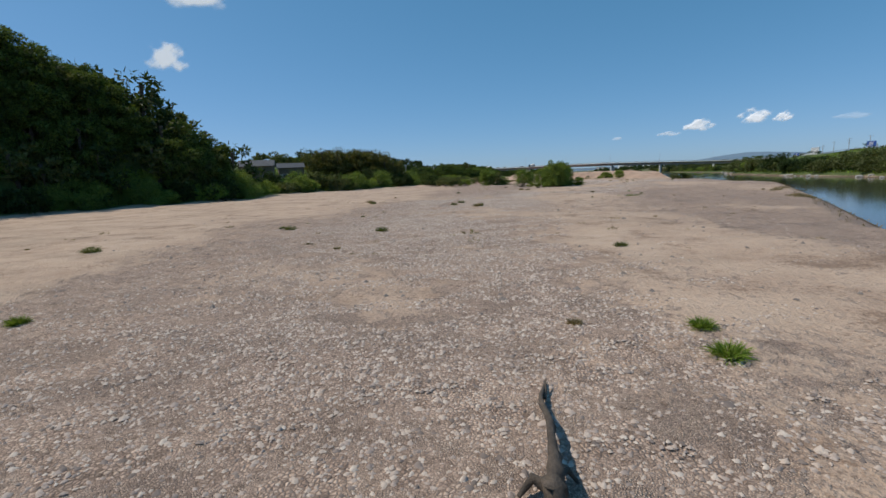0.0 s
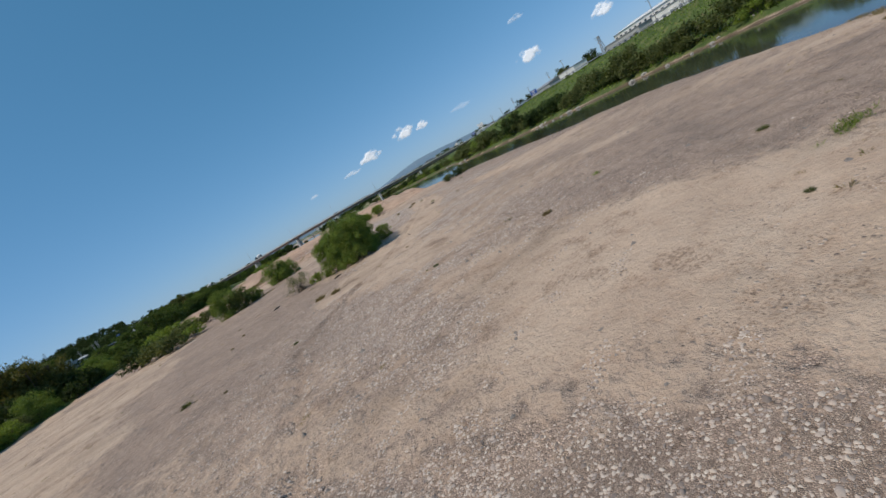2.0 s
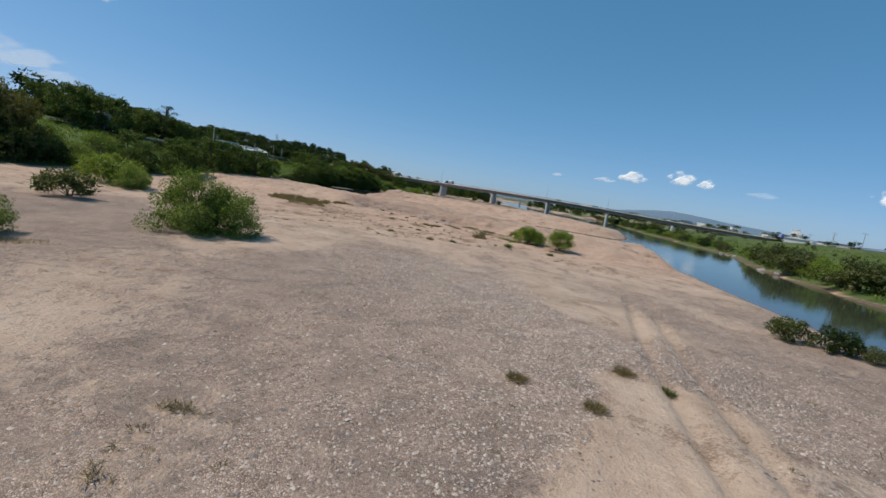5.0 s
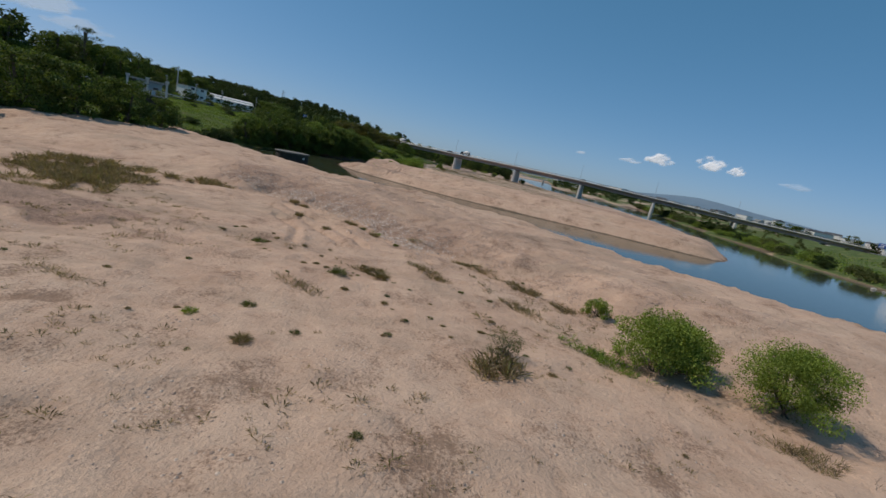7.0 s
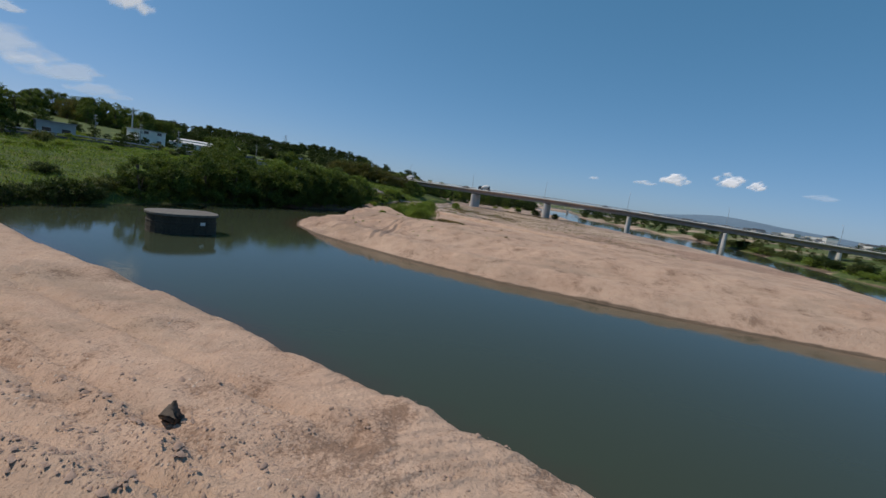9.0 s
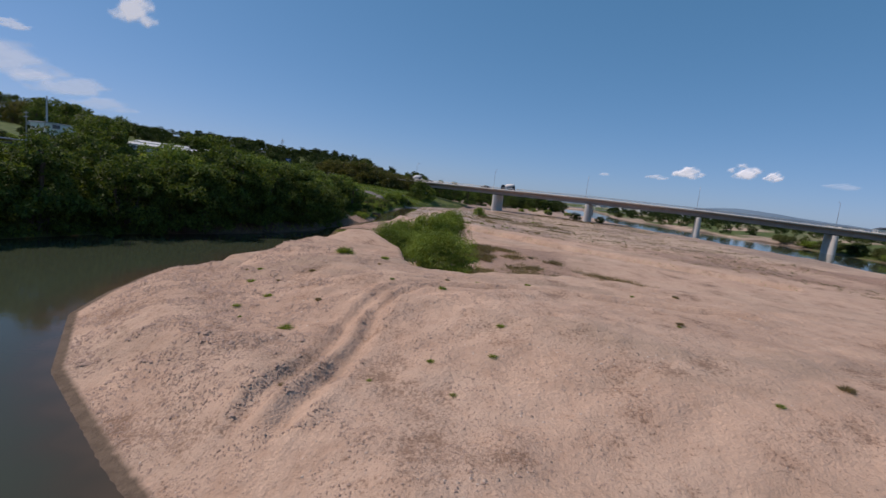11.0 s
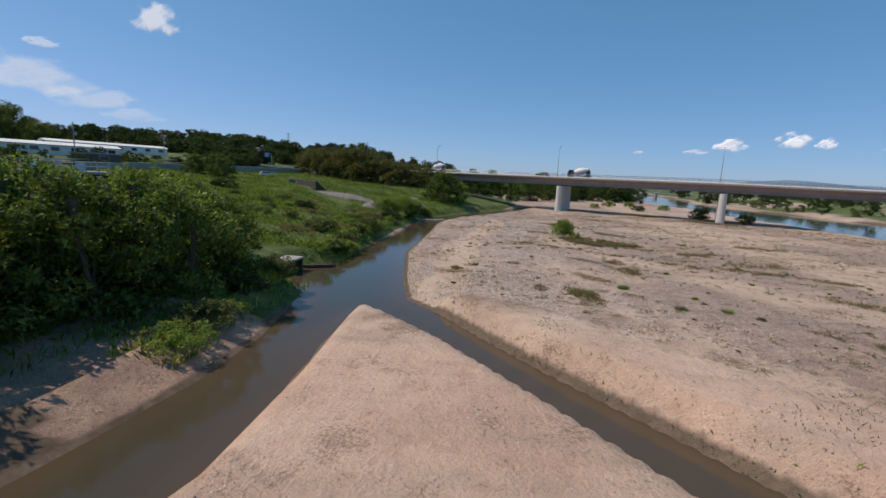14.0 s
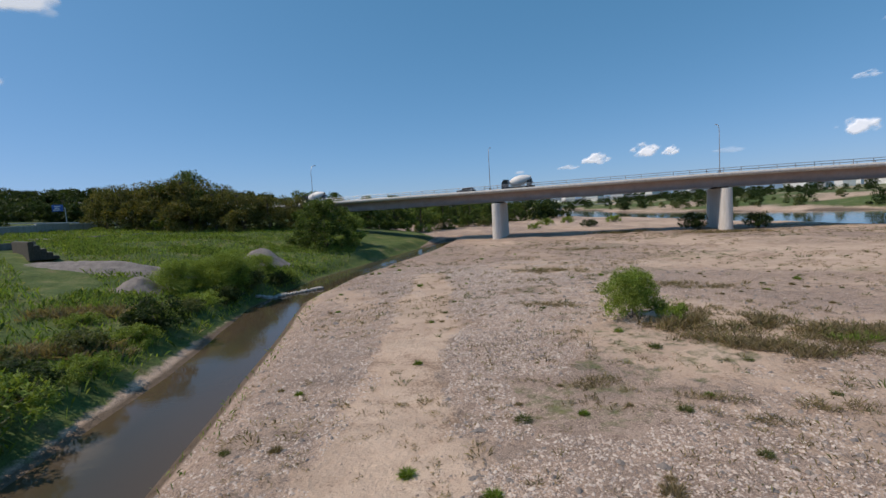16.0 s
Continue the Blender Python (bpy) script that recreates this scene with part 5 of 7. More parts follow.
def tuft_field(n, region, seed, test, size, mat, label, patchy=0.0, each=22):
    """Countless tiny withered tufts strewn over the bare riverbed."""
    q = np.random.default_rng(seed)
    x, y = q.uniform(region[0], region[1], n * 6), q.uniform(region[2], region[3], n * 6)
    ok = ~in_water(x, y) & test(x, y) & (fbm(x, y, 9, 3, seed) + 0.5 * fbm(x, y, 2, 2, seed + 1) > patchy)
    x, y = x[ok][:n], y[ok][:n]
    z = terrain(x, y)[0]
    scale = size * np.exp(q.normal(size=len(x)) * 0.35)
    pick = np.repeat(np.arange(len(x)), each)
    a, k = q.uniform(0, 6.28, len(pick)), np.sqrt(q.uniform(0, 1, len(pick)))
    way = np.stack([np.cos(a) * k, np.sin(a) * k, np.zeros(len(pick))], -1)
    base = np.stack([x, y, z - 0.02], -1)[pick] + way * scale[pick][:, None] * 0.75
    ahead = unit(way * 0.8 + np.array([0, 0, 0.6]) + q.normal(size=(len(pick), 3)) * 0.4)
    v, f = leaves(base, ahead, scale[pick], scale[pick] * 0.12, q)
    return tagged(part("withered_tufts", mesh_np("withered_tufts", v, f), mat), label, "weeds", kind="stuff")


on_bar = lambda x, y: (left_of(x, y) < -6) & (y + 0.93 * x > 209) & (edge_distance(SHORE_NORTH, x, y) > 0.6)
tuft_field(6000, (-27, 60, 172, 322), 131, on_bar, 0.17, MAT_DRY, "small withered brown tufts all over the gravel bar", 0.02)
tuft_field(1500, (-27, 60, 172, 322), 132, on_bar, 0.2, MAT_OLIVE, "small olive weeds among the gravel", 0.1)
tuft_field(2600, (-18, 45, 165, 226), 133, lambda x, y: (edge_distance(SHORE_NORTH, x, y) < 4.5) & (y + 0.93 * x > 207), 0.24, MAT_DRY, "dry reed stubble on the edge of the side channel", -0.05)
tuft_field(900, (-22, 26, 12, 48), 134, lambda x, y: y < 50 - 0.6 * x, 0.15, MAT_DRY, "small withered brown tufts on the sand", 0.08)
tuft_field(500, (-60, 20, -150, -10), 135, lambda x, y: left_of(x, y) < -4, 0.13, MAT_DRY, "small withered tufts on the gravel", 0.12)

# small clumps along the old edge of the flat
for _ in range(45):
    f = q.uniform(0, 1)
    x, y = -12 + 21 * f + q.normal() * 1.6, 42 - 14 * f * f + q.normal() * 1.6
    put((g_dry, g_weed, g_dry)[int(q.integers(0, 3))], x, y, q.uniform(0.25, 0.6), q.uniform(0, 6.28), 0.8, 0.0, group="scattered weeds")


def pebbles(name, n, spine, reach, seed, size, need, label, mat=None):
    """Loose stones on the gravel along a stretch of the bar."""
    q = np.random.default_rng(seed)
    spine = np.array(spine, float)
    seg = np.linalg.norm(np.diff(spine, axis=0), axis=1)
    s = np.concatenate([[0], np.cumsum(seg)])
    t = q.uniform(0, s[-1], n * 3)
    off = q.normal(size=n * 3) * reach
    x = np.interp(t, s, spine[:, 0]) + off
    y = np.interp(t, s, spine[:, 1]) + q.normal(size=n * 3) * 1.5
    z, gr, gn, md, dd, ww = terrain(x, y)
    ok = (~ww) & (gn < 0.3) & (gr + 0.45 * fbm(x, y, 1.4, 3, 12) > need) & (dd > 0.4)
    x, y, z = x[ok][:n], y[ok][:n], z[ok][:n]
    n = len(x)
    unit_oct = np.array([(1, 0, -0.2), (0.3, 0.95, -0.2), (-0.8, 0.6, -0.2), (-0.8, -0.6, -0.2), (0.3, -0.95, -0.2), (0, 0, 0.8)], float)
    tri = np.array([(0, 1, 5), (1, 2, 5), (2, 3, 5), (3, 4, 5), (4, 0, 5)])
    scale = size * np.exp(q.normal(size=n) * 0.3)
    v = unit_oct[None] * (1 + q.normal(size=(n, 6, 1)) * 0.16) + q.normal(size=(n, 6, 3)) * 0.12
    v = v * np.stack([scale, scale * q.uniform(0.55, 0.95, n), scale * q.uniform(0.5, 0.9, n)], -1)[:, None]
    a = q.uniform(0, 6.28, n)
    c, d = np.cos(a)[:, None], np.sin(a)[:, None]
    v = np.stack([v[..., 0] * c - v[..., 1] * d, v[..., 0] * d + v[..., 1] * c, v[..., 2]], -1)
    v += np.stack([x, y, z + scale * 0.12], -1)[:, None]
    f = (tri[None] + 6 * np.arange(n)[:, None, None]).reshape(-1, 3)
    return tagged(part(name, mesh_np(name, v.reshape(-1, 3), f), mat or MAT_PEBBLE), label, "gravel", kind="stuff")


pebbles("gravel_stones", 100000, [(-30, -166), (-33, -140), (-32, -115), (-24, -92)], 6.5, 71, 0.037, 0.5, "loose grey and pink river cobbles")
pebbles("gravel_stones", 95000, [(-24, -92), (-8, -66), (4, -44), (9, -22), (4, 2)], 8, 72, 0.041, 0.5, "loose grey and pink river cobbles")
pebbles("gravel_stones", 95000, [(-14, 214), (-18, 235), (-15, 262), (-8, 292)], 8, 73, 0.042, 0.45, "loose pale river cobbles")
pebbles("dark_stones", 2600, [(-12, 214), (-12, 240), (-6, 292)], 12, 77, 0.1, 0.4, "scattered dark stones on the gravel bar", MAT_ROCK)
pebbles("dark_stones", 1200, [(-30, -160), (-32, -110), (-6, -66), (6, -20)], 12, 78, 0.08, 0.3, "scattered dark stones on the gravel bar", MAT_ROCK)
pebbles("sand_clods", 2600, [(-22, 126), (-20, 138), (-24, 146)], 5, 79, 0.085, 0.0, "dark lumps of earth on the piled sand", MAT_CLOD)
pebbles("sand_clods", 900, [(-14, 64), (-8, 70), (-12, 74)], 4, 80, 0.07, 0.0, "dark lumps of earth on the piled sand", MAT_CLOD)
pebbles("sand_clods", 26000, [(-16, 122), (-17, 146)], 7, 74, 0.034, 0.02, "scattered clods and stones on piled sand", MAT_CLOD)
pebbles("sand_clods", 40000, [(16, 40), (6, 49), (-4, 57), (-12, 62), (-10, 74)], 7, 75, 0.034, 0.02, "scattered clods and stones on piled sand", MAT_CLOD)
pebbles("sand_clods", 7000, [(20, 38), (8, 50), (-3, 60), (-10, 66)], 5, 83, 0.06, 0.0, "clods of pink earth on the face of the mound", MAT_CLOD)
pebbles("ridge_stones", 5000, [(-19, 59.6), (-12.2, 58.6), (-5.2, 54.4), (-1.6, 50.8), (0.6, 48.4), (4, 47.8)], 1.6, 77, 0.06, 0.2, "loose grey stones along the foot of the gravel ridge")
pebbles("sand_clods", 7000, [(-3, 172), (-5, 158), (-16, 170)], 3.0, 76, 0.06, 0.2, "scattered stones among the dry grass", MAT_CLOD)

# ---------------------------------------------------------------- the road bridge
B0, BDIR = Vector((0.4, 334.0, 0)), Vector((0.928, -0.372, 0)).normalized()
BNORM = Vector((BDIR.y, -BDIR.x, 0))                    # towards the downstream side
if BNORM.y > 0:
    BNORM = -BNORM
BANG = math.atan2(BDIR.y, BDIR.x)
SPAN, DECK_W = 43.2, 10.6
SOFFIT = np.array([(-140, 7.6), (-43, 8.05), (0, 8.15), (43, 8.35), (86, 8.0), (130, 6.85), (173, 5.7), (216, 4.9), (330, 4.6)])


def soffit(s):
    return float(np.interp(s, SOFFIT[:, 0], SOFFIT[:, 1]))


def on_bridge(s, n, z=0.0):
    """A place s metres along the bridge, n metres behind its near girder face, z over the underside."""
    p = B0 + BDIR * s - BNORM * n
    return Vector((p.x, p.y, soffit(s) + z))


def along(profile, s0, s1, step=6.0):
    """A bar of constant section (n, z) swept along the bridge."""
    ss = np.arange(s0, s1 + step * 0.5, step)
    k = len(profile)
    v = [on_bridge(s, n, z) for s in ss for n, z in profile]
    f = [(a * k + b, a * k + (b + 1) % k, (a + 1) * k + (b + 1) % k, (a + 1) * k + b) for a in range(len(ss) - 1) for b in range(k)]
    return mesh_np("bar", v, f)


bridge = tagged(empty("road_bridge"), "long reddish-grey girder road bridge on pale concrete piers", "bridge")
S0, S1 = -104, 300
for n in (0.0, 3.2, 6.4, 9.0):
    part("girder", along([(n - 0.32, 0), (n + 0.32, 0), (n + 0.32, 0.05), (n + 0.05, 0.08), (n + 0.05, 1.75), (n + 0.3, 1.8), (n - 0.3, 1.8), (n - 0.05, 1.75), (n - 0.05, 0.08), (n - 0.32, 0.05)], S0, S1), MAT_GIRDER, bridge)
part("deck_slab", along([(-1.1, 1.95), (-0.45, 1.8), (DECK_W - 1.1, 1.8), (DECK_W - 0.5, 1.95), (DECK_W - 0.5, 2.22), (-1.1, 2.22)], S0, S1), MAT_CONC_MID, bridge)
part("carriageway", along([(-0.55, 2.224), (DECK_W - 1.0, 2.224), (DECK_W - 1.0, 2.26), (-0.55, 2.26)], S0, S1), MAT_ASPHALT, bridge)
for n in (-1.12, DECK_W - 1.0):
    part("kerb_beam", along([(n, 1.9), (n + 0.5, 2.224), (n + 0.5, 2.62), (n, 2.62)], S0, S1), MAT_CONC, bridge, "pale concrete kerb beam")
    part("top_rail", along([(n + 0.2, 3.36), (n + 0.32, 3.36), (n + 0.32, 3.46), (n + 0.2, 3.46)], S0, S1), MAT_STEEL, bridge)
    part("middle_rail", along([(n + 0.22, 2.98), (n + 0.3, 2.98), (n + 0.3, 3.05), (n + 0.22, 3.05)], S0, S1), MAT_STEEL, bridge)
post_mesh = bpy.data.meshes.new("post")
bm = box(0.1, 0.12, 0.84)
bm.to_mesh(post_mesh)
bm.free()
post_mesh.materials.append(MAT_STEEL)
for n in (-0.87, DECK_W - 0.75):
    for s in np.arange(S0 + 1, S1, 2.8):
        o = part("post", post_mesh, None, bridge)
        o.matrix_basis = Matrix.Translation(on_bridge(s, n, 2.6)) @ Matrix.Rotation(BANG, 4, "Z")


def make_pier(s):
    """A wall pier with rounded ends that widens a little towards its foot."""
    p = B0 + BDIR * s
    foot, top = min(ground_z(p.x, p.y), ZW) - 0.6, soffit(s) - 0.28
    half, rad, rings = 5.0, 0.92, []
    mid = p - BNORM * 4.6
    for z, g in ((foot, 1.16), (foot + (top - foot) * 0.5, 1.06), (top - 0.1, 0.98), (top, 0.93)):
        ring = []
        for a in np.linspace(-np.pi / 2, np.pi / 2, 9):
            ring.append((half + np.cos(a) * rad * g, np.sin(a) * rad * g))
        ring += [(-a, -b) for a, b in ring]
        rings.append([mid + BNORM * a + BDIR * b + Vector((0, 0, z)) for a, b in ring])
    k = len(rings[0])
    out = bmesh.new()
    vs = [[out.verts.new(v) for v in ring] for ring in rings]
    for lo, hi in zip(vs[:-1], vs[1:]):
        for a in range(k):
            out.faces.new((lo[a], lo[(a + 1) % k], hi[(a + 1) % k], hi[a]))
    out.faces.new(vs[-1])
    bmesh.ops.recalc_face_normals(out, faces=out.faces)
    pier = part("pier", out, MAT_CONC, bridge, "pale concrete wall pier with rounded ends")
    for n in (0.0, 3.2, 6.4, 9.0):
        c = on_bridge(s, n, -0.28)
        part("bearing", box(0.7, 0.7, 0.28, c, 0.03, None, BANG), MAT_BLACK, pier)
    return pier


for k in range(-2, 7):
    make_pier(k * SPAN)


def make_lamp_post(s):
    lamp = tagged(empty("bridge_lamp", Matrix.Translation(on_bridge(s, -0.62, 2.62)) @ Matrix.Rotation(BANG, 4, "Z")), "slim grey lamp post on the bridge kerb", "lamp post", "bridge lamp posts")
    part("base_box", box(0.42, 0.42, 0.5, (0, 0, 0), 0.03), MAT_STEEL, lamp)
    part("pole", mesh_np("pole", *tube([(0, 0, 0.4), (0, 0, 4), (0, 0.02, 7.6), (0, 0.5, 8.6), (0, 1.6, 9.0)], [0.09, 0.08, 0.06, 0.05, 0.05], 7), True), MAT_STEEL, lamp)
    part("lantern", box(0.26, 0.7, 0.14, (0, 1.9, 8.94), 0.04), MAT_STEEL, lamp)


for s in (-86, -43, 0, 43, 86, 130, 173):
    make_lamp_post(s - 1.0)


def wheel(parent, x, y, rad, wide):
    out = bmesh.new()
    bmesh.ops.create_cone(out, cap_ends=True, segments=16, radius1=rad, radius2=rad, depth=wide, matrix=Matrix.Translation((x, y, rad)) @ Matrix.Rotation(math.pi / 2, 4, "X"))
    bmesh.ops.bevel(out, geom=[e for e in out.edges if len(e.link_faces) == 2 and e.calc_face_angle(0) > 1], offset=0.05, segments=2, affect="EDGES")
    w = part("wheel", out, MAT_BLACK, parent)
    rim = bmesh.new()
    bmesh.ops.create_cone(rim, cap_ends=True, segments=12, radius1=rad * 0.55, radius2=rad * 0.5, depth=wide + 0.04, matrix=Matrix.Translation((x, y, rad)) @ Matrix.Rotation(math.pi / 2, 4, "X"))
    part("rim", rim, MAT_STEEL, w)


def prism(profile, y0, y1):
    """A side outline (x, z) drawn out from y0 to y1."""
    out = bmesh.new()
    a, b = [out.verts.new((x, y0, z)) for x, z in profile], [out.verts.new((x, y1, z)) for x, z in profile]
    n = len(profile)
    for k in range(n):
        out.faces.new((a[k], a[(k + 1) % n], b[(k + 1) % n], b[k]))
    out.faces.new(a), out.faces.new(b)
    bmesh.ops.recalc_face_normals(out, faces=out.faces)
    bmesh.ops.bevel(out, geom=list(out.edges), offset=0.05, segments=2, affect="EDGES")
    return out


def make_mixer(s, n, drum, label):
    """A concrete mixer that drives towards the left bank (local -x)."""
    m = Matrix.Translation(on_bridge(s, n, 2.27)) @ Matrix.Rotation(BANG, 4, "Z")
    t = tagged(empty("mixer_truck", m), label, "truck", "mixer trucks on the bridge")
    part("chassis", box(6.6, 0.9, 0.3, (0.4, 0, 0.62), 0.03), MAT_BLACK, t)
    cab = part("cab", prism([(-3.6, 0.5), (-2.1, 0.5), (-2.1, 2.55), (-3.15, 2.6), (-3.5, 1.7), (-3.62, 1.5)], -1.05, 1.05), MAT_GREENPAINT, t, "dark cab")
    part("windscreen", prism([(-3.56, 1.62), (-3.2, 2.44), (-3.24, 2.48), (-3.62, 1.66)], -0.9, 0.9), MAT_GLASS, cab)
    for y in (-1.06, 1.06):
        part("side_window", box(0.8, 0.03, 0.7, (-2.7, y, 1.7)), MAT_GLASS, cab)
    v, f = tube([(-1.9, 0, 1.75), (-1.4, 0, 1.8), (-0.3, 0, 2.05), (1.1, 0, 2.35), (2.3, 0, 2.62), (2.9, 0, 2.78)], [0.35, 0.8, 1.12, 1.12, 0.75, 0.42], 18)
    part("drum", mesh_np("drum", v, f, True), drum, t, "tilted pear-shaped mixing drum")
    part("drum_stand", prism([(1.9, 0.9), (3.0, 0.9), (3.1, 2.5), (2.2, 2.1)], -0.75, 0.75), MAT_GREENPAINT, t)
    part("chute", prism([(2.7, 2.3), (3.5, 1.2), (3.6, 1.25), (2.85, 2.5)], -0.25, 0.25), MAT_STEEL, t)
    for x in (-2.8, 1.3, 2.5):
        for y in (-0.95, 0.95):
            wheel(t, x, y, 0.48, 0.3)


def make_car(m, paint, label, group=""):
    t = tagged(empty("parked_car" if not group else "car", m), label, "car", group)
    body = part("body", prism([(-2.1, 0.3), (2.1, 0.3), (2.15, 0.75), (1.9, 0.95), (0.95, 1.05), (0.4, 1.5), (-1.5, 1.52), (-2.0, 1.0), (-2.15, 0.8)], -0.86, 0.86), paint, t)
    for y in (-0.87, 0.87):
        part("side_window", prism([(-1.5, 1.02), (0.75, 1.06), (0.3, 1.42), (-1.35, 1.43)], y - 0.012, y + 0.012), MAT_GLASS, body)
    part("windscreen", prism([(0.42, 1.47), (0.92, 1.08), (0.98, 1.1), (0.48, 1.5)], -0.72, 0.72), MAT_GLASS, body)
    for x in (-1.3, 1.35):
        for y in (-0.78, 0.78):
            wheel(t, x, y, 0.32, 0.2)


make_mixer(4.0, 6.6, MAT_WHITE, "concrete mixer truck with a pale drum on the bridge")
make_mixer(-48.0, 6.6, MAT_WHITE, "concrete mixer truck with a white drum on the bridge")
make_mixer(-76.0, 6.6, MAT_WHITE, "concrete mixer truck with a white drum on the bridge")
make_car(Matrix.Translation(on_bridge(-8.0, 6.6, 2.27)) @ Matrix.Rotation(BANG + math.pi, 4, "Z"), MAT_GREENPAINT, "dark car following a truck on the bridge", "cars on the bridge")
make_car(Matrix.Translation((-84.0, 313.0, ground_z(-84.0, 313.0) + 0.05)) @ Matrix.Rotation(0.6, 4, "Z"), MAT_SILVER, "silver car parked on the grassy bank track")

# ---- old steel truss bridge upstream
truss = tagged(empty("truss_bridge"), "distant grey steel truss railway bridge", "bridge")
TP, TD = Vector((40, 640, 3.2)), Vector((0.97, -0.24, 0)).normalized()
for k in range(-2, 12):
    a, b = TP + TD * 13 * k, TP + TD * 13 * (k + 1)
    mid = (a + b) / 2 + Vector((0, 0, 5.2))
    part("chord", mesh_np("chord", *tube([a, b], [0.35, 0.35], 4)), MAT_STEEL, truss)
    part("brace", mesh_np("brace", *tube([a, mid], [0.22, 0.22], 4)), MAT_STEEL, truss)
    part("brace", mesh_np("brace", *tube([mid, b], [0.22, 0.22], 4)), MAT_STEEL, truss)
    part("top_chord", mesh_np("top_chord", *tube([mid, mid + TD * 13], [0.3, 0.3], 4)), MAT_STEEL, truss)
    if k % 3 == 0:
        part("pier", box(1.6, 5, 5.0, (a.x, a.y, -1.8), 0.2), MAT_CONC_MID, truss)

# ---------------------------------------------------------------- things in and by the water
def make_well_block():
    """The round stub of an old caisson in the pool."""
    t = tagged(empty("caisson_stub", Matrix.Translation((-32.7, 113.6, ZW - 1.4)) @ Matrix.Rotation(0.87, 4, "Z")), "weathered dark concrete caisson stub standing in the pool", "concrete block")
    ring = lambda rx, ry, n=22: [(rx * np.sign(np.cos(a)) * abs(np.cos(a)) ** 0.75, ry * np.sign(np.sin(a)) * abs(np.sin(a)) ** 0.75) for a in np.linspace(0, 2 * np.pi, n, endpoint=False)]

    def drum(levels):
        out = bmesh.new()
        rows = [[out.verts.new((x, y, z)) for x, y in ring(rx, ry)] for rx, ry, z in levels]
        for lo, hi in zip(rows[:-1], rows[1:]):
            for a in range(len(lo)):
                out.faces.new((lo[a], lo[(a + 1) % len(lo)], hi[(a + 1) % len(lo)], hi[a]))
        out.faces.new(rows[-1])
        out.faces.new(rows[0])
        bmesh.ops.recalc_face_normals(out, faces=out.faces)
        return out
    part("body", drum([(3.55, 2.45, 0), (3.55, 2.45, 2.5), (3.5, 2.4, 2.6), (3.5, 2.4, 3.35), (3.62, 2.5, 3.42)]), MAT_CONC_DARK, t)
    part("cap", drum([(3.7, 2.58, 3.42), (3.74, 2.6, 3.5), (3.74, 2.6, 3.66), (3.62, 2.5, 3.7)]), MAT_CONC_CAP, t, "paler flat concrete cap")
    for a in (-0.9, 0.0, 0.9):
        part("band", drum([(3.6, 2.5, 2.0 + a * 0.7), (3.6, 2.5, 2.12 + a * 0.7)]), MAT_CONC_DARK, t)
    part("plate", box(0.5, 0.06, 0.36, (1.4, -2.46, 2.5), 0.01), MAT_WHITE, t, "small white plate")


make_well_block()


def make_outfall():
    """A concrete culvert mouth with wing walls."""
    z = ZW - 0.8
    t = tagged(empty("culvert_outfall", Matrix.Translation((-35.6, 228.1, z)) @ Matrix.Diagonal((0.95, 1.0, 0.66, 1))), "concrete culvert outfall box in the green bank", "culvert")
    part("roof_slab", box(4.4, 2.6, 0.3, (-1.0, 0, 2.9), 0.04), MAT_CONC_MID, t, "sunlit pale top slab")
    for y in (-1.15, 1.15):
        part("side_wall", box(4.2, 0.3, 2.9, (-1.0, y, 0), 0.03), MAT_CONC_DARK, t)
    part("back_wall", box(0.3, 2.0, 2.9, (-2.9, 0, 0), 0.02), MAT_CONC_DARK, t)
    part("wing_wall", box(4.6, 0.35, 1.7, (1.6, 2.4, 0), 0.03, None, 0.5), MAT_CONC_DARK, t)
    part("apron", box(3.4, 2.0, 0.25, (2.0, 0.6, 0.55), 0.03), MAT_CONC_DARK, t)


make_outfall()


def make_revetment():
    """Stepped timber-faced terraces beside a concrete wall on the left bank."""
    a, b = Vector((-70, 301.5, 0)), Vector((-48.5, 279.0, 0))
    way = (b - a).normalized()
    ang = math.atan2(way.y, way.x)
    z0 = ground_z(-61.5, 292.8) - 0.35
    t = tagged(empty("stepped_revetment"), "stepped concrete revetment in the grassy bank", "revetment")
    for k in range(5):
        p = a + way * 10 + Vector((-way.y, way.x, 0)) * (1.5 - k * 0.5)
        part("step", box(13, 0.5, 0.3 + 0.42 * k, (p.x, p.y, z0 - 0.15), 0.03, None, ang), MAT_CONC_DARK, t)
        part("tread", box(13, 0.3, 0.06, (p.x, p.y, z0 + 0.15 + 0.42 * k), 0.02, None, ang), MAT_CONC_CAP, t)
    p = a - way * 9
    part("wall", box(24, 0.5, 2.4, (p.x, p.y, z0 - 1.0), 0.05, None, ang), MAT_CONC_CAP, t)
    p = a + way * 0.5
    part("end_post", box(0.4, 3.8, 2.3, (p.x, p.y, z0 - 0.6), 0.04, None, ang), MAT_CONC_CAP, t)


make_revetment()


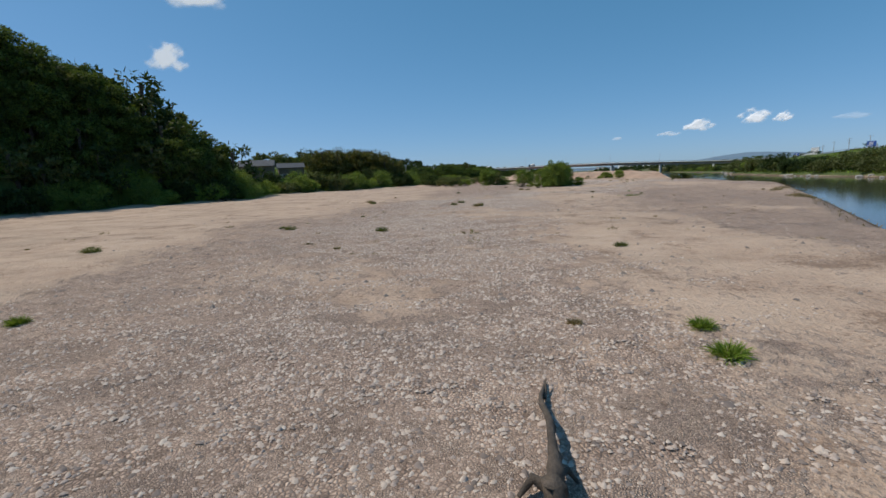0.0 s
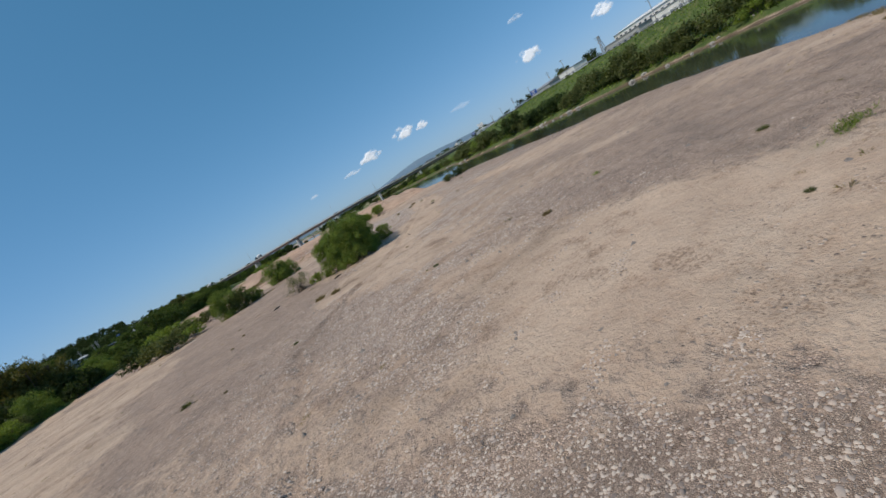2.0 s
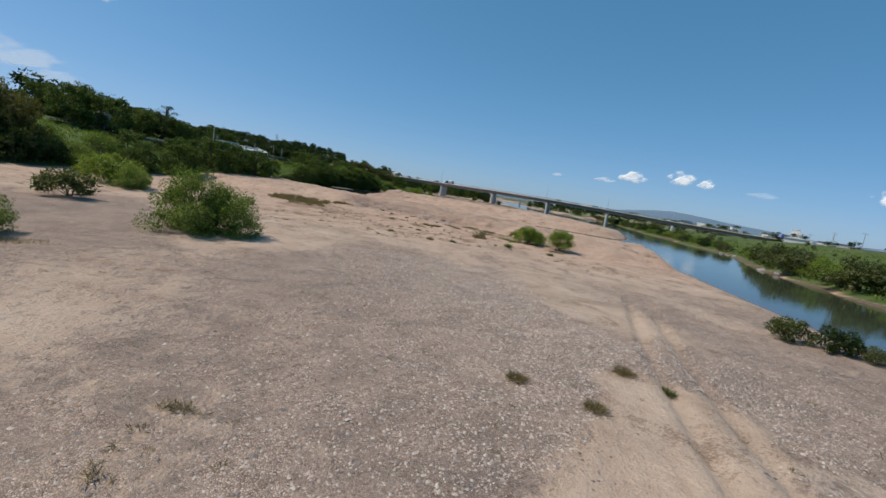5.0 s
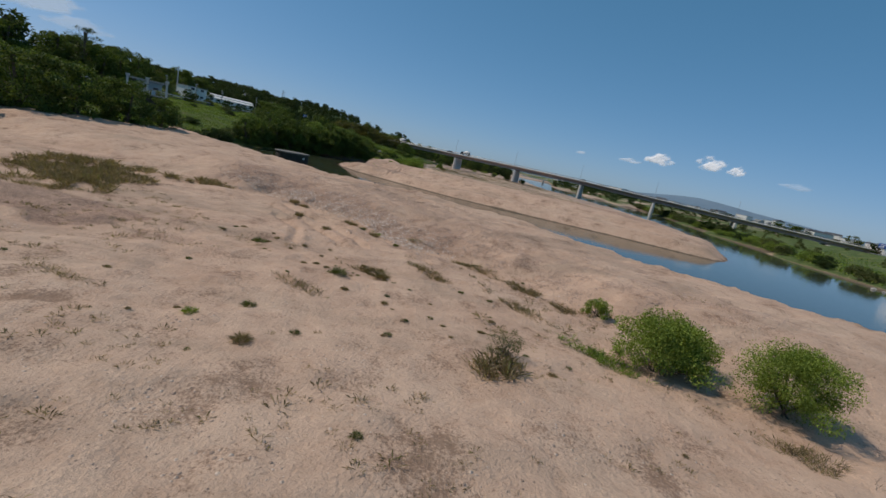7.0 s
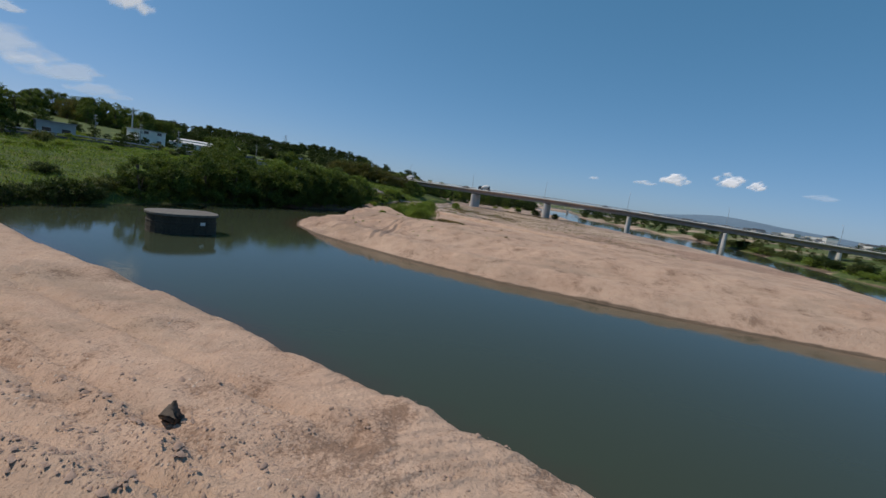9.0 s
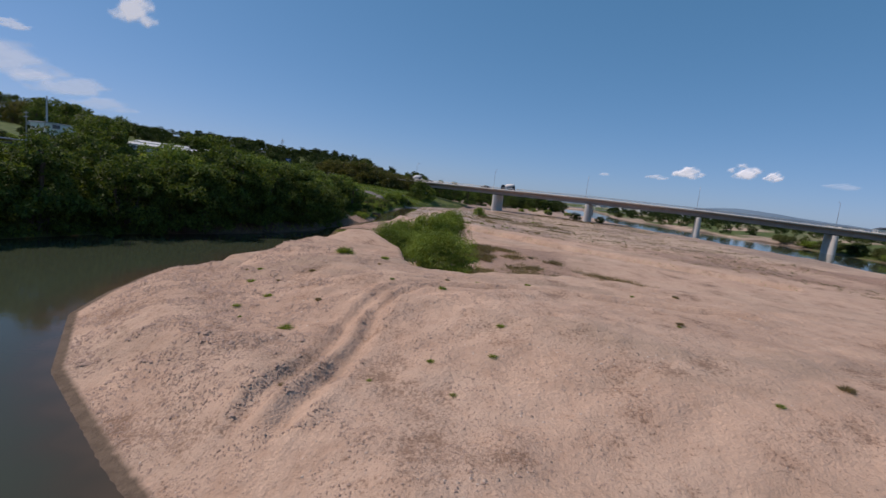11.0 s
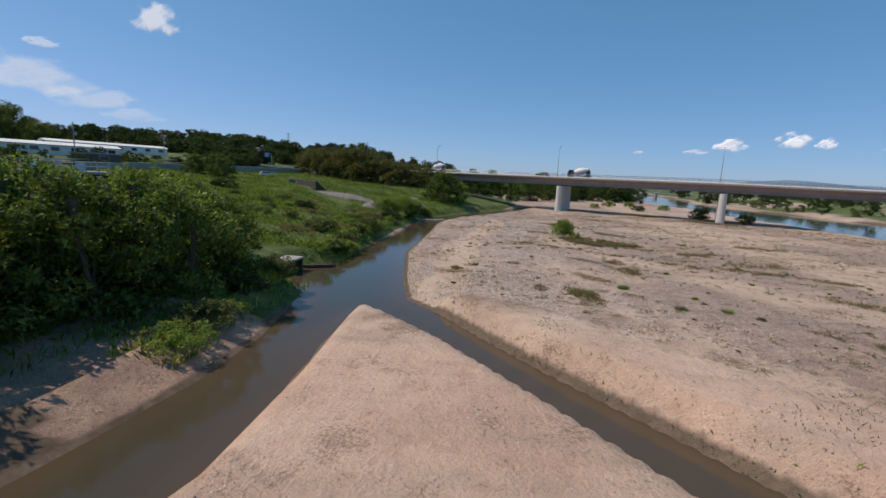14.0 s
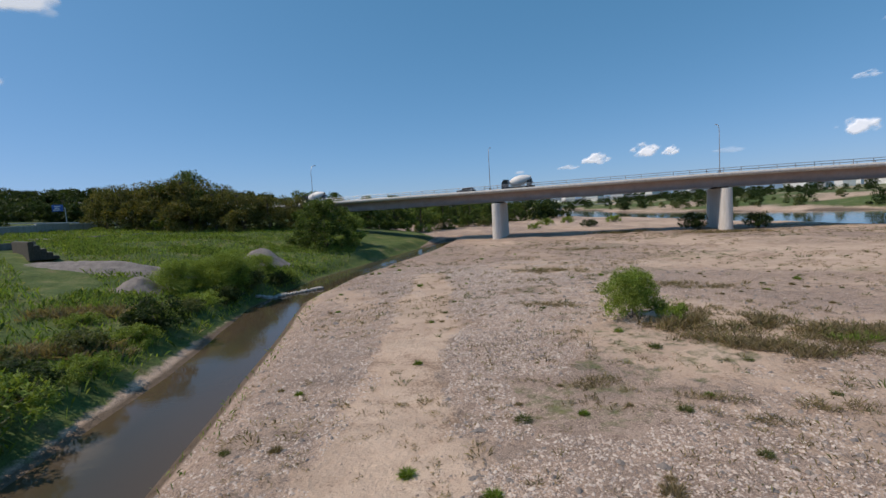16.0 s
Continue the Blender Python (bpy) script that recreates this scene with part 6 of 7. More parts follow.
def make_heap(name, x, y, rx, ry, h, mat, label, seed, n=26):
    q = np.random.default_rng(seed)
    a = np.linspace(-1.25, 1.25, n)
    u, v = np.meshgrid(a, a)
    d = np.sqrt(u ** 2 + v ** 2)
    px, py = x + u * rx, y + v * ry
    z = ground_z(px.ravel(), py.ravel()).reshape(px.shape) - 0.25 + (h + 0.25) * np.exp(-1.7 * d ** 2.2) * (1 + 0.18 * fbm(px, py, 1.2, 3, seed)) + 0.06 * q.normal(size=px.shape)
    i, j = np.meshgrid(np.arange(n - 1), np.arange(n - 1))
    f = np.stack([j * n + i, j * n + i + 1, (j + 1) * n + i + 1, (j + 1) * n + i], -1).reshape(-1, 4)
    return tagged(part(name, mesh_np(name, np.stack([px, py, z], -1).reshape(-1, 3), f, True), mat), label, "gravel heap")


make_heap("gravel_heap", -38.0, 298, 3.4, 2.6, 2.0, MAT_ROCK, "grey gravel heap beside the stream", 5)
make_heap("gravel_heap", -43.0, 279.5, 2.2, 1.8, 1.2, MAT_ROCK, "small grey gravel heap in the grass", 6)
make_heap("gravel_heap", -50, 288, 9, 2.6, 0.9, MAT_ROCK, "low grey gravel bank in the grass", 7)


def make_stone(size, seed):
    q = np.random.default_rng(seed)
    out = bmesh.new()
    bmesh.ops.create_icosphere(out, subdivisions=1, radius=size)
    for v in out.verts:
        v.co *= 1 + q.normal() * 0.16
        v.co.z *= 0.6
    return out


def rock(x, y, size, seed, mat=MAT_CONC_MID, label="pale angular rock at the water's edge", group="edge rocks"):
    o = tagged(part("rock", make_stone(size, seed), mat), label, "rock", group)
    o.location = (x, y, max(ground_z(x, y), ZW) + size * 0.15)
    return o


q = np.random.default_rng(101)
for k in range(26):
    f = k / 25
    rock(-34.2 + 5.2 * f + q.normal() * 0.15, 283.2 + 4.6 * f + q.normal() * 0.15, q.uniform(0.25, 0.42), 200 + k, MAT_CONC_MID, "rounded stone of a low weir across the stream", "weir stones")
for k, (y, n) in enumerate([(-64, 5), (-47, 4), (-25, 4), (104, 6), (60, 5), (-8, 3)]):
    e = float(np.interp(y, FAR_BANK[:, 0], FAR_BANK[:, 1]))
    for _ in range(n):
        rock(e + q.uniform(-0.8, 0.6), y + q.normal() * 3, q.uniform(0.35, 0.85), 300 + 10 * k + n)


def make_log(name, points, radii, label, twigs=()):
    t = tagged(empty(name), label, "driftwood")
    q = np.random.default_rng(len(points) + int(abs(points[0][0]) * 10))
    s, fine = np.linspace(0, 1, len(points)), np.linspace(0, 1, 4 * len(points))
    pts = np.array([(x, y, ground_z(x, y) + h) for x, y, h in points])
    thick = np.interp(fine, s, radii)
    pts = np.stack([np.interp(fine, s, pts[:, k]) for k in range(3)], -1) + q.normal(size=(len(fine), 3)) * thick[:, None] * 0.12
    v, f = tube(pts, thick, 10)
    v = v + q.normal(size=v.shape) * np.repeat(thick, 10)[:, None] * 0.14
    part("trunk", mesh_np("trunk", v, f, False), MAT_DRIFT, t)
    for tw, rad in twigs:
        part("branch", mesh_np("branch", *tube([(x, y, ground_z(x, y) + h) for x, y, h in tw], np.linspace(rad, rad * 0.3, len(tw)), 6), True), MAT_DRIFT, t)


make_log("driftwood_log", [(-28.97, -165.5, 0.24), (-28.95, -165.4, 0.26), (-28.9, -164.8, 0.28), (-28.85, -164.0, 0.22), (-28.9, -163.2, 0.14), (-28.75, -162.4, 0.06)], [0.03, 0.13, 0.06, 0.045, 0.035, 0.015], "dark weathered driftwood log with a root stump on gravel",
         [([(-28.95, -165.2, 0.15), (-29.15, -165.05, 0.16), (-29.3, -165.2, 0.05)], 0.09), ([(-28.9, -165.0, 0.15), (-28.75, -164.85, 0.14), (-28.65, -164.95, 0.05)], 0.06), ([(-28.82, -163.0, 0.05), (-28.78, -162.75, 0.12), (-28.76, -162.55, 0.16)], 0.03), ([(-28.86, -163.8, 0.18), (-28.96, -163.5, 0.22)], 0.03)])
make_log("driftwood_stump", [(-6.6, 73.3, -0.02), (-6.62, 73.25, 0.16), (-6.58, 73.3, 0.5)], [0.3, 0.2, 0.04], "dark pointed stump on piled sand")
make_log("driftwood_stick", [(-11.35, -64.4, 0.05), (-11.2, -63.7, 0.06), (-11.0, -62.9, 0.05)], [0.05, 0.045, 0.03], "thin grey driftwood stick on sand")
make_log("driftwood_log", [(-20.9, -60.4, 0.05), (-20.4, -60.15, 0.09), (-19.9, -59.8, 0.04)], [0.06, 0.12, 0.05], "short dark driftwood piece on sand", [([(-20.5, -60.1, 0.1), (-20.1, -60.4, 0.14), (-19.9, -60.6, 0.06)], 0.05)])
make_log("driftwood_log", [(-28.2, -55.2, 0.04), (-27.7, -54.6, 0.06), (-27.3, -54.0, 0.04)], [0.05, 0.1, 0.03], "dark driftwood branch on sand")
make_log("driftwood_log", [(-33.4, 178.6, 0.2), (-32.6, 180.4, 0.3), (-31.6, 182, 0.1)], [0.14, 0.12, 0.05], "pale dead branch on the muddy bank", [([(-32.8, 180, 0.2), (-32.2, 179.6, 0.6)], 0.06)])
make_log("driftwood_log", [(-35.0, 171.6, 0.2), (-33.6, 172.4, 0.3), (-32.4, 172.6, 0.1)], [0.12, 0.1, 0.05], "pale dead branch on the muddy bank")


def make_old_tyre(x, y, turn):
    v, f = tube([(0.3 * math.cos(a), 0.3 * math.sin(a), 0.1) for a in np.linspace(0, 2 * math.pi, 17)], [0.1] * 17, 8)
    o = tagged(part("old_tyre", mesh_np("old_tyre", v, f, True), MAT_BLACK), "old black tyre half sunk in gravel", "tyre", "old tyres")
    o.matrix_basis = Matrix.Translation((x, y, ground_z(x, y) - 0.06)) @ Matrix.Rotation(turn, 4, "Z") @ Matrix.Diagonal((0.8, 0.8, 0.8, 1))


for x, y, a in ((3.1, -44.3, 0.4), (-3.95, 171.2, 0.2), (-3.2, 170.5, 1.4), (0.3, 167.5, 0.7)):
    make_old_tyre(x, y, a)

# ---------------------------------------------------------------- buildings, poles and signs
def window(parent, w, h, at, turn=0.0):
    """A framed pane that faces local -y."""
    o = part("window", box(w, 0.12, h, at, 0.0, None, turn), MAT_STEEL, parent)
    d = Matrix.Rotation(turn, 3, "Z") @ Vector((0, -0.03, 0))
    part("pane", box(w - 0.2, 0.1, h - 0.2, (at[0] + d.x, at[1] + d.y, at[2] + 0.1), 0.0, None, turn), MAT_GLASS, o)


def make_shed(name, x, y, turn, w, d, h, wall, roof, label, rows=1, gable=0.0, sink=0.6):
    m = Matrix.Translation((x, y, ground_z(x, y) - sink)) @ Matrix.Rotation(turn, 4, "Z")
    t = tagged(empty(name, m), label, "building")
    part("wall", box(w, d, h + sink, (0, 0, 0), 0.05), wall, t)
    if gable:
        out = bmesh.new()
        z = h + sink
        v = [out.verts.new(c) for c in [(-w / 2 - 0.5, -d / 2 - 0.5, z), (w / 2 + 0.5, -d / 2 - 0.5, z), (w / 2 + 0.5, d / 2 + 0.5, z), (-w / 2 - 0.5, d / 2 + 0.5, z), (-w / 2 - 0.5, 0, z + gable), (w / 2 + 0.5, 0, z + gable)]]
        for f in ((0, 1, 5, 4), (2, 3, 4, 5), (0, 4, 3), (1, 2, 5), (3, 2, 1, 0)):
            out.faces.new([v[k] for k in f])
        part("roof", out, roof, t)
    else:
        part("roof", box(w + 0.5, d + 0.5, 0.35, (0, 0, h + sink), 0.06), roof, t)
    n = max(2, int(w / 4.5))
    for level in range(rows):
        for k in range(n):
            for side, tn in ((-1, 0.0), (1, math.pi)):
                window(t, min(2.0, w / n * 0.6), 1.2, (-w / 2 + (k + 0.5) * w / n, side * (d / 2 + 0.02), sink + 0.9 + level * 3.2), tn)
    part("door", box(1.1, 0.08, 2.1, (-w / 2 + 1.1, -d / 2 - 0.03, sink), 0.02), MAT_GREYWALL, t)
    return t


# works on the right bank
make_shed("factory_hall", 181, 6, 1.16, 86, 26, 6.6, MAT_WHITE, MAT_WHITE, "long white factory hall behind the levee", 2, 1.8)
make_shed("factory_annex", 160, 24, 1.16, 30, 7, 3.4, MAT_GREYWALL, MAT_ROOFGREY, "low grey annex in front of the factory", 1)
make_shed("factory_annex", 152, -6, 1.16, 26, 7, 3.8, MAT_WHITE, MAT_ROOFGREY, "low white annex in front of the factory", 1)
make_shed("works_office", 176, 74, 1.16, 22, 8, 4.2, MAT_WHITE, MAT_ROOFGREY, "small white works office on the levee road", 1)
make_shed("long_shed", 206, 128, 1.1, 46, 10, 4.0, MAT_GREYWALL, MAT_ROOFGREY, "long grey shed behind the levee", 1, 1.5)
make_shed("white_depot", 222, 238, 0.9, 26, 12, 5.0, MAT_WHITE, MAT_WHITE, "white depot building beyond the levee", 1, 1.5)
make_shed("works_tower", 232, 252, 0.9, 5, 5, 11.0, MAT_WHITE, MAT_WHITE, "white square works tower", 2)
# left bank
make_shed("white_block", -131.5, 240.5, 1.27, 11, 7, 5.4, MAT_WHITE, MAT_GREYWALL, "white two-storey building on the upper bank", 2)
make_shed("glass_house", -150, 300, 1.1, 46, 8, 2.6, MAT_WHITE, MAT_WHITE, "long low white greenhouse on the upper bank", 1, 0.9)
make_shed("glass_house", -172, 352, 1.1, 40, 8, 2.6, MAT_WHITE, MAT_WHITE, "long low white greenhouse on the upper bank", 1, 0.9)
make_shed("low_store", -118, 292, 0.5, 9, 5, 2.3, MAT_TIMBER, MAT_ROOFGREY, "low flat-roofed timber store on the bank", 1)
make_shed("water_house", -112, 180, 0.9, 8, 5, 3.4, MAT_GREYWALL, MAT_ROOFGREY, "grey pump house by the bank road", 1)
make_shed("tiled_house", -121, -2, 0.4, 12, 9, 5.4, MAT_TIMBER, MAT_ROOF, "dark timber house with a grey tiled gable roof", 1, 2.4)
make_shed("tiled_house", -116, 16, 0.5, 10, 8, 4.6, MAT_TIMBER, MAT_ROOF, "small house with a dark tiled gable roof", 1, 2.0)
make_shed("tiled_house", -250, 560, 0.5, 16, 10, 5.4, MAT_GREYWALL, MAT_ROOF, "hillside house with a grey roof", 2, 2.2)
make_shed("tiled_house", -226, 545, 0.2, 14, 9, 5.0, MAT_WHITE, MAT_ROOF, "white hillside house with a grey roof", 2, 2.0)
q = np.random.default_rng(111)
for k in range(46):
    x, y = q.uniform(230, 900), q.uniform(700, 1500)
    make_shed("far_house", x, y, q.uniform(0, 3), q.uniform(12, 34), q.uniform(10, 16), q.uniform(5, 13), (MAT_WHITE, MAT_GREYWALL, MAT_WHITE)[k % 3], (MAT_ROOFGREY, MAT_ROOF)[k % 2], "distant town building beyond the river", 1, (0.0, 3.0)[k % 2])


def make_intake(x, y, turn, top, w, d, deck, gantry, label):
    """A sluice tower: dark shaft, deck with rails, machines and a gantry."""
    z = ground_z(x, y) - 0.4
    t = tagged(empty("sluice_tower", Matrix.Translation((x, y, z)) @ Matrix.Rotation(turn, 4, "Z")), label, "sluice tower", "sluice towers")
    up = top - z
    part("shaft", box(w, d, up, (0, 0, 0), 0.06), MAT_CONC_DARK, t, "dark stained concrete shaft")
    part("deck", box(deck, d + 1.2, 0.3, (-(deck - w) / 2 + 0.3, 0, up), 0.04), MAT_CONC_MID, t)
    left, right = -(deck - w) / 2 + 0.3 - deck / 2 + 0.1, -(deck - w) / 2 + 0.3 + deck / 2 - 0.1
    for side in (-1, 1):
        py = side * (d / 2 + 0.5)
        for h in (0.55, 1.05):
            part("rail", mesh_np("rail", *tube([(left, py, up + 0.3 + h), (right, py, up + 0.3 + h)], [0.04, 0.04], 6)), MAT_STEEL, t)
        for px in np.linspace(left, right, int(deck / 1.3) + 2):
            part("rail_post", mesh_np("rail_post", *tube([(px, py, up + 0.28), (px, py, up + 1.4)], [0.04, 0.04], 6)), MAT_STEEL, t)
    for k in range(3):
        part("gate_drive", box(0.7, 0.6, 0.9 + 0.2 * (k % 2), (left + 1.2 + k * deck / 4, 0, up + 0.3), 0.08), (MAT_PALEBLUE, MAT_GREYWALL)[k % 2], t, "pale blue gate machine")
    if gantry:
        for k in range(3):
            px = left + 0.4 + k * (deck - 0.8) / 2
            part("gantry_post", box(0.4, 0.4, gantry, (px, 0, up + 0.3), 0.03), MAT_CONC, t)
            part("post_head", box(0.8, 0.6, 0.35, (px, 0, up + 0.3 + gantry), 0.03), MAT_CONC, t)
        part("gantry_beam", box(deck - 0.4, 0.25, 0.3, ((left + right) / 2, 0, up + gantry - 0.1), 0.03), MAT_CONC_MID, t)


make_intake(-64.7, 113.8, 0.62, 7.3, 4.6, 3.6, 8.0, 3.0, "dark concrete sluice tower with a pale gantry on the green bank")
make_intake(-63.0, 236.0, 0.8, 7.4, 2.4, 2.4, 8.0, 0.0, "slim dark concrete sluice tower with a railed deck")


def make_tank():
    x, y = -115.2, 115.4
    t = tagged(empty("round_tank", Matrix.Translation((x, y, ground_z(x, y) - 0.3))), "grey round tank by the bank road", "tank")
    part("shell", mesh_np("shell", *tube([(0, 0, 0), (0, 0, 6.6), (0, 0, 7.0), (0, 0, 7.3)], [2.4, 2.4, 1.8, 0.1], 20), True), MAT_GREYWALL, t)


make_tank()


def make_pole(x, y, h, arms, label, rad=0.16, mat=MAT_CONC_MID):
    t = tagged(empty("utility_pole", Matrix.Translation((x, y, ground_z(x, y) - 0.3)) @ Matrix.Rotation(1.16, 4, "Z")), label, "utility pole", "utility poles")
    part("pole", mesh_np("pole", *tube([(0, 0, 0), (0, 0, h)], [rad, rad * 0.6], 8), True), mat, t)
    for k in range(arms):
        part("crossarm", box(0.12, 2.2, 0.12, (0, 0, h - 0.5 - 0.9 * k)), MAT_STEEL, t)
    if arms > 1:
        part("transformer", box(0.5, 0.5, 0.8, (0.35, 0, h - 3.2), 0.06), MAT_GREYWALL, t)


for n, (x, y, h) in enumerate([(144.4, 49.2, 9.5), (150, 66, 8.5), (158, 92, 8), (166, 118, 8), (176, 145, 8), (187, 172, 8), (197, 198, 7.5), (139, 22, 9), (133, -8, 9.5), (212, 232, 7), (228, 262, 8), (240, 285, 8), (252, 300, 9)]):
    make_pole(x, y, h, 1 + n % 2, "concrete utility pole with crossarms on the levee road")
make_pole(-144.6, 249.5, 14.0, 0, "tall dark antenna mast behind the white building", 0.35, MAT_STEEL)
for x, y, h in [(-118, 200, 8), (-114, 214, 8), (-110, 228, 8), (-122, 290, 10), (-130, 330, 9), (-118, -22, 12), (-112, -44, 8)]:
    make_pole(x, y, h, 2, "grey utility pole on the upper bank road")


def make_lattice(x, y, h, w, label):
    """A lattice mast: four legs with crossed braces."""
    t = tagged(empty("lattice_mast", Matrix.Translation((x, y, ground_z(x, y) - 0.3))), label, "mast", "lattice masts")
    legs = [(a, b) for a in (-1, 1) for b in (-1, 1)]
    for a, b in legs:
        part("leg", mesh_np("leg", *tube([(a * w, b * w, 0), (a * w * 0.2, b * w * 0.2, h)], [0.14, 0.09], 4)), MAT_STEEL, t)
    for k in range(6):
        z0, z1 = h * k / 6, h * (k + 1) / 6
        s0, s1 = w * (1 - 0.8 * k / 6), w * (1 - 0.8 * (k + 1) / 6)
        for (a, b), (c, d) in (((-1, -1), (1, -1)), ((1, -1), (1, 1)), ((1, 1), (-1, 1)), ((-1, 1), (-1, -1))):
            part("brace", mesh_np("brace", *tube([(a * s0, b * s0, z0), (c * s1, d * s1, z1)], [0.07, 0.07], 4)), MAT_STEEL, t)
    for z in (0.8, 0.9):
        part("crossarm", mesh_np("crossarm", *tube([(-w * 1.4, 0, h * z), (w * 1.4, 0, h * z)], [0.1, 0.1], 4)), MAT_STEEL, t)


make_lattice(114.2 + 22, -17.2, 11, 1.2, "grey steel lattice mast behind the levee")
make_lattice(150, 30, 9.5, 1.0, "grey steel lattice mast behind the levee")
make_lattice(-267, 693, 24, 2.6, "distant steel lattice mast on the wooded hill")


def make_sign(x, y, top, w, h, turn, label):
    t = tagged(empty("road_sign", Matrix.Translation((x, y, ground_z(x, y) - 0.2)) @ Matrix.Rotation(turn, 4, "Z")), label, "road sign", "blue road signs")
    up = top - ground_z(x, y) + 0.2
    part("post", mesh_np("post", *tube([(w * 0.5 + 0.4, 0, 0), (w * 0.5 + 0.4, 0, up - h * 0.5), (0, 0, up - h * 0.5)], [0.14, 0.12, 0.09], 7), True), MAT_STEEL, t)
    board = part("board", box(w, 0.08, h, (0, -0.15, up - h), 0.02), MAT_BLUE, t, "blue direction board")
    for k in range(3):
        part("bar", box(w * (0.55, 0.4, 0.6)[k], 0.02, h * 0.12, (-0.05 * w * k, -0.21, up - h * (0.32 + 0.26 * k)), 0.0), MAT_WHITE, board)


make_sign(153.0, 84.0, 12.6, 3.6, 2.6, -0.9, "blue road sign with white lettering bars over the levee road")
make_sign(202.8, 226.2, 10.9, 3.0, 2.2, -0.9, "blue road sign with white lettering bars far down the road")
make_sign(-127.4, 392.0, 16.0, 2.8, 2.1, 0.4, "blue road sign with white lettering bars beside the bank road")

# bank road with its guard rail on the left, road on the levee
def make_road(name, line, wide, lift, mat, label, rail=None, kind="structure"):
    pts = np.array(line, float)
    s = np.concatenate([[0], np.cumsum(np.linalg.norm(np.diff(pts, axis=0), axis=1))])
    t = np.arange(0, s[-1], 3.0)
    x, y = np.interp(t, s, pts[:, 0]), np.interp(t, s, pts[:, 1])
    way = unit(np.gradient(np.stack([x, y], -1), axis=0))
    nrm = np.stack([-way[:, 1], way[:, 0]], -1)
    offs = np.linspace(-wide / 2, wide / 2, 5)
    z = np.max([ground_z(x + nrm[:, 0] * o, y + nrm[:, 1] * o) for o in offs], axis=0)
    z = np.convolve(np.pad(z, 4, mode="edge"), np.ones(9) / 9, "valid") + lift
    rows = [np.stack([x + nrm[:, 0] * o, y + nrm[:, 1] * o, z + dz], -1) for o, dz in ((-wide / 2 - 0.3, -1.2), (-wide / 2, 0), (wide / 2, 0), (wide / 2 + 0.3, -1.2))]
    v = np.stack(rows, 1).reshape(-1, 3)
    f = [(4 * a + b, 4 * a + b + 1, 4 * a + b + 5, 4 * a + b + 4) for a in range(len(x) - 1) for b in range(3)]
    tagged(part(name, mesh_np(name, v, f, False), mat), label, "road", kind=kind)
    if rail:
        g = tagged(empty("guard_rail"), rail, "guard rail")
        o = wide / 2 - 0.4
        path = np.stack([x + nrm[:, 0] * o, y + nrm[:, 1] * o, z + 0.7], -1)
        part("beam", mesh_np("beam", *tube(path, [0.16] * len(path), 5), True), MAT_STEEL, g)
        pm = mesh_np("post", *tube([(0, 0, -0.75), (0, 0, 0.05)], [0.07, 0.07], 6))
        pm.materials.append(MAT_STEEL)
        for p in path[::2]:
            part("post", pm, None, g).location = p


make_road("bank_road", [(-118, 100), (-108, 160), (-104, 210), (-108, 260), (-118, 310), (-122, 360), (-112, 400), (-99, 376)], 6.0, 0.35, MAT_ASPHALT, "asphalt road along the upper left bank", "white steel guard rail of the bank road")
make_road("levee_road", [(98, -180), (118, -60), (128, 0), (142, 60), (164, 120), (190, 190), (214, 240), (260, 262)], 6.0, 0.35, MAT_ASPHALT, "asphalt road on top of the levee", "steel guard rail of the levee road")
def make_wall(line, height, thick):
    """A low concrete retaining wall in straight lengths with a coping."""
    t = tagged(empty("retaining_wall"), "weathered grey concrete retaining wall below the bank road", "wall")
    for (ax, ay), (bx, by) in zip(line[:-1], line[1:]):
        run, ang = math.hypot(bx - ax, by - ay), math.atan2(by - ay, bx - ax)
        n = max(1, round(run / 8))
        for k in range(n):
            x, y = ax + (bx - ax) * (k + 0.5) / n, ay + (by - ay) * (k + 0.5) / n
            z = ground_z(x, y) - 0.5
            part("wall_length", box(run / n - 0.03, thick, height + 0.5, (x, y, z), 0.02, None, ang), MAT_CONC_MID, t)
            part("coping", box(run / n - 0.02, thick + 0.16, 0.18, (x, y, z + height + 0.5), 0.03, None, ang), MAT_CONC, t)


make_wall([(-99, 268), (-102, 290), (-99, 316), (-93, 336), (-90, 350)], 1.5, 0.4)
make_road("bank_track", [(-100, 318), (-86, 314), (-76, 318), (-66, 330)], 2.6, 0.06, MAT_ROCK, "pale gravel track on the grassy bank")

# ---------------------------------------------------------------- distance and clouds
def make_range(name, az0, az1, dist, profile, mat, label):
    """A far range of hills: heights over bearings, clockwise from +y in degrees."""
    n = 90
    az = np.linspace(az0, az1, n)
    h = np.interp(az, [p[0] for p in profile], [p[1] for p in profile]) * (1 + 0.06 * fbm(az * 7, az * 0, 9, 4, 3)) + 3
    rad = np.radians(az)
    rows = [np.stack([np.sin(rad) * (dist + k), np.cos(rad) * (dist + k), z], -1) for k, z in ((0, np.full(n, -5.0)), (60, h * 0.45), (190, h * 0.85), (330, h), (700, h * 0.3))]
    v = np.concatenate(rows)
    f = [(a * n + b, a * n + b + 1, (a + 1) * n + b + 1, (a + 1) * n + b) for a in range(4) for b in range(n - 1)]
    return tagged(part(name, mesh_np(name, v, f, True), mat), label, "hills", kind="structure")


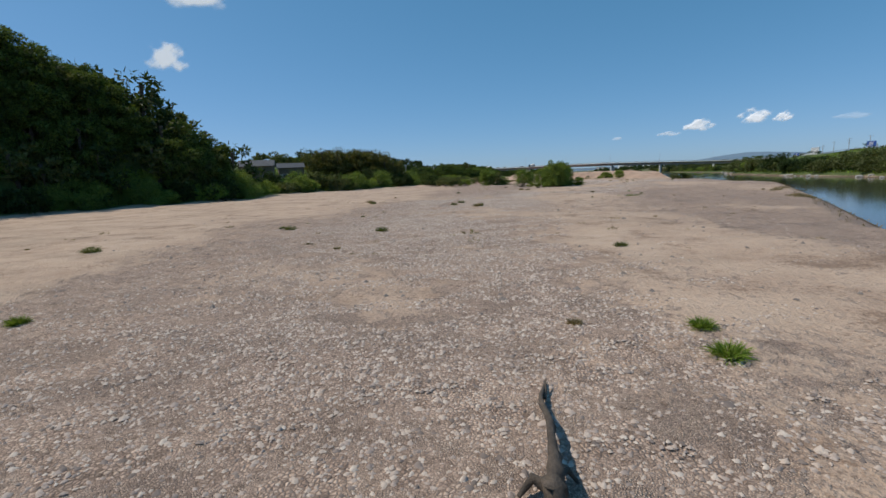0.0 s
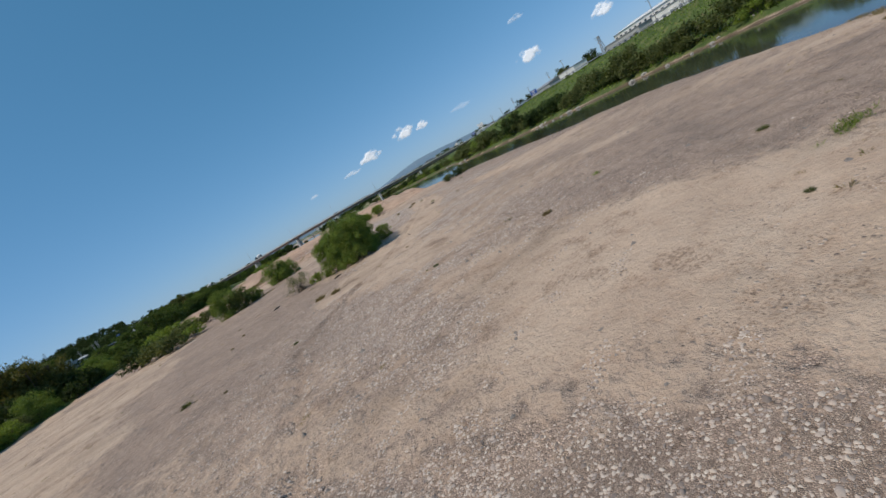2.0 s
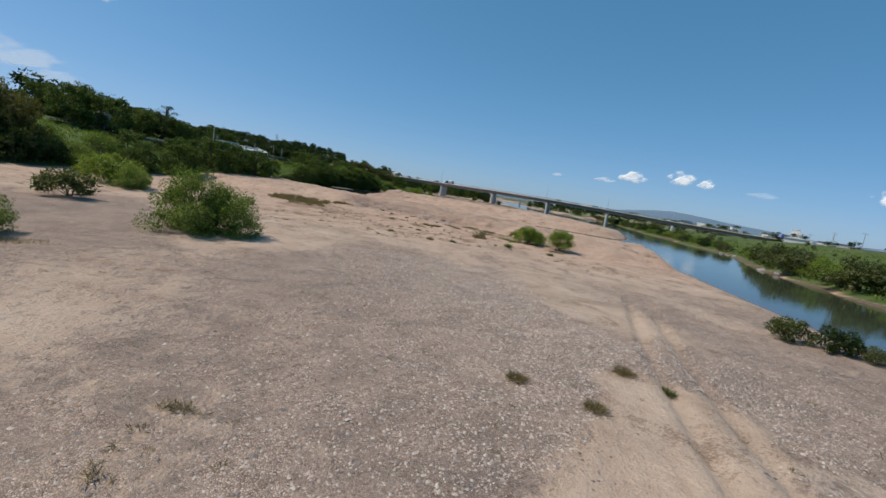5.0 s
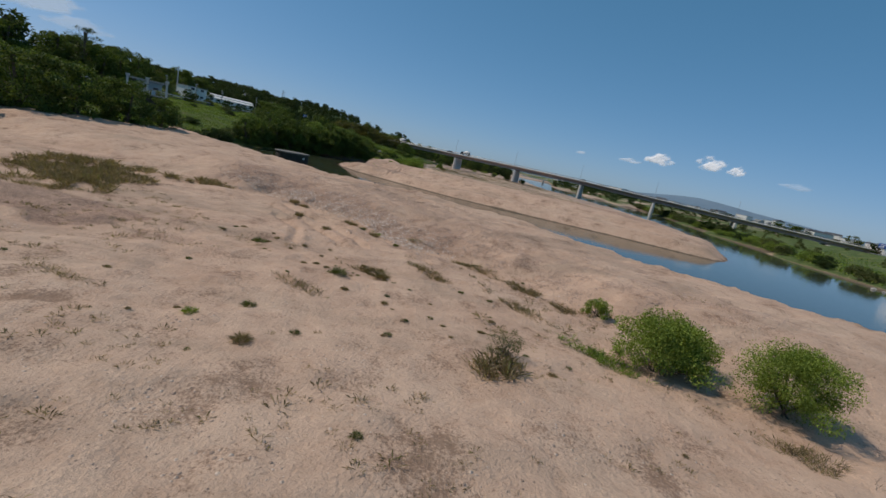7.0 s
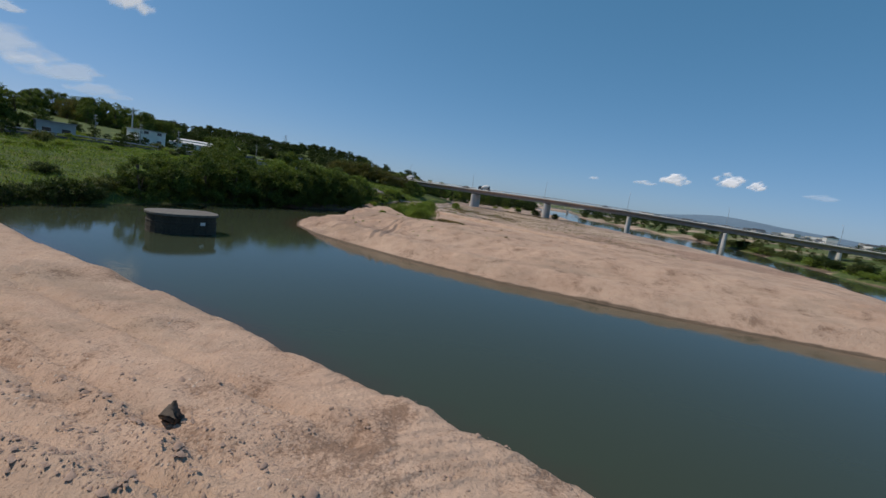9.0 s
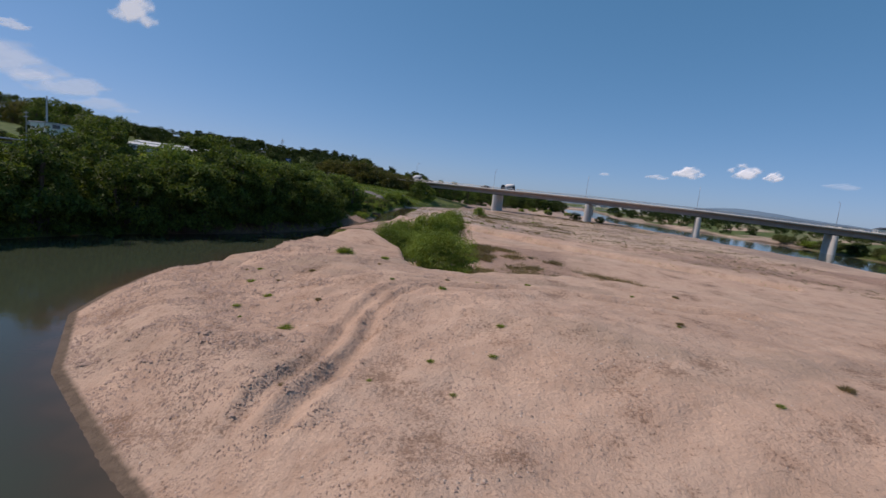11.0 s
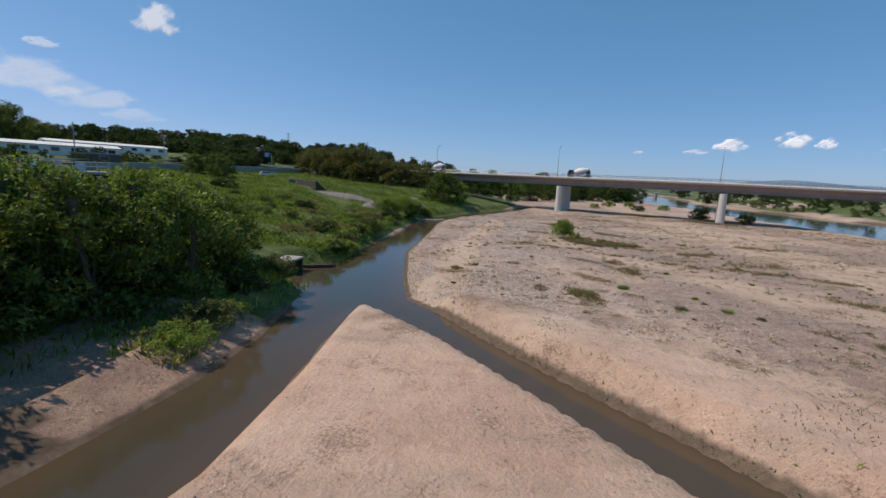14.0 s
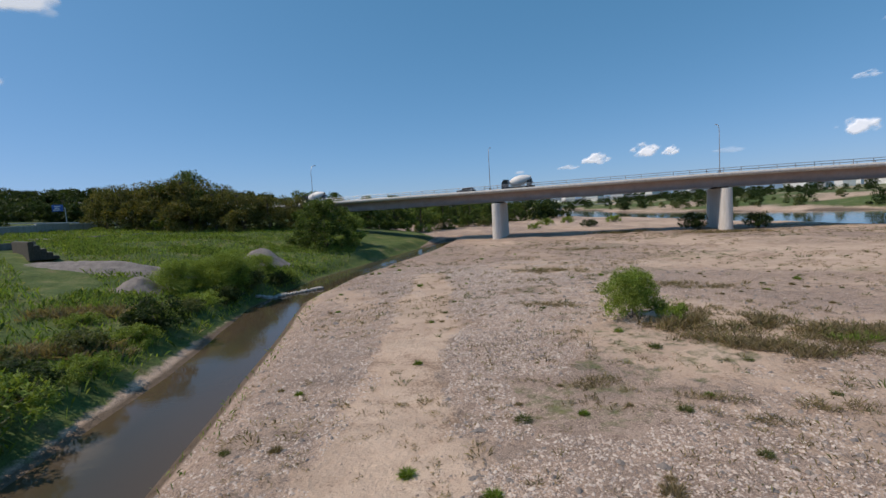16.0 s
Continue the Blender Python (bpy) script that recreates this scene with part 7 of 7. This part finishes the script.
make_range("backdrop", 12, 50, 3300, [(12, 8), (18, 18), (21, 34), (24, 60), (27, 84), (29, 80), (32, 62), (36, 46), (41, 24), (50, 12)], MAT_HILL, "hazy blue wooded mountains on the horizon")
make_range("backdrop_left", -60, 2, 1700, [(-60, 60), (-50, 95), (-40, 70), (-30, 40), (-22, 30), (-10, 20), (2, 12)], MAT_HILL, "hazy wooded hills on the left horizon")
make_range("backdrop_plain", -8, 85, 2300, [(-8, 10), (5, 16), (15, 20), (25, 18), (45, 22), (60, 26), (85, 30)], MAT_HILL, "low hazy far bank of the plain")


def make_cloud(x, y, z, w, h, seed, thick=0.9):
    """A small far fair-weather cloud, thick in the middle and frayed at the rim."""
    nu, nv = 64, 36
    u, v = np.meshgrid(np.linspace(-1, 1, nu), np.linspace(-1, 1, nv))
    way = np.array([y, -x, 0.0]) / math.hypot(x, y)
    back = np.array([x, y, 0.0]) / math.hypot(x, y)
    lump = fbm(u * 3.2, v * 2.2 + 5, 1.0, 5, seed)
    under = np.where(v < -0.1, 2.2 * (v + 0.1) ** 2 * 2.4, 0)
    d = np.clip(1.0 - (u / 0.85) ** 2 - (v / 0.8) ** 2 - under + 1.0 * lump, 0, 1)
    density = smooth(0.05, 1.0, d) * thick * smooth(1.0, 0.86, np.abs(u)) * smooth(1.0, 0.86, np.abs(v))
    bulge = -40 * np.sqrt(d)
    p = np.array([x, y, z]) + way * (u * w * 0.62)[..., None] + back * bulge[..., None] + np.array([0, 0, 1.0]) * (v * h * 0.72 + h * 0.2)[..., None]
    i, j = np.meshgrid(np.arange(nu - 1), np.arange(nv - 1))
    f = np.stack([j * nu + i, j * nu + i + 1, (j + 1) * nu + i + 1, (j + 1) * nu + i], -1).reshape(-1, 4)
    me = mesh_np("cloud", p.reshape(-1, 3), f, True)
    me.attributes.new("vapour", "FLOAT", "POINT").data.foreach_set("value", density.astype(np.float32).ravel())
    tagged(part("cloud", me, MAT_CLOUD), "small white fair-weather cloud", "cloud", "clouds")


# bearing clockwise from +y and height over the horizon in degrees, width and height in metres
CLOUDS = [(22.7, 4.1, 240, 130, 1, 0.9), (27.8, 4.4, 250, 140, 2, 0.9), (30.2, 4.3, 130, 95, 3, 0.8), (45.4, 4.5, 230, 150, 4, 0.8), (19.6, 3.6, 190, 50, 5, 0.45), (14.0, 3.5, 110, 40, 6, 0.4), (54.4, 4.5, 200, 130, 7, 0.8), (45.9, 9.1, 170, 60, 14, 0.35), (49.0, 13.1, 330, 110, 15, 0.25), (35.5, 3.9, 230, 60, 16, 0.2),
          (-38.4, 12.7, 330, 270, 8, 0.9), (-47.0, 9.6, 210, 80, 9, 0.6), (-48.5, 5.9, 800, 300, 10, 0.55), (-43.5, 5.0, 560, 190, 11, 0.45), (-40.6, 4.0, 420, 130, 12, 0.35), (-35.3, 19.0, 620, 300, 13, 0.9)]
for bearing, rise, w, h, seed, thick in CLOUDS:
    make_cloud(4550 * math.sin(radians(bearing)), 60 + 4550 * math.cos(radians(bearing)), 8 + 4550 * math.tan(radians(rise)), w, h, seed, thick)

# models that stand for nothing themselves
discard(b_will, b_will2, b_fine, b_fresh, b_fresh2, b_sparse, b_low, b_olive, b_dark, t_bank, t_bank2, t_bank3, t_bamboo, t_pine, t_far, t_far2, g_green, g_dry, g_weed, g_leafy)
